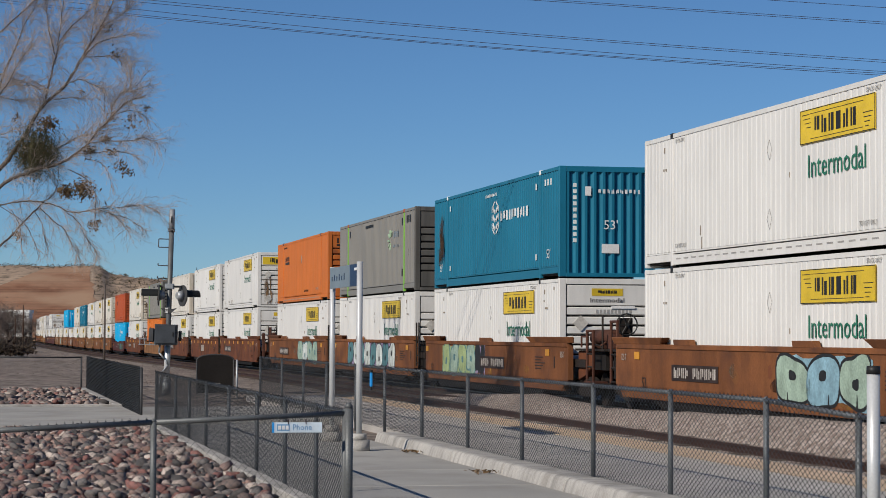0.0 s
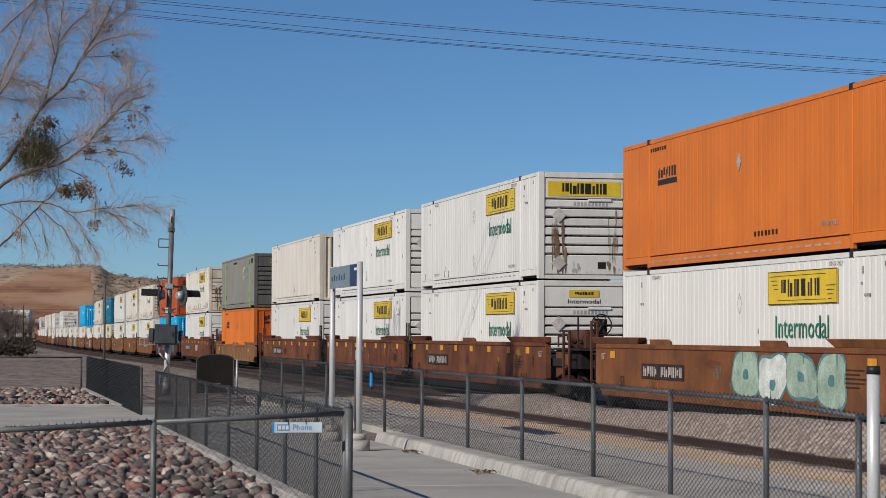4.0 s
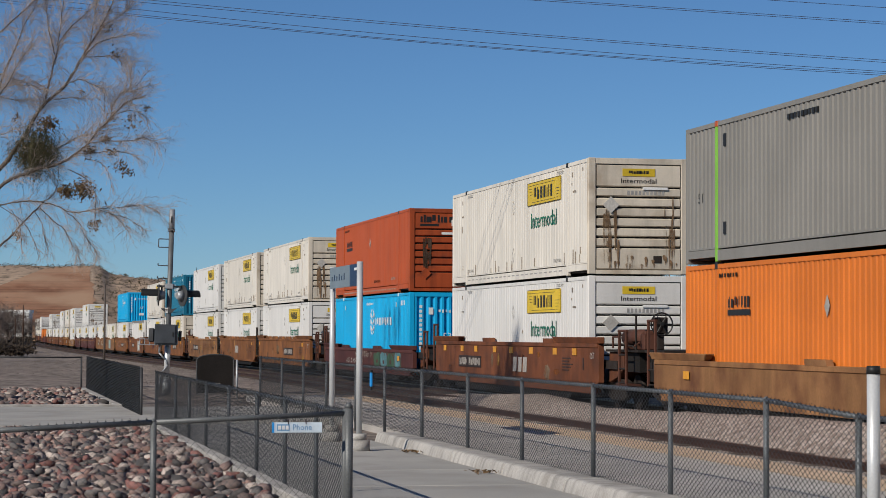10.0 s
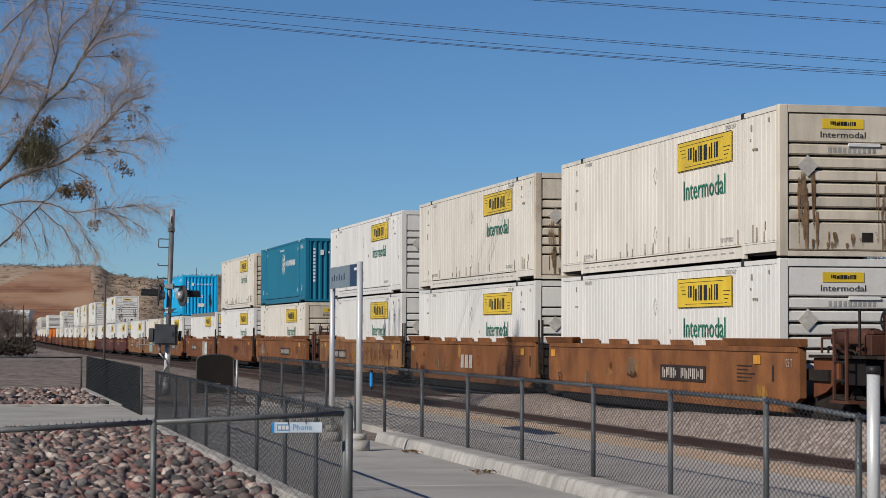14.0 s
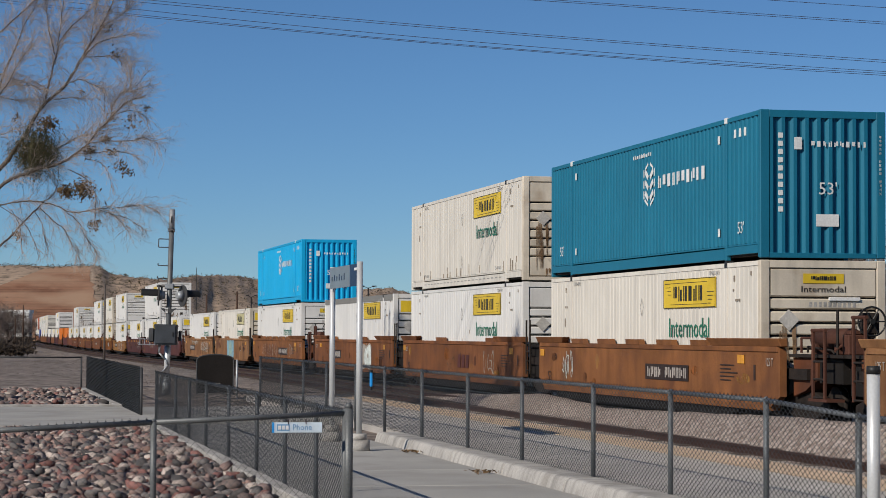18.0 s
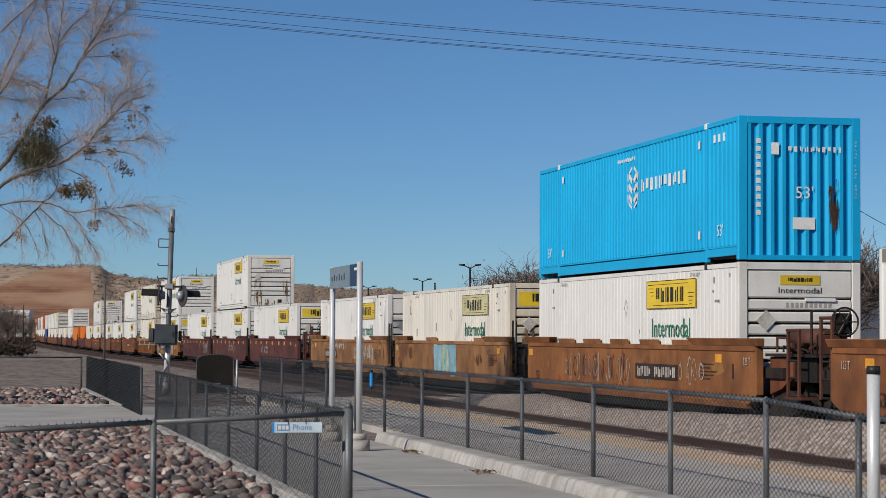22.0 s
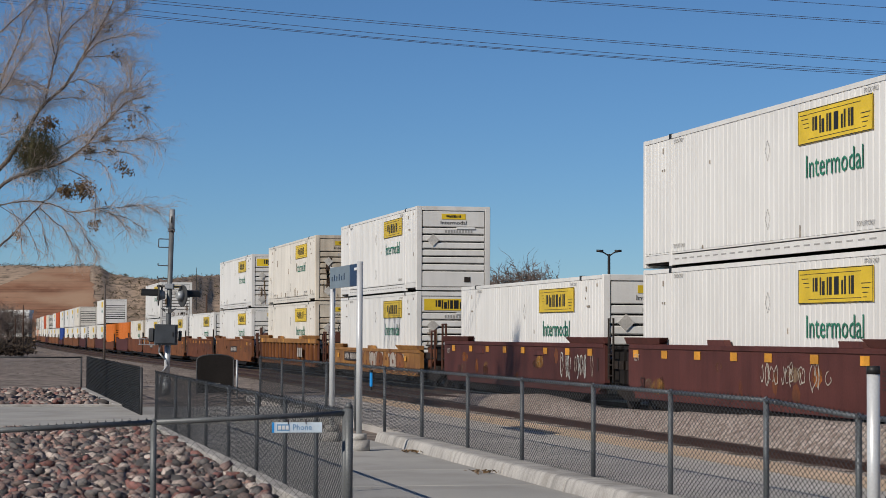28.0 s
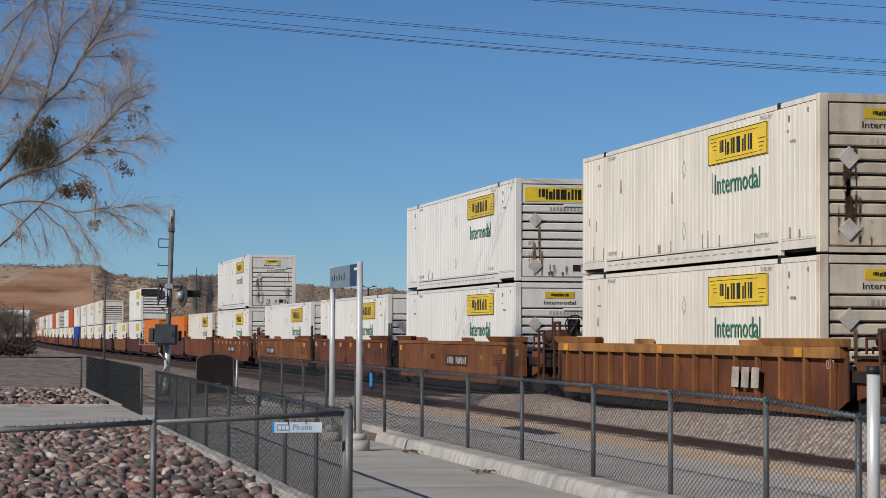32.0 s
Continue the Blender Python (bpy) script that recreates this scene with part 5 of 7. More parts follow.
grid(bm, spaced((-4000, 300), (-1000, 60), (-250, 8), (-110, 1.2), (14, 60), (700, 900), (2600, 1)),
     spaced((-2500, 400), (-160, 20), (-20, 2.0), (8, 0.45), (24, 3.0), (48, 9), (170, 40), (420, 300), (3000, 1)), lie)
ground = structure("ground", bm, M["dirt"], "dry brown dirt and gravel beside the railway", "ground")

# low gravel berm between the siding and the main line
BERM_TOP = [(-78, -0.30), (-67.6, -0.06), (-63, 0.09), (-56, 0.26), (-53, 0.17), (-51, 0.09), (-46.6, 0.15), (-39.6, 0.29), (-34, 0.36), (-20, 0.34)]
def berm(x, y):
    for (a, ha), (b, hb) in zip(BERM_TOP, BERM_TOP[1:]):
        if x <= b:
            top = ha + (hb - ha) * max(0.0, (x - a) / (b - a))
            break
    else:
        top = 0.34
    t = max(0.0, 1 - abs((y - 14.25) / 1.05))
    return -0.30 + (top + 0.30) * min(1.0, 1.25 * t ** 0.8) + t * (0.03 * noise.noise((x * 0.7, y * 2, 0)) + 0.025 * noise.noise((x * 2.5, y * 2.5, 0)))


bm = bmesh.new()
grid(bm, spaced((-78, 0.25), (12, 1)), spaced((13.2, 0.15), (15.3, 1)), berm)
structure("gravel_berm", bm, M["ballast"], "low berm of pale pinkish gravel beside the line", "gravel")

# ballast under both tracks
def ballast_bed(name, yc, x0, x1, half):
    bm = bmesh.new()
    xs = spaced((x0, 12), (-150, 3), (x1, 1)) if x0 < -140 else spaced((x0, 3), (x1, 1))
    prof = [(-half - 0.75, -0.30), (-half, -0.14), (-0.4, -0.13), (0.4, -0.13), (half, -0.14), (half + 0.75, -0.30)]
    rows = [[bm.verts.new((x, yc + bend(x) + o, z - dip(x) + 0.025 * noise.noise((x * 1.7, o * 3, yc)))) for o, z in prof] for x in xs]
    for a, b in zip(rows, rows[1:]):
        for i in range(len(prof) - 1):
            bm.faces.new((a[i], b[i], b[i + 1], a[i + 1]))
    # main line and far siding take the ballast darkened for shade
    return structure(name, bm, M["ballast_shade" if yc == TRACK_Y or x1 < 0 else "ballast"], "pinkish grey crushed-stone track ballast", "ballast")


SIDING_Y = 13.05
ballast_bed("ballast_main", TRACK_Y, -1400, 60, 1.75)
ballast_bed("ballast_siding", SIDING_Y, -1400, -58.0, 1.5)
ballast_bed("ballast_siding_near", SIDING_Y, -58.0, 60, 1.5)
# sheet of darkened gravel paints in the shade between the tracks
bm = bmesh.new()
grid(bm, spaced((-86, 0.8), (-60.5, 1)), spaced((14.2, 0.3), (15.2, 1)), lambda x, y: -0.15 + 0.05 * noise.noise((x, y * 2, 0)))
structure("dark_gravel", bm, M["ballast_shade"], "gravel between the tracks, coloured dark for the shade there", "gravel")


def track(yc, label):
    root = tagged(new("railway_track"), label, "track", kind="structure")
    for s in (-0.7535, 0.7535):
        for nm, w0, w1, z0, z1, mat in (("rail", -0.036, 0.036, -0.035, 0.0, "railtop" if yc == TRACK_Y else "rail"), ("rail_web", -0.012, 0.012, -0.15, -0.036, "rail"), ("rail_foot", -0.07, 0.07, -0.17, -0.15, "rail")):
            bm = bmesh.new()
            xs = spaced((-1400, 15), (-150, 10), (60, 1))
            rows = [[bm.verts.new((x, yc + s + bend(x) + o, z - dip(x))) for o, z in ((w0, z0), (w1, z0), (w1, z1), (w0, z1))] for x in xs]
            for a, b in zip(rows, rows[1:]):
                for i in range(4):
                    bm.faces.new((a[i], b[i], b[(i + 1) % 4], a[(i + 1) % 4]))
            part(nm, bm, M[mat], root)
    return root


main_track = track(TRACK_Y, "steel rails and timber ties of the main line")
siding = track(SIDING_Y, "rusty steel rails of the near siding")
tie_mesh = bmesh_of(lambda bm: box(bm, -0.115, 0.115, -1.3, 1.3, -0.18, 0.0), "tie", M["tie"], 0.01)
for tr, yc in ((siding, SIDING_Y), (main_track, TRACK_Y)):
    for i in range(150):
        x = -16 - i * 0.52
        part("tie", tie_mesh, M["tie"], tr, "", pose(x, yc + bend(x), -0.125 - dip(x) - 0.012 * (i % 3), 0, 0, random.uniform(-1.5, 1.5)))

for tr, yc, x0, n in ((siding, SIDING_Y, -94.5, 560), (main_track, TRACK_Y, -94.5, 560)):
    bm = bmesh.new()
    for i in range(n):
        x = x0 - i * 0.52
        box(bm, x - 0.115, x + 0.115, yc + bend(x) - 1.3, yc + bend(x) + 1.3, -0.3 - dip(x), -0.12 - dip(x))
    tagged(part("far_ties", bm, M["tie"], tr, "dark timber ties running off"), kind="stuff")

# concrete walk, kerb, platform
WALK_Z = 0.10
def paving(name, x0, x1, y0, y1, z, step, mat, label):
    root = tagged(new(name), label, "pavement", kind="structure")
    x = x0
    while x < x1 - 0.05:
        xe = min(x + step, x1)
        slab("slab", mat, root, x + 0.011, xe - 0.011, y0, y1, z - 0.25, z + random.uniform(-0.002, 0.002), bevel=0.006)
        x = xe
    return root


paving("walkway", -44.4, 8.0, 3.62, 6.60, 0.0, 3.05, M["concrete"], "pale concrete walkway in broad slabs")
paving("cross_walk", -52.0, -44.4, 3.62, 9.0, WALK_Z, 2.54, M["concrete"], "pale concrete path towards the tracks")
paving("side_walk", -52.0, -40.57, -14.0, 3.62, WALK_Z, 2.54, M["concrete"], "pale concrete path between stone beds")
plat = paving("platform", -60.0, 8.0, 7.245, 9.48, 0.13, 3.0, M["platform"], "dark grey station platform paving")
tact = tagged(new("tactile_strip"), "tan tactile paving strip along the platform edge", "pavement", kind="structure")
for i in range(58):
    slab("tile", M["tactile"], tact, -60 + 1.2 * i + 0.005, -58.8 + 1.2 * i - 0.005, 9.485, 10.23, 0.0, 0.136, bevel=0.004)
edge = tagged(new("platform_edge", mesh_of((lambda b: (box(b, -60, 8, 10.235, 10.37, -0.3, 0.124), b)[1])(bmesh.new()), "platform_edge", M["kerb"])), "concrete edge of the platform", "kerb", kind="structure")

kerb = tagged(new("fence_kerb"), "pale stained concrete kerb under the platform fence", "kerb", kind="structure")
def kerb_piece(bm, x0, x1):
    o = [(6.60, -0.1), (7.24, -0.1), (7.24, 0.135), (6.74, 0.150), (6.69, 0.140), (6.665, 0.10)]
    a = [bm.verts.new((x0, y, z)) for y, z in o]
    b = [bm.verts.new((x1, y, z)) for y, z in o]
    bm.faces.new(a)
    bm.faces.new(b[::-1])
    for i in range(6):
        bm.faces.new((a[i], b[i], b[(i + 1) % 6], a[(i + 1) % 6]))
for i in range(15):
    bm = bmesh.new()
    kerb_piece(bm, -37.2 + 3.04 * i + 0.02, -34.16 + 3.04 * i - 0.02)
    part("kerb_length", bm, M["kerb"], kerb, bevel=0.012)

# edging of the stone beds
edging = tagged(new("bed_edging"), "narrow concrete edging beside the stone beds", "kerb", kind="structure")
for x0, x1, y0, y1 in ((-40.35, -17.0, 3.20, 3.38), (-67.8, -52.2, 3.30, 3.48), (-52.25, -52.05, -14, 3.48), (-40.55, -40.35, -14, 3.2), (-68.2, -67.8, -14, 3.48)):
    slab("edging", M["kerb"], edging, x0, x1, y0, y1, -0.1, 0.15, bevel=0.012)


# ---- chain-link fences ----
def mesh_bay(length, height, wide=0.036, tall=0.036, r=0.002):
    """Woven wire of one bay in the x-z plane, its upper ends twisted into barbs."""
    n = int(length / wide)
    d = length / n
    verts, faces = [], []
    k = int(height / tall)
    h = height / k
    for i in range(n):
        prev = None
        for j in range(k + 1):
            x = i * d + (d if (j + i) % 2 else 0.0)
            base = len(verts)
            y = 0.004 if (j + i) % 2 else -0.004
            verts.extend(((x - r, y - r, j * h), (x + r, y - r, j * h), (x, y + r * 1.4, j * h)))
            if prev is not None:
                for a in range(3):
                    b = (a + 1) % 3
                    faces.append((prev + a, prev + b, base + b, base + a))
            prev = base
        xt = i * d + (d if (k + i) % 2 else 0.0)
        for lean in (-0.008, 0.008):
            s = len(verts)
            verts.extend(((xt - r, -0.005, k * h - 0.012), (xt + r, -0.005, k * h - 0.012), (xt, 0.003, k * h - 0.012), (xt + lean, 0.002 + lean, k * h + 0.022)))
            faces += [(s, s + 1, s + 3), (s + 1, s + 2, s + 3), (s + 2, s, s + 3)]
    me = bpy.data.meshes.new("wire_mesh")
    me.from_pydata(verts, [], faces)
    me.materials.append(M["wovenwire"])
    return me


M["wovenwire"] = material("grey_woven_wire", (0.055, 0.059, 0.063), 0.55, 0.3, (60, 0.15), (3, 0.2), (60, 0.0))
BAYS = {}
def fence(points, z0, height, label, wide=0.036, tall=0.036, rail=0.022, wire_r=0.0020, steel="galvdark", post_r=0.028):
    root = tagged(new("chain_link_fence"), label, "fence", kind="structure")
    points = [(q[0], q[1], q[2] if len(q) > 2 else z0 + height) for q in points]
    for x, y, zt in points:
        bm = bmesh.new()
        rod(bm, (x, y, z0 - 0.15), (x, y, zt - 0.012), post_r, 10)
        ps = part("post", bm, M[steel], root)
        bm = bmesh.new()
        rod(bm, (x, y, zt - 0.012), (x, y, zt + 0.014), post_r + 0.003, 10, 0.012)
        part("post_cap", bm, M[steel], ps)
    for (xa, ya, za), (xb, yb, zb) in zip(points, points[1:]):
        ln = math.hypot(xb - xa, yb - ya)
        bm = bmesh.new()
        rod(bm, (xa, ya, za - 0.02), (xb, yb, zb - 0.02), rail, 8)
        part("top_rail", bm, M[steel], root)
        key = (round(ln, 1), height, wide, tall, wire_r)
        if key not in BAYS:
            BAYS[key] = mesh_bay(key[0], height - 0.02, wide, tall, wire_r)
        ob = part("wire_mesh", BAYS[key], M["galvdark"], root, "", pose(xa, ya - 0.03, z0 + 0.03 + za - z0 - height, 0, math.degrees(math.atan2(za - zb, ln)), math.degrees(math.atan2(yb - ya, xb - xa))))
        ob.scale = (ln / key[0], 1, 1)
        for k in range(4):
            f = (k + 0.5) / 4
            tie = bmesh.new()
            c = Vector((xa, ya, za - 0.02)).lerp(Vector((xb, yb, zb - 0.02)), f)
            for a in range(8):
                p, q = (radians(45 * (a + o)) for o in (0, 1))
                rod(tie, c + Vector((0.004 * a, math.cos(p) * (rail + 0.004), math.sin(p) * (rail + 0.004))), c + Vector((0.004 * a + 0.004, math.cos(q) * (rail + 0.004), math.sin(q) * (rail + 0.004))), 0.003, 4)
            if ln < 3.8 and xa > -46:
                part("wire_tie", tie, M["galvmid"], root)
            else:
                tie.free()
    return root


M["galvpost"] = material("blue_grey_galvanised_pipe", (0.125, 0.136, 0.147), 0.5, 0.3, (60, 0.2), (6, 0.25), (60, 0.15))
M["galvmid"] = material("grey_galvanised_pipe", (0.129, 0.136, 0.138), 0.5, 0.3, (60, 0.15), (3, 0.2), (60, 0.1))
AX = [-55.45, -51.58, -48.21, -45.02, -41.52, -38.56, -35.29, -31.94, -28.68, -25.26, -22.33, -19.49, -17.32, -14.32, -11.32, -8.32]
fence([(x, 7.05, 1.2) if x < -18 else (x, 7.05, 1.13) for x in AX], 0.12, 1.08, "grey galvanised chain-link fence along the platform kerb", wide=0.055, tall=0.028, wire_r=0.0022, steel="galvpost")
BX = [-42.0, -38.1, -35.75, -33.18, -30.28, -27.28, -24.81, -22.55, -20.78]
fence([(x, 3.43) for x in BX], 0.08, 0.98, "grey chain-link fence beside the concrete walkway", wide=0.06, tall=0.03, wire_r=0.0021, steel="galvpost", post_r=0.024)
CPTS = [(-20.78, 3.43, 1.05), (-20.37, 1.64, 0.99), (-19.96, -0.16, 0.92), (-19.55, -1.95, 0.86)]
fence(CPTS, 0.06, 0.99, "grey chain-link fence in front of the stone bed", rail=0.024, wire_r=0.0021, steel="galvmid")
fence([(-67.6 + 2.33 * i, 3.50) for i in range(10)], 0.08, 0.98, "dark chain-link fence beside the path", wire_r=0.0034)
fence([(-69.2 - 0.05 * i, 3.4 - 3.05 * i) for i in range(6)], 0.05, 1.0, "thin chain-link fence before the gravel yard", wire_r=0.0011)

bm = bmesh.new()
rod(bm, (CPTS[0][0] + 0.02, CPTS[0][1] + 0.03, -0.1), (CPTS[0][0] + 0.02, CPTS[0][1] + 0.03, 1.08), 0.040, 14)
rod(bm, (CPTS[0][0] + 0.02, CPTS[0][1] + 0.03, 1.08), (CPTS[0][0] + 0.02, CPTS[0][1] + 0.03, 1.13), 0.043, 14, 0.02)
tagged(new("corner_post", mesh_of(bm, "corner_post", M["galvmid"])), "thick grey corner post of the fence", "post", kind="structure")

# gate panel with dark screen at the crossing
gate = tagged(new("screened_gate"), "dark screened pedestrian gate beside the crossing", "gate")
gate.matrix_basis = pose(-62.0, 6.1, 0.0, 0, 0, 90)
bm = bmesh.new()
prism(bm, [(0.05, 0.15), (1.05, 0.15)] + [(0.55 + 0.5 * math.cos(radians(a)), 1.05 + 0.14 * math.sin(radians(a))) for a in range(0, 181, 15)], -0.012, 0.012)
part("screen", bm, M["gap"], gate)
bm = bmesh.new()
pts = [Vector((0.55 + 0.5 * math.cos(radians(a)), 0, 1.05 + 0.14 * math.sin(radians(a)))) for a in range(0, 181, 15)]
for p, q in zip(pts, pts[1:]):
    rod(bm, p, q, 0.02, 6)
rod(bm, (0.05, 0, 0.1), (0.05, 0, 1.05), 0.025, 6)
rod(bm, (1.05, 0, 0.1), (1.05, 0, 1.05), 0.025, 6)
part("gate_frame", bm, M["galvdark"], gate)
bm = bmesh.new()
rod(bm, (1.14, 0, -0.1), (1.14, 0, 1.05), 0.032, 8)
part("gate_post", bm, M["galv"], gate)
slab("notice", M["faint"], gate, 0.5, 0.68, -0.02, -0.013, 0.36, 0.42)

# ---- station sign on two posts ----
sign = tagged(new("platform_sign"), "slate-blue station sign between two tall aluminium posts", "sign")
P1, P2 = Vector((-37.08, 5.90, 0.0)), Vector((-34.03, 5.83, 0.0))
for p, h in ((P1, 2.86), (P2, 2.86)):
    bm = bmesh.new()
    rod(bm, (p.x, p.y, 0.22), (p.x, p.y, h), 0.047, 16)
    ps = part("post", bm, M["alu"], sign)
    bm = bmesh.new()
    rod(bm, (p.x, p.y, -0.02), (p.x, p.y, 0.16), 0.165, 24)
    rod(bm, (p.x, p.y, 0.16), (p.x, p.y, 0.26), 0.125, 24, 0.115)
    part("footing", bm, M["kerb"], sign, "round concrete footing")
slab("panel", M["signblue"], sign, P1.x + 0.08, P2.x - 1.0, 5.84, 5.87, 2.50, 2.84)
slab("panel_end", M["signnavy"], sign, P2.x - 0.99, P2.x - 0.05, 5.84, 5.87, 2.50, 2.84, "dark navy end of the sign")
slab("sign_mark", M["decal"], sign, P2.x - 0.55, P2.x - 0.15, 5.832, 5.839, 2.74, 2.78, "small white mark")
bm = bmesh.new()
for i in range(6):
    box(bm, P1.x + 0.3 + 0.24 * i, P1.x + 0.36 + 0.24 * i, 5.834, 5.839, 2.62, 2.69 + 0.03 * (i % 2))
part("lettering", bm, M["signnavy"], sign, "unreadable dark bars")

# bollard post near the fence
bollard = tagged(new("marker_post"), "pale grey steel pipe post with a black cap", "post")
bm = bmesh.new()
rod(bm, (-15.88, 6.58, 0.0), (-15.88, 6.58, 1.48), 0.049, 20)
part("pipe", bm, M["alu"], bollard)
bm = bmesh.new()
rod(bm, (-15.88, 6.58, 1.48), (-15.88, 6.58, 1.54), 0.053, 20, 0.050)
part("cap", bm, M["black"], bollard, "black plastic cap")

# phone sign wired to the front fence
phone = tagged(new("phone_sign"), "small pale blue telephone sign wired to the fence", "sign")
pa, pb = Vector(CPTS[1]), Vector(CPTS[0])
fd = (pb - pa).normalized()
phone.matrix_basis = Matrix.Translation(pa.lerp(pb, 0.737) + Vector((0, 0, -0.125))) @ pose(0, 0, 0, 0, 0, math.degrees(math.atan2(fd.y, fd.x)) - 14) @ pose(0, -0.07, 0) @ Matrix.Diagonal((0.81, 1, 1, 1))
slab("plate", M["signsky"], phone, -0.283, 0.283, -0.006, 0.0, -0.047, 0.047, "pale blue enamelled plate", bevel=0.002)
slab("edge_band", M["cyan"], phone, -0.283, -0.260, -0.009, -0.006, -0.047, 0.047, "bright blue edge")
slab("logo_block", M["signmid"], phone, -0.227, -0.085, -0.009, -0.006, -0.030, 0.030, "blue rounded logo block", bevel=0.001)
for i in range(3):
    slab("logo_bar", M["decal"], phone, -0.216 + 0.043 * i, -0.183 + 0.043 * i, -0.012, -0.009, -0.018, 0.018, "white bar")
part("lettering", letters("Phone", 0.078, M["signmid"], "lettering", 1.12), M["signmid"], phone, "blue lettering", pose(0.057, -0.008, 0))
for x in (-0.1, 0.1):
    slab("wire_tie", M["wire"], phone, x - 0.005, x + 0.005, -0.012, 0.04, 0.03, 0.075)

# blue tag hanging on the platform fence
tag = tagged(new("hanging_tag"), "bright blue plastic tag hanging on the fence", "tag")
slab("tag_body", M["cyan"], tag, -39.50, -39.38, 6.95, 6.985, 0.84, 1.09, bevel=0.008)
slab("tag_head", M["black"], tag, -39.51, -39.37, 6.945, 6.99, 1.09, 1.13, bevel=0.005)
slab("tag_foot", M["black"], tag, -39.49, -39.39, 6.95, 6.985, 0.78, 0.84, bevel=0.005)

# ---- crossing signal ----
mast = tagged(new("crossing_signal"), "grey steel crossing signal mast with two hooded lamps", "signal")
mast.location = (-66.23, 5.68, 0.0)
mast.rotation_euler = (0, radians(1.5), YAW)
def mast_tube(name, p, q, r, mat, n=14, label="", r2=None):
    bm = bmesh.new()
    rod(bm, p, q, r, n, r2)
    return part(name, bm, M[mat], mast, label)
mast_tube("pole", (0, 0, -0.1), (0, 0, 4.75), 0.075, "galvmid")
mast_tube("pole_top", (0, 0, 4.75), (0, 0, 5.36), 0.082, "galv")
mast_tube("pole_collar", (0, 0, 4.70), (0, 0, 4.80), 0.095, "galvdark")
slab("top_slot", M["black"], mast, -0.02, 0.02, -0.095, -0.08, 4.95, 5.15)
for z, h in ((4.25, 0.24), (3.72, 0.06), (3.35, 0.06)):
    bm = bmesh.new()
    rod(bm, (-0.02, 0, z), (-0.36, 0, z), 0.016, 6)
    rod(bm, (-0.36, 0, z), (-0.36, 0, z + h), 0.016, 6)
    if h > 0.1:
        rod(bm, (-0.36, 0, z + h), (-0.02, 0, z + h), 0.016, 6)
    part("bracket", bm, M["galvdark"], mast)
mast_tube("crossarm", (-0.36, -0.05, 3.12), (0.36, -0.05, 3.12), 0.03, "galvdark")
slab("arm_clamp", M["galv"], mast, -0.13, 0.13, -0.12, 0.08, 3.04, 3.2, bevel=0.02)
for sx, turn, nm in ((-0.34, -80, "dark lamp head with a long hood"), (0.42, 122, "grey lamp head with a round background")):
    bm = bmesh.new()
    rod(bm, (0, 0.02, 0), (0, 0.05, 0), 0.31, 26)
    head = part("background", bm, M["galvdark"], mast, nm, pose(sx, -0.05, 2.86, 0, 0, turn))
    bm = bmesh.new()
    rod(bm, (0, 0.05, 0), (0, 0.22, 0), 0.17, 20, 0.10)
    part("housing", bm, M["galv"], head)
    bm = bmesh.new()
    rod(bm, (0, 0.0, 0), (0, 0.018, 0), 0.15, 20)
    part("lens", bm, M["lens"], head)
    bm = bmesh.new()
    pts = [(0.17 * math.cos(radians(a)), 0.17 * math.sin(radians(a))) for a in range(-10, 191, 20)]
    for (xa, za), (xb, zb) in zip(pts, pts[1:]):
        for r in (1.0, 0.94):
            bm.faces.new([bm.verts.new(v) for v in ((xa * r, 0.02, za * r), (xb * r, 0.02, zb * r), (xb * r, -0.46, zb * r), (xa * r, -0.46, za * r))])
    part("hood", bm, M["black"], head)
    bm = bmesh.new()
    rod(bm, (0, 0.12, 0.1), (0, 0.12, 0.27), 0.025, 8)
    part("hanger", bm, M["galvdark"], head)
slab("cabinet", M["cabinet"], mast, -0.34, 0.30, -0.42, -0.10, 1.43, 2.02, "grey steel control box", bevel=0.02)
slab("cabinet_door", M["cabinet"], mast, -0.30, 0.26, -0.445, -0.422, 1.47, 1.98, bevel=0.01)
slab("door_latch", M["black"], mast, 0.18, 0.21, -0.47, -0.446, 1.68, 1.80)
slab("bell", M["galvdark"], mast, -0.52, -0.36, -0.35, -0.2, 1.5, 1.9, "grey side box", bevel=0.03)
slab("cable_box", M["black"], mast, 0.33, 0.42, -0.3, -0.2, 1.55, 1.85, bevel=0.02)
bm = bmesh.new()
cp = [Vector((-0.2, -0.2, 1.43)), Vector((-0.22, -0.15, 1.2)), Vector((-0.05, -0.14, 1.0)), Vector((0.05, -0.13, 0.85)), Vector((-0.15, -0.12, 0.6)), Vector((-0.2, -0.1, 0.1))]
for p, q in zip(cp, cp[1:]):
    rod(bm, p, q, 0.028, 8)
part("conduit", bm, M["galv"], mast)
mast_tube("base", (0, 0, 0.0), (0, 0, 0.45), 0.13, "galv")
mast_tube("sleeve", (0, 0, 0.45), (0, 0, 1.42), 0.088, "alu", label="pale lower sleeve of the mast")
bm = bmesh.new()
prism(bm, [(-0.24, 2.50), (-0.09, 2.36), (0.09, 2.36), (0.24, 2.50), (0.09, 2.47), (-0.09, 2.47)], -0.10, -0.06)
part("gusset", bm, M["galvdark"], mast, "dark winged bracket")
bm = bmesh.new()
for x in (-0.82, -0.68, -0.54, -0.40):
    rod(bm, (x, 0.1, 1.40), (x, 0.1, 1.60), 0.012, 5)
for z in (1.42, 1.58):
    rod(bm, (-0.86, 0.1, z), (-0.05, 0.1, z), 0.012, 5)
part("guard_rail", bm, M["galv"], mast, "small pale guard rail")
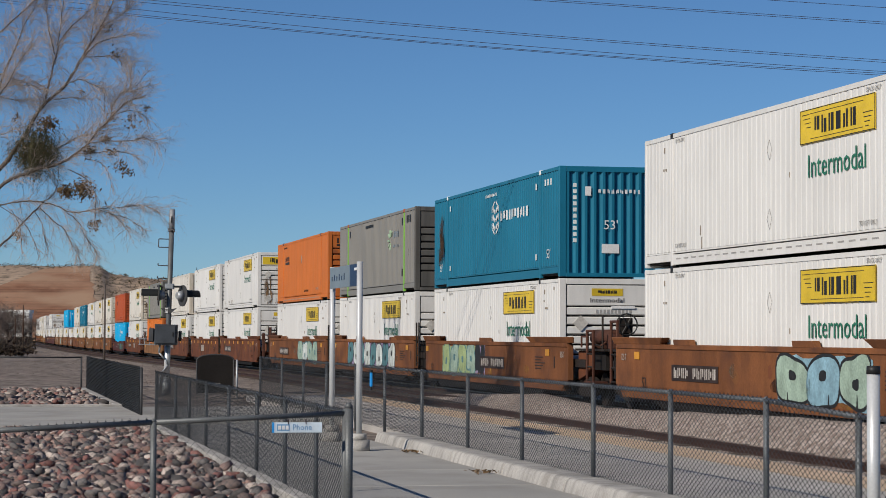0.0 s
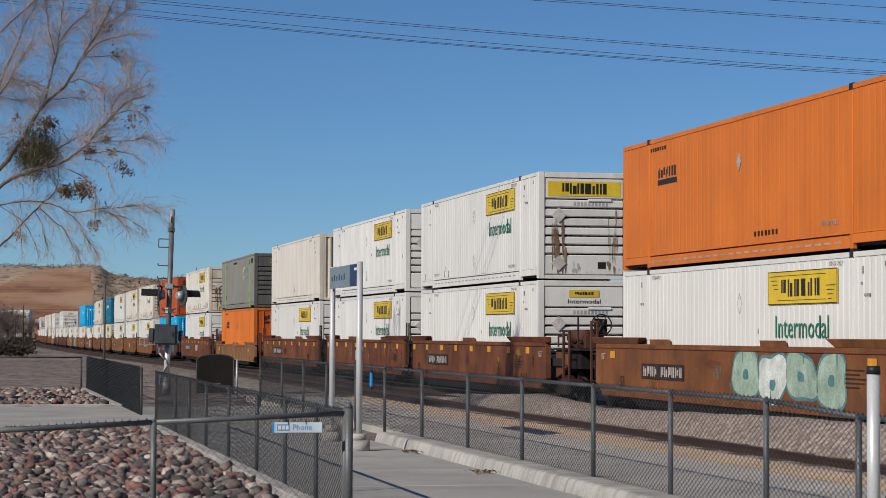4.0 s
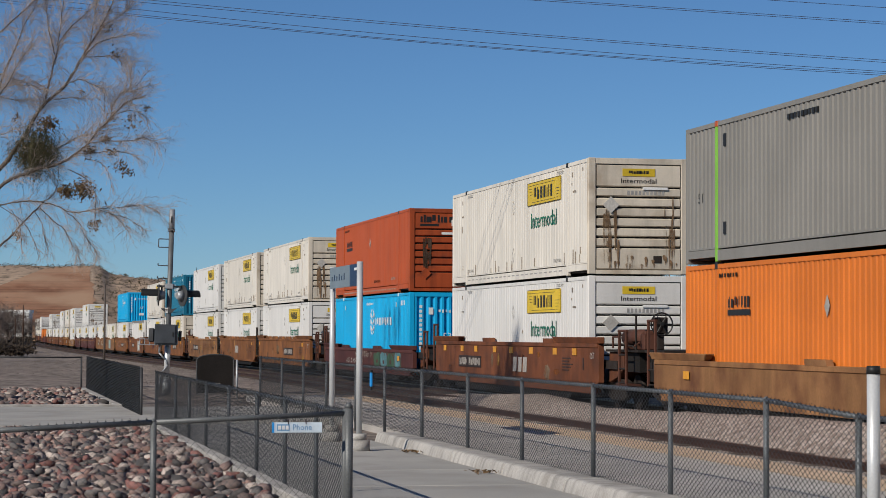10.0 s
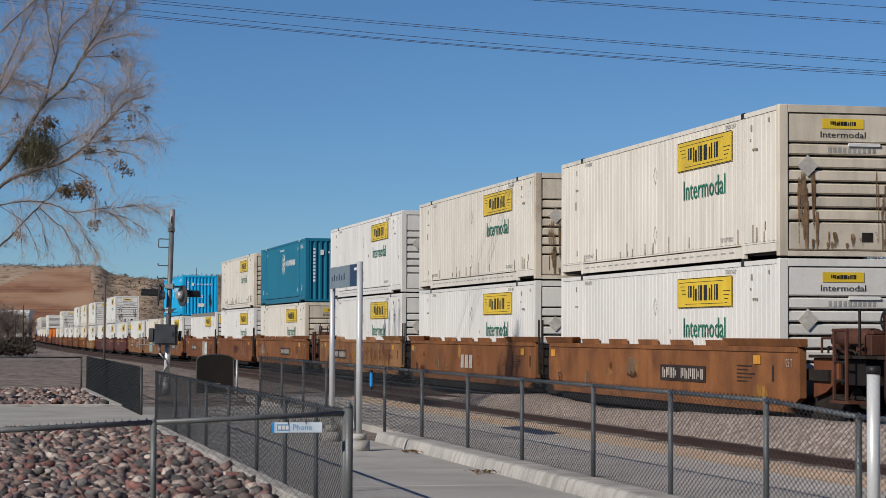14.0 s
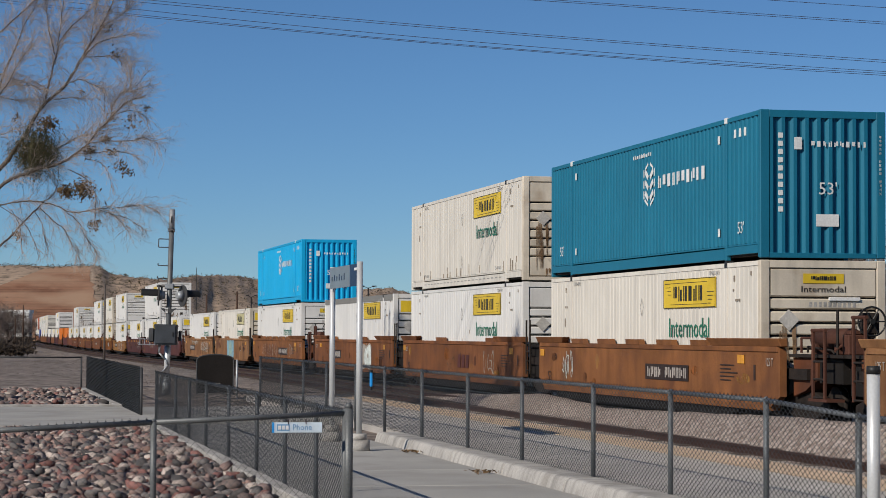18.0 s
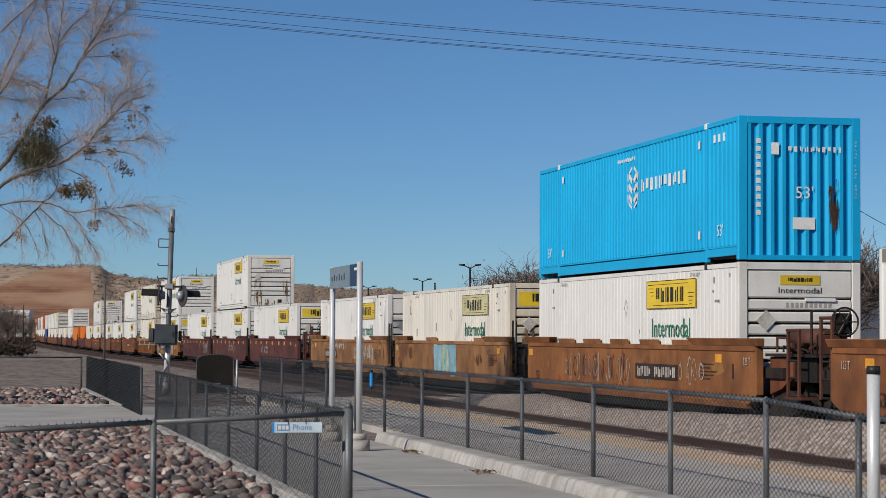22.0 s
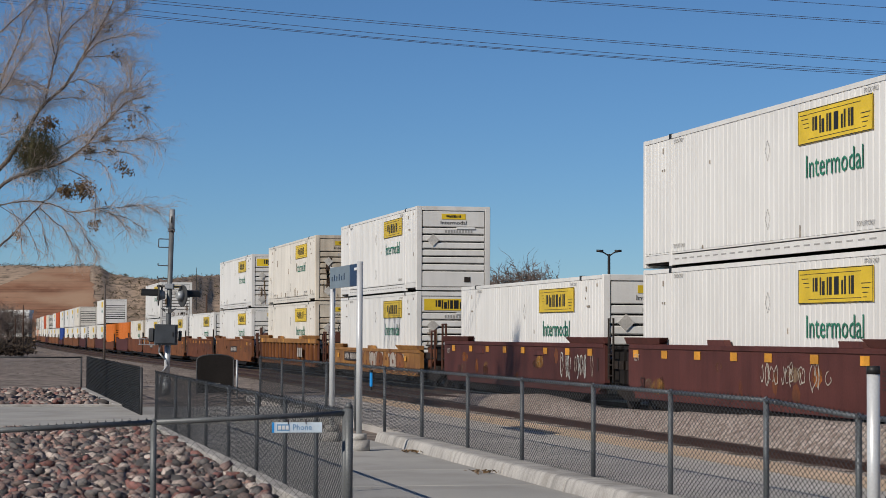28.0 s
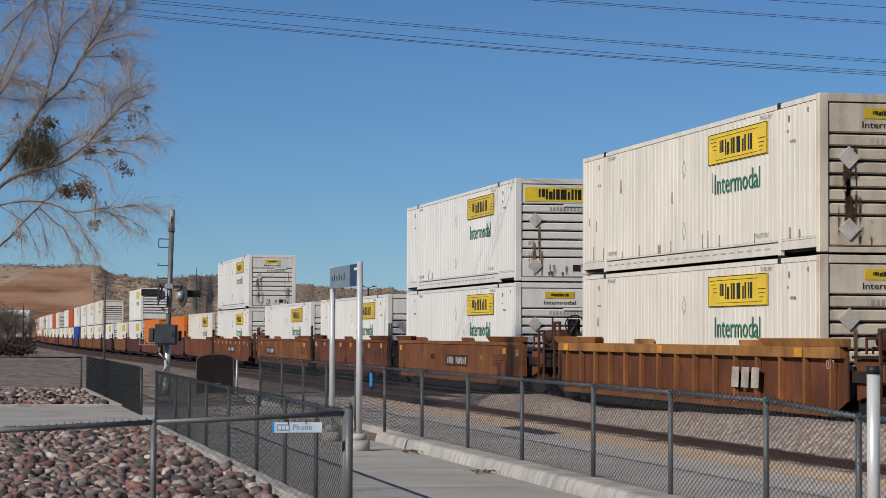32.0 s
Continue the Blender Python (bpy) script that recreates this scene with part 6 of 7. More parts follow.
slab("arrow_plate", M["decal"], mast, -0.10, -0.02, -0.10, -0.085, 2.35, 2.5)


# ---- stone beds ----
def pebble(seed, sub=1):
    rnd = random.Random(seed)
    bm = bmesh.new()
    bmesh.ops.create_icosphere(bm, subdivisions=sub + 1, radius=1.0)
    sx, sy, sz = rnd.uniform(1.0, 1.7), rnd.uniform(0.7, 1.05), rnd.uniform(0.40, 0.68)
    off = rnd.uniform(0, 50)
    for v in bm.verts:
        k = 1 + 0.46 * noise.noise(v.co * 1.2 + Vector((off, 0, 0))) + 0.20 * noise.noise(v.co * 2.6 + Vector((0, off, 0)))
        v.co = Vector((v.co.x * sx * k, v.co.y * sy * k, v.co.z * sz * k))
    for f in bm.faces:
        f.smooth = True
    return bm


KINDS = 12
stone_meshes = [mesh_of(pebble(100 + i), "stone", M["stone_one"]) for i in range(KINDS)]
base = []
for i in range(KINDS):
    bm = pebble(100 + i, 0)
    bm.verts.ensure_lookup_table()
    base.append((np.array([v.co[:] for v in bm.verts]), np.array([[v.index for v in f.verts] for f in bm.faces])))
    bm.free()


def stone_bed(name, x0, x1, y0, y1, single_x, seed, label, small, big):
    """Loose stones, scattered until they cover the bed; those in front are parts, the rest one mesh."""
    rnd = random.Random(seed)
    bed = tagged(new(name), label, "stones", kind="structure")
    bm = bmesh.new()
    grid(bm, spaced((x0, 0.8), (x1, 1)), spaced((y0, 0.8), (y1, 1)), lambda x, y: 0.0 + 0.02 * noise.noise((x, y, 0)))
    part("bed", bm, M["soil"], bed, "dirt between the stones, near-black for shade in the gaps")
    verts, faces, count, singles = [], [], 0, 0
    step = (small + big) * 0.70
    ny = int((y1 - y0) / step)
    nx = int((x1 - x0) / step)
    for layer in (0, 1):
        for i in range(nx):
            for j in range(ny):
                if layer and rnd.random() < 0.62:
                    continue
                r = rnd.uniform(small, big) * (1.0 if rnd.random() < 0.8 else 1.3)
                x = x0 + (i + rnd.uniform(0.05, 0.95)) * step
                y = y0 + (j + rnd.uniform(0.05, 0.95)) * step
                x, y = min(max(x, x0 + r), x1 - r), min(max(y, y0 + r), y1 - r)
                z = 0.01 + 0.25 * r + layer * 0.85 * r + rnd.uniform(-0.02, 0.02)
                e = Euler((rnd.uniform(-0.6, 0.6), rnd.uniform(-0.55, 0.55), rnd.uniform(0, 6.28)))
                k = rnd.randrange(KINDS)
                if x > single_x and singles < 300 and y > 0.2:
                    ob = new("stone", stone_meshes[k])
                    ob.parent = bed
                    ob.matrix_basis = Matrix.LocRotScale((x, y, z), e, (r, r, r))
                    singles += 1
                    continue
                v, f = base[k]
                verts.append(v @ (np.array(e.to_matrix()).T * r) + (x, y, z))
                faces.append(f + count)
                count += len(v)
    me = bpy.data.meshes.new("stones")
    me.from_pydata(np.concatenate(verts).tolist(), [], np.concatenate(faces).tolist())
    me.polygons.foreach_set("use_smooth", [True] * len(me.polygons))
    me.materials.append(M["stone"])
    tagged(part("stones", me, M["stone"], bed, "grey, tan and reddish river stones"), kind="stuff")


stone_bed("stone_bed", -40.3, -22.5, -0.4, 3.2, -25.4, 5, "bed of rounded grey and reddish river stones", 0.028, 0.078)
stone_bed("far_stone_bed", -67.8, -52.3, -0.6, 3.3, 0.0, 6, "far bed of rounded river stones beside the path", 0.036, 0.092)


# ---- bare tree with dry leaf clumps ----
SIDE = Vector((math.cos(YAW), math.sin(YAW), 0))
AHEAD = Vector((-math.sin(YAW), math.cos(YAW), 0))
ROOT = Vector((-55.4, -1.2, 0.0))


def from_view(p, r):
    """Ground place in the bearing p at distance r ahead."""
    side = (p - 784) / 4031.6 * r
    return AHEAD * r + SIDE * side


def tree_at(a, z, d=0.0):
    """Place a metres aside of the trunk, z high, d metres behind it."""
    return ROOT + SIDE * a + AHEAD * d + Vector((0, 0, z))


def limb_mesh(pts, r0, r1, n=7):
    bm = bmesh.new()
    k = len(pts) - 1
    tube(bm, pts, [r0 + (r1 - r0) * i / k for i in range(k + 1)], n)
    return bm


def smooth_line(pts, per=6, wob=0.05, seed=0):
    rnd = random.Random(seed)
    out = []
    for i in range(len(pts) - 1):
        p0, p1, p2, p3 = pts[max(i - 1, 0)], pts[i], pts[i + 1], pts[min(i + 2, len(pts) - 1)]
        for j in range(per):
            t = j / per
            q = 0.5 * ((2 * p1) + (p2 - p0) * t + (2 * p0 - 5 * p1 + 4 * p2 - p3) * t * t + (3 * p1 - p0 - 3 * p2 + p3) * t ** 3)
            out.append(q + Vector((rnd.uniform(-wob, wob), rnd.uniform(-wob, wob), rnd.uniform(-wob, wob)) if i + j else (0, 0, 0)))
    return out + [pts[-1]]


def quick_rods(segs):
    """Many thin three-sided rods as plain lists; segs: (p, q, r0, r1)."""
    verts, faces = [], []
    for p, q, r0, r1 in segs:
        a = (q - p)
        s = a.cross((0.3, 0.2, 1.0)).normalized()
        t = a.cross(s).normalized()
        b = len(verts)
        for c, r in ((p, r0), (q, r1)):
            verts += [tuple(c + s * r), tuple(c - s * r * 0.5 + t * r * 0.87), tuple(c - s * r * 0.5 - t * r * 0.87)]
        faces += [(b, b + 1, b + 4, b + 3), (b + 1, b + 2, b + 5, b + 4), (b + 2, b, b + 3, b + 5)]
    return verts, faces


def list_mesh(name, verts, faces, mat):
    me = bpy.data.meshes.new(name)
    me.from_pydata(verts, [], faces)
    me.materials.append(mat)
    return me


def twigs_along(line, rnd, segs, start, every, length, droop, spread=0.9, r0=0.009):
    for i in range(int(len(line) * start), len(line) - 1):
        for _ in range(every):
            t = rnd.random()
            p = line[i].lerp(line[i + 1], t)
            along = (line[i + 1] - line[i]).normalized()
            d = (along + Vector((rnd.uniform(-1, 1), rnd.uniform(-1, 1), rnd.uniform(-0.8, 0.9))) * spread).normalized()
            ln = length * rnd.uniform(0.4, 1.2)
            grow(p, d, ln, r0 * rnd.uniform(0.7, 1.1), 5, rnd, segs, droop, 2)


def grow(p, d, ln, r, k, rnd, segs, droop, deep):
    step = ln / k
    for i in range(k):
        d = (d + Vector((rnd.uniform(-0.36, 0.36), rnd.uniform(-0.36, 0.36), rnd.uniform(-0.32, 0.34) - droop))).normalized()
        q = p + d * step
        segs.append((p, q, r * (1 - i / (k + 1)), r * (1 - (i + 1) / (k + 1))))
        if deep and rnd.random() < 0.72:
            e = (d + Vector((rnd.uniform(-1, 1), rnd.uniform(-1, 1), rnd.uniform(-0.9, 0.7))) * 0.75).normalized()
            grow(q, e, ln * rnd.uniform(0.35, 0.62), r * 0.55, 4, rnd, segs, droop, deep - 1)
        p = q


def leaf_clump(centre, radius, n, size, rnd, hang=0.0):
    verts, faces = [], []
    for _ in range(n):
        o = Vector((rnd.gauss(0, 1), rnd.gauss(0, 1), rnd.gauss(0, 1) * 0.8)) * radius * 0.45
        o.z -= hang * rnd.random()
        u = Vector((rnd.gauss(0, 1), rnd.gauss(0, 1), rnd.gauss(0, 1))).normalized()
        w = u.cross((rnd.random(), rnd.random(), 1)).normalized()
        s = size * rnd.uniform(0.6, 1.4)
        c = centre + o
        b = len(verts)
        verts += [tuple(c - u * s), tuple(c + w * s * 0.45), tuple(c + u * s), tuple(c - w * s * 0.45 + Vector((0, 0, s * 0.2)))]
        faces += [(b, b + 1, b + 2), (b, b + 2, b + 3)]
    return verts, faces


tree = tagged(new("bare_tree"), "leafless winter tree with drooping twigs and dry leaf clumps", "tree")
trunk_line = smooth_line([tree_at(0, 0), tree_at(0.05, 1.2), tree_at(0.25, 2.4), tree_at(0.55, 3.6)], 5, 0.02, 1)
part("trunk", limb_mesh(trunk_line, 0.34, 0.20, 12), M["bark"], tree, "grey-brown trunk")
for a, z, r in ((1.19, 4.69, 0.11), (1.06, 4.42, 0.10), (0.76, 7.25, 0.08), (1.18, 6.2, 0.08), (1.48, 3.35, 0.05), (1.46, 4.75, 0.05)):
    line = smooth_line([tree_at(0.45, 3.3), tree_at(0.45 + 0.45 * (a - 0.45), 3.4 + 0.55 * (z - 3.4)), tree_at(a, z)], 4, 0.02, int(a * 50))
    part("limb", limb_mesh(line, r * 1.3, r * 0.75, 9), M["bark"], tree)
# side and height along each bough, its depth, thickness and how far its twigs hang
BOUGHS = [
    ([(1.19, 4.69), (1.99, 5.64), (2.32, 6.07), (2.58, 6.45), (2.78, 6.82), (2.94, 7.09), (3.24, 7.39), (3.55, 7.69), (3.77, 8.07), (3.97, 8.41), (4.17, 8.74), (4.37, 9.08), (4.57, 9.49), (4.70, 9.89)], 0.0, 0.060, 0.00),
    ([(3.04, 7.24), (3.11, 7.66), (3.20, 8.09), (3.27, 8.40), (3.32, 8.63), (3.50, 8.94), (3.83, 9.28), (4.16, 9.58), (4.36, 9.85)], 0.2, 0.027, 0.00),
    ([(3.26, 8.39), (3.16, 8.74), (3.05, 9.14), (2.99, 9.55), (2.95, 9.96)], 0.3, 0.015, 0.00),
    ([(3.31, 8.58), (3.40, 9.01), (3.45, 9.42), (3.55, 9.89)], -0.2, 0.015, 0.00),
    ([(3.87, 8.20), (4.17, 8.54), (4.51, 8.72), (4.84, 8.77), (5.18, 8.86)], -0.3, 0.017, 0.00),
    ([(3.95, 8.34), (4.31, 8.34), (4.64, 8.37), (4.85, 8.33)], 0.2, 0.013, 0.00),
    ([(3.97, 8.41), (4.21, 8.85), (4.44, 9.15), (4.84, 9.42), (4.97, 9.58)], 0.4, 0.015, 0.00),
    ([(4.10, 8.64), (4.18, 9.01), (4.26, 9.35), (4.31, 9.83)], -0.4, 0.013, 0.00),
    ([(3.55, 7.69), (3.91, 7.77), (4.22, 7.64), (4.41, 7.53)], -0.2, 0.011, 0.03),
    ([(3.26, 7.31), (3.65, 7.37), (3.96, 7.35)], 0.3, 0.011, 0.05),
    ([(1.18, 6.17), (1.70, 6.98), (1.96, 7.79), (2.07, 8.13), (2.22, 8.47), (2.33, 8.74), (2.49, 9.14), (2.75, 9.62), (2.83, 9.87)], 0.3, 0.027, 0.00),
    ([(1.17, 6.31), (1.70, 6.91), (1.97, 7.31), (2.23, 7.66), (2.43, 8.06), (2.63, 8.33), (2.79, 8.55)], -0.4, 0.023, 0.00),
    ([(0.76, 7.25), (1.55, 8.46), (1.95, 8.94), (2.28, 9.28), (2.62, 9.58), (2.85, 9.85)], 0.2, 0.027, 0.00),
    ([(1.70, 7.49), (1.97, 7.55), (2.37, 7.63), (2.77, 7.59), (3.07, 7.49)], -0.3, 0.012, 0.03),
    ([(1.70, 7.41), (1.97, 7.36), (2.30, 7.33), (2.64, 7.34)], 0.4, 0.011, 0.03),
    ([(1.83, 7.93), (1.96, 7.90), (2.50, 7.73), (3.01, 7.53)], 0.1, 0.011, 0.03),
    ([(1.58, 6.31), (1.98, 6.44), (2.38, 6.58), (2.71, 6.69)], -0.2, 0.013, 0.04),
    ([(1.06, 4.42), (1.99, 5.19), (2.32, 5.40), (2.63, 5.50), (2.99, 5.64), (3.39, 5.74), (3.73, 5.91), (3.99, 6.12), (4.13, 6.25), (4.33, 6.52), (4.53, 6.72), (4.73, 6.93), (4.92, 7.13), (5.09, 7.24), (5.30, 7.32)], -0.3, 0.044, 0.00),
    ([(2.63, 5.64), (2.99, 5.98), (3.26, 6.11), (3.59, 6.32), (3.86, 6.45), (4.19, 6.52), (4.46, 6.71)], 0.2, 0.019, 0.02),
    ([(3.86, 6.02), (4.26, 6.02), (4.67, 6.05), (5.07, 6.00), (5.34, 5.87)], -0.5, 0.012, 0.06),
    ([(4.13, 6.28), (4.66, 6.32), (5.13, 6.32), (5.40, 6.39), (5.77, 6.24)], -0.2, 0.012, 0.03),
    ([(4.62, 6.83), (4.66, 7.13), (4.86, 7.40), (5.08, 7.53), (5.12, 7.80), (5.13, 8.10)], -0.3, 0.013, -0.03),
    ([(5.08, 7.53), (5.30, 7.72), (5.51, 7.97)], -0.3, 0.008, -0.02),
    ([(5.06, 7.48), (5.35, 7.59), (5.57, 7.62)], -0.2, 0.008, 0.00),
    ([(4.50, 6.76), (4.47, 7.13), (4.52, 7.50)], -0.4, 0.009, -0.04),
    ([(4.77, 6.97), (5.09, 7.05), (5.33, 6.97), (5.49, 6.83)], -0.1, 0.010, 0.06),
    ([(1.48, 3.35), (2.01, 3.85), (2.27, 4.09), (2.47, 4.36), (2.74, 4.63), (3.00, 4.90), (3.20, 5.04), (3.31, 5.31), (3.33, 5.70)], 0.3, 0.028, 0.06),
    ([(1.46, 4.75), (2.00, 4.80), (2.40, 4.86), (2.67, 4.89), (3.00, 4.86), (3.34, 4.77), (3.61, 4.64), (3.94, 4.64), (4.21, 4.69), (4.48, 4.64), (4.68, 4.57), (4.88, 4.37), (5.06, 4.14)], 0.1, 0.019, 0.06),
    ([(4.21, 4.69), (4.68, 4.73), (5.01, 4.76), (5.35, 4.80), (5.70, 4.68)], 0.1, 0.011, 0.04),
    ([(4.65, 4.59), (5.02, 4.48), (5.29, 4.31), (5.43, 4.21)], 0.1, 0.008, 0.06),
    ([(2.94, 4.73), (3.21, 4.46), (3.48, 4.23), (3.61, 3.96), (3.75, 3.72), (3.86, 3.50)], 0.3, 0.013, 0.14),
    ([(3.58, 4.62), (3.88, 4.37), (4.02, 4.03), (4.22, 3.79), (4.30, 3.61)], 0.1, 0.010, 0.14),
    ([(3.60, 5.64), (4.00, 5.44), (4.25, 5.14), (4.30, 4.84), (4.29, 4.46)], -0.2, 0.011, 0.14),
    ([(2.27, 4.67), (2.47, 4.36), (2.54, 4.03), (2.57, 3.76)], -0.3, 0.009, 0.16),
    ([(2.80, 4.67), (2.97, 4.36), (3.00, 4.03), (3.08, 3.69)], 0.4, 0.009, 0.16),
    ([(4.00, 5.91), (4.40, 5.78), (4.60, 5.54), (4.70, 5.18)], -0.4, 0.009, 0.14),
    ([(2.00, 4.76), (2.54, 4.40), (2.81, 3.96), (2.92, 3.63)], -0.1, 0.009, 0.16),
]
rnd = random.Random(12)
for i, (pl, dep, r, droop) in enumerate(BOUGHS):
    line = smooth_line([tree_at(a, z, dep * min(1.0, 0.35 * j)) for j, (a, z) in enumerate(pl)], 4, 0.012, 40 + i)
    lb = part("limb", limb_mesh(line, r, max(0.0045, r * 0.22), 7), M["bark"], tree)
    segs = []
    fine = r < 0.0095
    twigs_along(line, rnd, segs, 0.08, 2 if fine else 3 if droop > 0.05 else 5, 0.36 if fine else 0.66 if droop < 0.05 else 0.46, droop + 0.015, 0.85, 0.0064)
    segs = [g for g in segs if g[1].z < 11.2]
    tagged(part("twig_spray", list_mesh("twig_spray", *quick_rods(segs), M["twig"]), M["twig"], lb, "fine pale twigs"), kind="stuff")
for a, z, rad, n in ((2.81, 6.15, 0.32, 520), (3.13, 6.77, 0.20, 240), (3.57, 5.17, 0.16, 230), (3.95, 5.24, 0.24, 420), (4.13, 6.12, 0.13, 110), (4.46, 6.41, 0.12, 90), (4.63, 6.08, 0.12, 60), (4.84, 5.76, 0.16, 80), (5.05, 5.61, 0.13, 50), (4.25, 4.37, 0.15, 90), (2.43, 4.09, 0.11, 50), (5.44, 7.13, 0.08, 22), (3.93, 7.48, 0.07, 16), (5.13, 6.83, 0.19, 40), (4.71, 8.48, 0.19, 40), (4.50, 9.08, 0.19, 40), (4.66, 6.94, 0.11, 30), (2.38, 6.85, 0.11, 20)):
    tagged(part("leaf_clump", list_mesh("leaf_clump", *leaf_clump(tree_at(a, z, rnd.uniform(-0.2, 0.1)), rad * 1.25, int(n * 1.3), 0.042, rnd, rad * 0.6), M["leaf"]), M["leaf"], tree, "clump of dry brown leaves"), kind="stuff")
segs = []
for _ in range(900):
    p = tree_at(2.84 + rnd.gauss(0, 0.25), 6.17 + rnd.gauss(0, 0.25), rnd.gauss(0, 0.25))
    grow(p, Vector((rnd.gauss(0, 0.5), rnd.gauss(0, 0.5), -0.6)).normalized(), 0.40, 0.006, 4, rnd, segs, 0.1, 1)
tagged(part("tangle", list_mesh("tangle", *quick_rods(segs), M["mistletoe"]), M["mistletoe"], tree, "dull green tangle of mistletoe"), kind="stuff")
# second tree, unseen beside the view, added to throw twig shade on the train
shade_tree = tagged(new("bare_tree"), "unseen tall leafless tree added for its twig shade", "tree")
foot = Vector((-71.6, -3.4, 0.0))
part("trunk", limb_mesh(smooth_line([foot, foot + Vector((0.1, 0.2, 4)), foot + Vector((0, 0.9, 8))], 5, 0.03, 91), 0.28, 0.13, 10), M["bark"], shade_tree)
for k, x in enumerate((-72.9, -72.0, -71.1, -70.2)):
    top = Vector((x, 0.05 * k, 13.4))
    line = smooth_line([foot + Vector((0, 0.9, 7.8)), Vector(((x + foot.x) / 2, -1.6, 11.2)), top], 5, 0.03, 92 + k)
    lb = part("limb", limb_mesh(line, 0.06, 0.018, 7), M["bark"], shade_tree)
    segs = []
    for _ in range(7):
        e = top + Vector((rnd.gauss(0, 0.09), rnd.gauss(0, 0.09), rnd.uniform(-0.5, 0.2)))
        segs.append((e, e + Vector((rnd.gauss(0.0, 0.07), rnd.gauss(0, 0.07), -rnd.uniform(0.8, 1.6))), 0.024, 0.010))
    tagged(part("twig_spray", list_mesh("twig_spray", *quick_rods(segs), M["twig"]), M["twig"], lb, "long hanging twigs"), kind="stuff")


# ---- overhead wires ----
def cable(p, q, sag, r, n=24):
    p, q = Vector(p), Vector(q)
    bm = bmesh.new()
    pts = [p.lerp(q, i / n) - Vector((0, 0, 4 * sag * (i / n) * (1 - i / n))) for i in range(n + 1)]
    tube(bm, pts, [r] * len(pts), 5)
    return bm


lines = tagged(new("overhead_cables"), "black overhead utility cables against the sky", "cables")
def strand(a, b, c):
    """Height curve through three bearings and their rise above the eye line."""
    def f(p):
        out = 0.0
        for i, (pi, hi) in enumerate((a, b, c)):
            w = hi
            for j, (pj, _) in enumerate((a, b, c)):
                if j != i:
                    w *= (p - pj) / (pi - pj)
            out += w
        return out
    return f


for a, b, c in (((396, 579.7), (798, 545.4), (1570, 490.0)), ((397, 575.0), (799, 541.8), (1570, 485.9)), ((397, 559.4), (799, 523.2), (1570, 469.8)), ((296, 560.5), (799, 516.1), (1570, 466.3)), ((296, 557.5), (799, 514.1), (1570, 462.8)), ((999, 594.1), (1200, 581.3), (1570, 558.0)), ((999, 591.1), (1200, 578.2), (1570, 554.5)), ((1371, 596.1), (1472, 589.9), (1570, 583.8))):
    g = strand(a, b, c)
    ps = [-500 + 90 * i for i in range(30)]
    bm = bmesh.new()
    tube(bm, [from_view(p, 60.0) + Vector((0, 0, 1.76 + g(p) * 60.0 / 4031.6)) for p in ps], [0.0065] * 30, 5)
    part("cable", bm, M["wire"], lines)


# ---- beyond the train: ridge, scrub, bare trees, lamps, poles ----
CREST = [(-900, 70), (-300, 105), (-60, 128), (0, 133), (40, 134), (85, 132), (125, 132), (165, 134), (180, 130), (195, 120), (215, 116), (240, 113), (290, 109), (350, 115), (400, 114), (430, 112), (470, 103), (520, 99), (560, 95), (640, 89), (690, 92), (722, 84), (745, 66), (790, 46), (900, 30), (1200, 22), (2000, 16)]
CUT_TOP = [(-400, 20), (-60, 74), (0, 94), (40, 109), (80, 125), (110, 129), (150, 131), (170, 130)]


def along(line, p):
    for (a, ha), (b, hb) in zip(line, line[1:]):
        if p <= b:
            return ha + (hb - ha) * max(0.0, (p - a) / (b - a))
    return line[-1][1]


def crest(p):
    return along(CREST, p)


def ridge_span(p):
    near = 1 - min(1.0, max(0.0, (p - 260) / 240))
    return 360.0 - 250.0 * near * near * (3 - 2 * near)


def ridge_height(p, r):
    span = ridge_span(p)
    t = min(1.0, max(0.0, (r - 640.0) / span))
    wild = min(1.0, max(0.0, (p - 165) / 40))
    h = crest(p + 3 * wild * noise.noise((p * 0.05, 7.7, 0))) / 4031.6 * (640.0 + span)
    fold = 2.6 * noise.noise((p * 0.022, r * 0.004, 3.3)) + 1.7 * noise.noise((p * 0.07, r * 0.010, 1.1)) + 0.8 * noise.noise((p * 0.17, r * 0.03, 8.1))
    soft = t * (1 - t) * 3.2
    z = h * t ** 0.85 + 0.45 * fold * soft * min(1.0, max(0.0, (p - 180) / 80)) + 0.7 * wild * noise.noise((p * 0.11, 0, 9)) * t
    z -= max(0.0, r - 640.0 - span) * 0.06
    return z - 0.6


M["ridge"] = material("dry_hillside", (0.318, 0.237, 0.172), 0.95, 0, (0.25, 0.22), (0.02, 0.2), (0.3, 0.6), rust=((0.129, 0.101, 0.073), 0.35, 0.52, 0.66))
M["cut"] = material("cut_earth_slope", (0.267, 0.129, 0.076), 0.95, 0, (0.5, 0.12), (0.03, 0.2), (0.4, 0.5), streak=0.45, lay=(0.010, 0.010, 2.4), rust=((0.361, 0.232, 0.15), 0.03, 0.42, 0.62))
bm = bmesh.new()
ps = spaced((-900, 60), (-60, 5), (760, 30), (1700, 1))
rs = spaced((640, 9), (1010, 40), (1300, 1))
rows = [[bm.verts.new((*from_view(p, r)[:2], ridge_height(p, r))) for r in rs] for p in ps]
for a, b in zip(rows, rows[1:]):
    for i in range(len(rs) - 1):
        bm.faces.new((a[i], b[i], b[i + 1], a[i + 1])).smooth = True
structure("hillside", bm, M["ridge"], "dry brown desert ridge dotted with scrub", "hill")

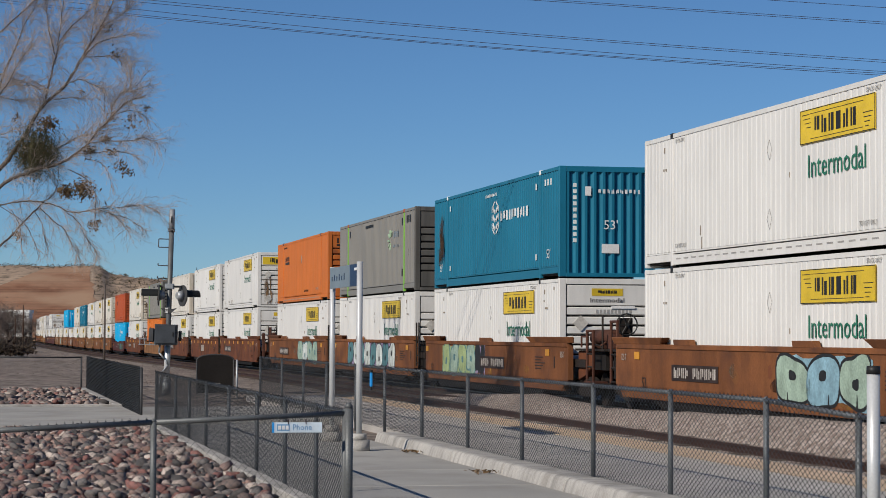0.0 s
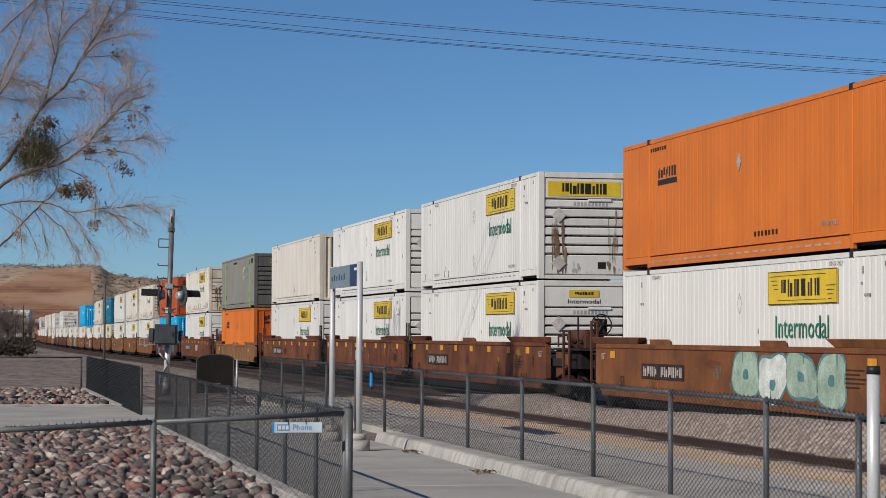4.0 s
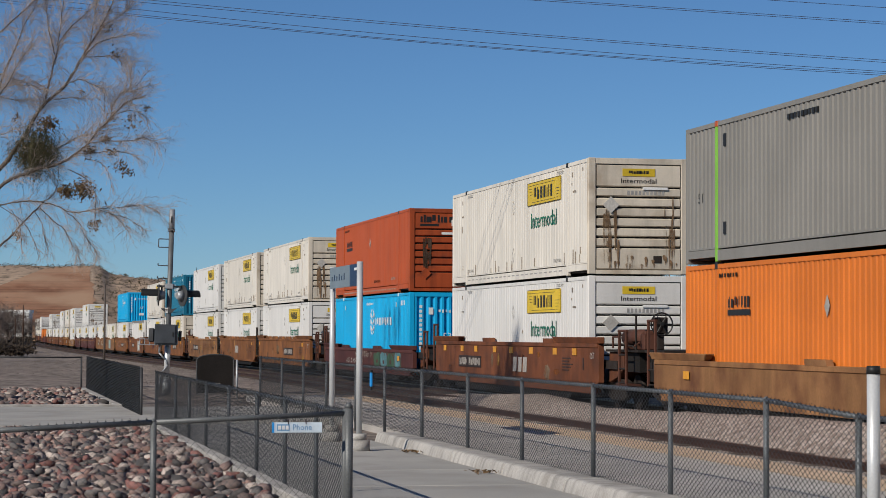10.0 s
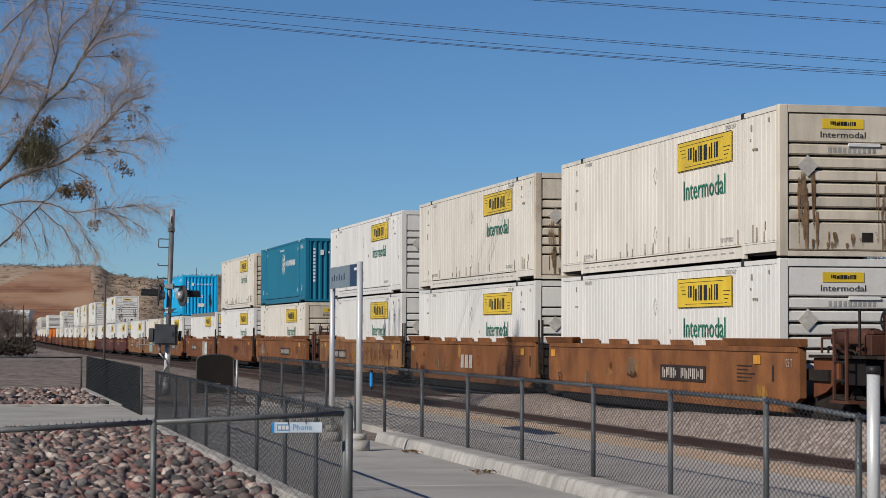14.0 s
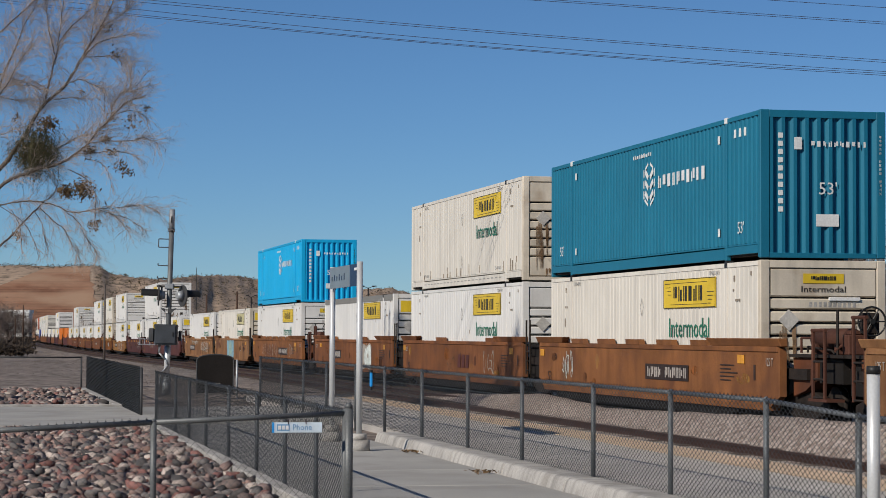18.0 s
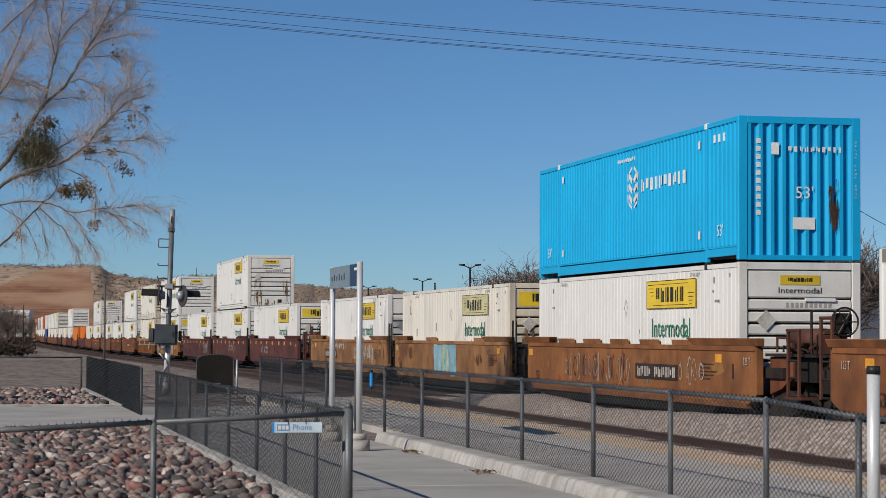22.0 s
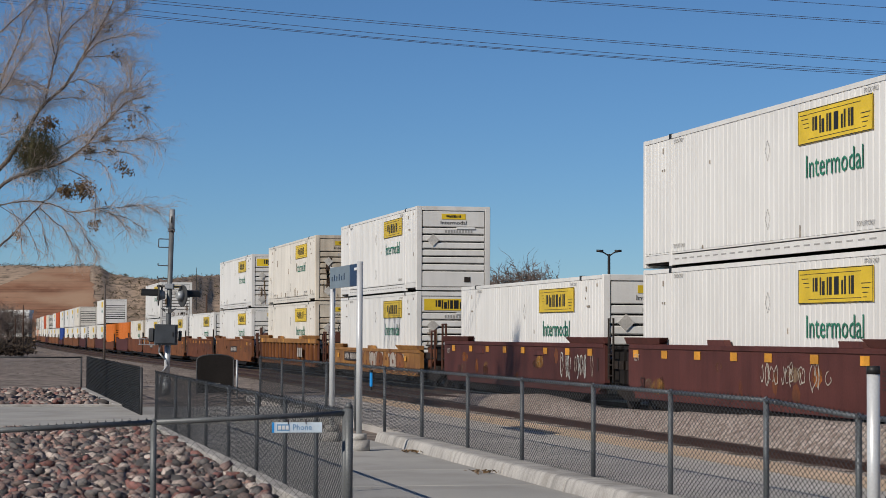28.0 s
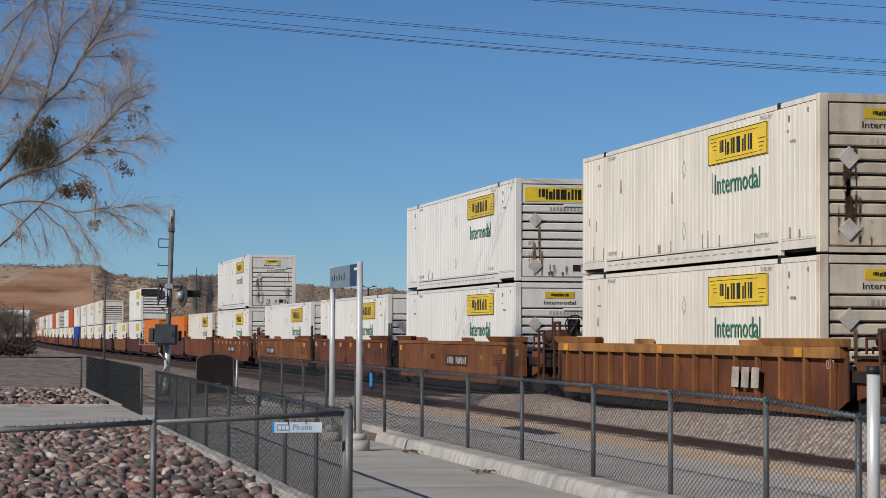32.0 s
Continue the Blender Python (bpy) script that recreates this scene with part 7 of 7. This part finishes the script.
# benches cut into the slope
cut = tagged(new("cut_slope"), "orange-brown graded slope with level benches", "hill", kind="structure")
bm = bmesh.new()
for k in range(24):
    for j in range(46):
        p0 = -160 + j * 7.05
        def bench(p, f, out):
            rise = f * min(1.0, along(CUT_TOP, p) / crest(p))
            r = 640.0 + ridge_span(p) * min(0.99, rise ** 1.18 * (0.86 + 0.14 * rise))
            w = p + (p + 160) / 310 * (7 * noise.noise((1.5, f * 4, 0)) + 9 * noise.noise((4.5, f * 40, 0))) + 10 * (1 - f) ** 2
            return (*from_view(w, r - out)[:2], ridge_height(w, r) + 0.12)
        f0, f1 = k / 24, (k + 1) / 24
        p1 = p0 + 7.2
        a, b, c, d = bench(p0, f0, 0), bench(p1, f0, 0), bench(p1, f1, 0), bench(p0, f1, 0)
        e, g = bench(p1, f1, -2.4), bench(p0, f1, -2.4)
        e, g = (e[0], e[1], c[2]), (g[0], g[1], d[2])
        v = [bm.verts.new(x) for x in (a, b, c, d)]
        bm.faces.new(v)
        bm.faces.new([bm.verts.new(x) for x in (d, c, e, g)])
me = mesh_of(bm, "benches", M["cut"])
part("benches", me, M["cut"], cut)


def scrub_patch(name, spots, mat, label, leaf=10, kind="stuff"):
    rnd = random.Random(77)
    verts, faces = [], []
    for c, s in spots:
        for _ in range(leaf):
            o = Vector((rnd.gauss(0, 0.5), rnd.gauss(0, 0.5), abs(rnd.gauss(0, 0.45)))) * s
            u = Vector((rnd.gauss(0, 1), rnd.gauss(0, 1), rnd.gauss(0, 1))).normalized() * s * rnd.uniform(0.25, 0.6)
            w = u.cross((0.2, 0.5, 1)).normalized() * s * rnd.uniform(0.08, 0.3)
            b = len(verts)
            q = Vector(c) + o
            verts += [tuple(q - u), tuple(q + w), tuple(q + u), tuple(q - w)]
            faces += [(b, b + 1, b + 2, b + 3)]
    return tagged(new(name, list_mesh(name, verts, faces, mat)), label, "shrubs", kind=kind)


rnd = random.Random(31)
spots = []
for _ in range(3600):
    p = rnd.uniform(-40, 760)
    r = 642 + ridge_span(p) * (1 - 0.97 * rnd.random() ** 1.2)
    if p < 168 and r < 640 + ridge_span(p) * 0.93:
        continue
    spots.append(((*from_view(p, r)[:2], ridge_height(p, r)), rnd.uniform(0.3, 0.85)))
scrub_patch("hill_scrub", spots, M["scrub"], "scattered dark desert scrub on the ridge", 8)


def bare_crown(name, p, r, base_z, height, width, seed, label, leafy=0):
    """A leafless tree seen from afar: trunk, limbs and a haze of twigs."""
    rnd = random.Random(seed)
    root = tagged(new(name), label, "tree", "bare trees beyond the train")
    c = from_view(p, r) + Vector((0, 0, base_z))
    part("trunk", limb_mesh([c, c + Vector((0.1, 0, height * 0.2)), c + Vector((0.2, 0.1, height * 0.42))], height * 0.035, height * 0.02, 7), M["bark"], root)
    segs = []
    for i in range(52):
        d = Vector((rnd.uniform(-1, 1) * width / height, rnd.uniform(-1, 1) * width / height, rnd.uniform(0.5, 1.1))).normalized()
        grow(c + Vector((0.1, 0, height * rnd.uniform(0.15, 0.42))), d, height * rnd.uniform(0.4, 0.62), height * 0.0105, 6, rnd, segs, 0.0, 3)
    for _ in range(1100):
        q = c + Vector((rnd.gauss(0, 0.24) * width, rnd.gauss(0, 0.24) * width, height * (0.76 + 0.11 * rnd.gauss(0, 1))))
        d = Vector((rnd.gauss(0, 0.6), rnd.gauss(0, 0.6), 0.6 + rnd.gauss(0, 0.4))) * height * 0.07
        segs.append((q, q + d, height * 0.005, height * 0.0022))
    tagged(part("crown", list_mesh("crown", *quick_rods(segs), M["greytwig"]), M["greytwig"], root, "haze of grey-brown twigs"), kind="stuff")
    for _ in range(leafy):
        o = c + Vector((rnd.uniform(-0.3, 0.3) * width, rnd.uniform(-0.3, 0.3) * width, height * rnd.uniform(0.6, 0.85)))
        tagged(part("leaf_clump", list_mesh("leaf_clump", *leaf_clump(o, height * 0.09, 130, height * 0.016, rnd), M["mistletoe"]), M["mistletoe"], root, "dark leaf clump"), kind="stuff")
    return root


for p, r, h, w, lf in ((880, 190, 7.0, 4, 0), (930, 190, 7.6, 5, 1), (965, 200, 6.6, 4, 0), (1205, 170, 6.4, 4, 0), (1270, 170, 7.6, 5, 1), (1300, 175, 7.4, 4, 1), (1350, 170, 7.9, 3, 2), (1450, 165, 8.2, 5, 0), (1490, 165, 8.6, 5, 2), (1530, 170, 7.8, 5, 0), (650, 420, 6.0, 5, 0),
                       (18, 330, 5.6, 6, 0), (-30, 260, 5.8, 6, 0), (45, 480, 5.2, 6, 0), (2, 420, 6.2, 6, 0), (80, 620, 5.5, 8, 0)):
    bare_crown("bare_tree", p, r, -0.4, h, w, int(p) + 500, "leafless grey-brown tree in the distance", lf)

# dark brush along the left of the line
spots = []
for _ in range(420):
    p = rnd.uniform(-60, 52)
    r = rnd.uniform(190, 560)
    if p > 40 and r < 380:
        continue
    q = from_view(p, r)
    for _ in range(4):
        spots.append(((q.x + rnd.gauss(0, 0.7), q.y + rnd.gauss(0, 0.7), -0.2 + rnd.uniform(0, 0.7)), rnd.uniform(0.25, 0.6)))
scrub_patch("trackside_brush", spots, M["brush"], "low dark brush beside the line", 30)

# loose gravel of the yard
M["yardstone"] = material("yard_gravel_stone", (0.165, 0.138, 0.12), 0.95, 0, (8, 0.3), (0.3, 0.2), (10, 0.3), island=0.15)
verts, faces = [], []
for _ in range(4500):
    x, y = -70 - 95 * rnd.random() ** 1.3, rnd.uniform(-9, 11)
    if y > 3 and x > -72:
        continue
    s = rnd.uniform(0.010, 0.030) * (1 + (-70 - x) / 60)
    z = lie(x, y)
    b = len(verts)
    verts += [(x + s * rnd.uniform(0.6, 1.3), y, z - 0.02), (x - s * 0.5, y + s, z - 0.02), (x - s * 0.5, y - s * rnd.uniform(0.6, 1.2), z - 0.02), (x + s * rnd.uniform(-0.3, 0.3), y, z + s * rnd.uniform(0.5, 1.1))]
    faces += [(b, b + 1, b + 3), (b + 1, b + 2, b + 3), (b + 2, b, b + 3)]
tagged(new("yard_gravel", list_mesh("yard_gravel", verts, faces, M["yardstone"])), "loose grey and pinkish gravel of the yard", "gravel", kind="stuff")


def street_lamp(p, r, ztop, arm, label):
    root = tagged(new("street_lamp"), label, "lamp", "lamps beyond the train")
    c = from_view(p, r)
    bm = bmesh.new()
    rod(bm, (c.x, c.y, -0.4), (c.x, c.y, ztop - 0.2), 0.11, 10, 0.08)
    part("pole", bm, M["black"], root)
    for s in (-1, 1):
        e = c + SIDE * s * arm
        bm = bmesh.new()
        rod(bm, (c.x, c.y, ztop - 0.3), (e.x - SIDE.x * s * arm * 0.45, e.y - SIDE.y * s * arm * 0.45, ztop - 0.05), 0.045, 6)
        part("arm", bm, M["black"], root)
        bm = bmesh.new()
        rod(bm, (e.x - SIDE.x * s * arm * 0.55, e.y - SIDE.y * s * arm * 0.55, ztop - 0.04), (e.x, e.y, ztop), 0.09, 8, 0.06)
        part("lamp_head", bm, M["black"], root)
    return root


street_lamp(1078, 130, 6.58, 0.72, "black double-arm street lamp with a small antenna")
street_lamp(832, 180, 7.28, 0.88, "black double-arm street lamp in the car park")
street_lamp(748, 240, 7.60, 1.0, "black double-arm street lamp far away")
street_lamp(652, 300, 8.1, 1.1, "black double-arm street lamp far away")
street_lamp(445, 330, 7.3, 0.8, "black double-arm street lamp far away")


def utility_pole(p, r, ztop, rad, label, mat="wood"):
    c = from_view(p, r)
    root = tagged(new("utility_pole"), label, "pole", "poles along the line")
    bm = bmesh.new()
    rod(bm, (c.x, c.y, -0.4), (c.x, c.y, ztop), rad, 10, rad * 0.8)
    part("shaft", bm, M[mat], root)
    return root, c


up, c = utility_pole(1425, 140, 12.15, 0.17, "tall dark wooden utility pole with a service wire")
bm = bmesh.new()
rod(bm, (c.x - 0.2, c.y - 0.16, 0), (c.x - 0.2, c.y - 0.16, 10.5), 0.05, 6)
part("conduit", bm, M["galv"], up, "pale conduit up the pole")
far = from_view(1700, 150)
part("service_wire", cable((c.x, c.y, 11.7), (far.x, far.y, 7.0), 0.5, 0.02), M["wire"], up)
for p, r, z, rad, mt in ((186, 140, 4.78, 0.07, "bark"), (42, 300, 5.4, 0.10, "wood"), (1303, 150, 7.7, 0.09, "black"), (770, 200, 6.3, 0.09, "black"), (348, 700, 22.0, 0.10, "black"), (497, 700, 21.6, 0.10, "black"), (420, 250, 6.4, 0.12, "wood"), (366, 260, 6.2, 0.12, "wood"), (28, 240, 3.3, 0.06, "wood")):
    utility_pole(p, r, z, rad, "thin dark pole in the distance", mt)

shed = tagged(new("low_building"), "low white flat-roofed building beyond the tracks", "building")
c = from_view(1470, 170)
shed.matrix_basis = pose(c.x, c.y, -0.4, 0, 0, 8)
slab("wall", M["white"], shed, -5, 5, -3, 3, 0, 4.0)
slab("roof", M["decal"], shed, -5.3, 5.3, -3.3, 3.3, 4.0, 4.25)
slab("window", M["gap"], shed, -2, -0.6, -3.02, -3.0, 1.6, 2.8)

hall = tagged(new("low_building"), "long pale low-roofed building at the foot of the hill", "building")
c = from_view(34, 610)
hall.matrix_basis = pose(c.x, c.y, 0.0, 0, 0, math.degrees(YAW))
slab("wall", M["white"], hall, -5.0, 2.6, 0, 6, -0.5, 7.0)
slab("roof", M["decal"], hall, -5.3, 2.9, -0.4, 6.4, 7.0, 7.9)
for i in range(6):
    slab("window", M["gap"], hall, -4.6 + 1.18 * i, -3.9 + 1.18 * i, -0.06, -0.005, 5.6, 6.4)

# dead leaves on the walk
rnd = random.Random(9)
for x, y in ((-33.2, 6.48), (-28.2, 6.45)):
    v, f = leaf_clump(Vector((x, y, 0.02)), 0.24, 34, 0.04, rnd)
    v = [(a, b, 0.008 + 0.05 * rnd.random()) for a, b, _ in v]
    tagged(new("fallen_leaves", list_mesh("fallen_leaves", v, f, M["leaf"])), "small pile of dry brown leaves on the walkway", "leaves", kind="stuff")


# ---- the train runs ----
def motions():
    for ob, u, z in MOVING:
        walk(ob, [(t, on_track(u + SPEED * t, z)) for t in (0.0, 4.0, 8.0, 12.0, 16.0, 20.0, 24.0, 28.0, 32.0)])


motions()
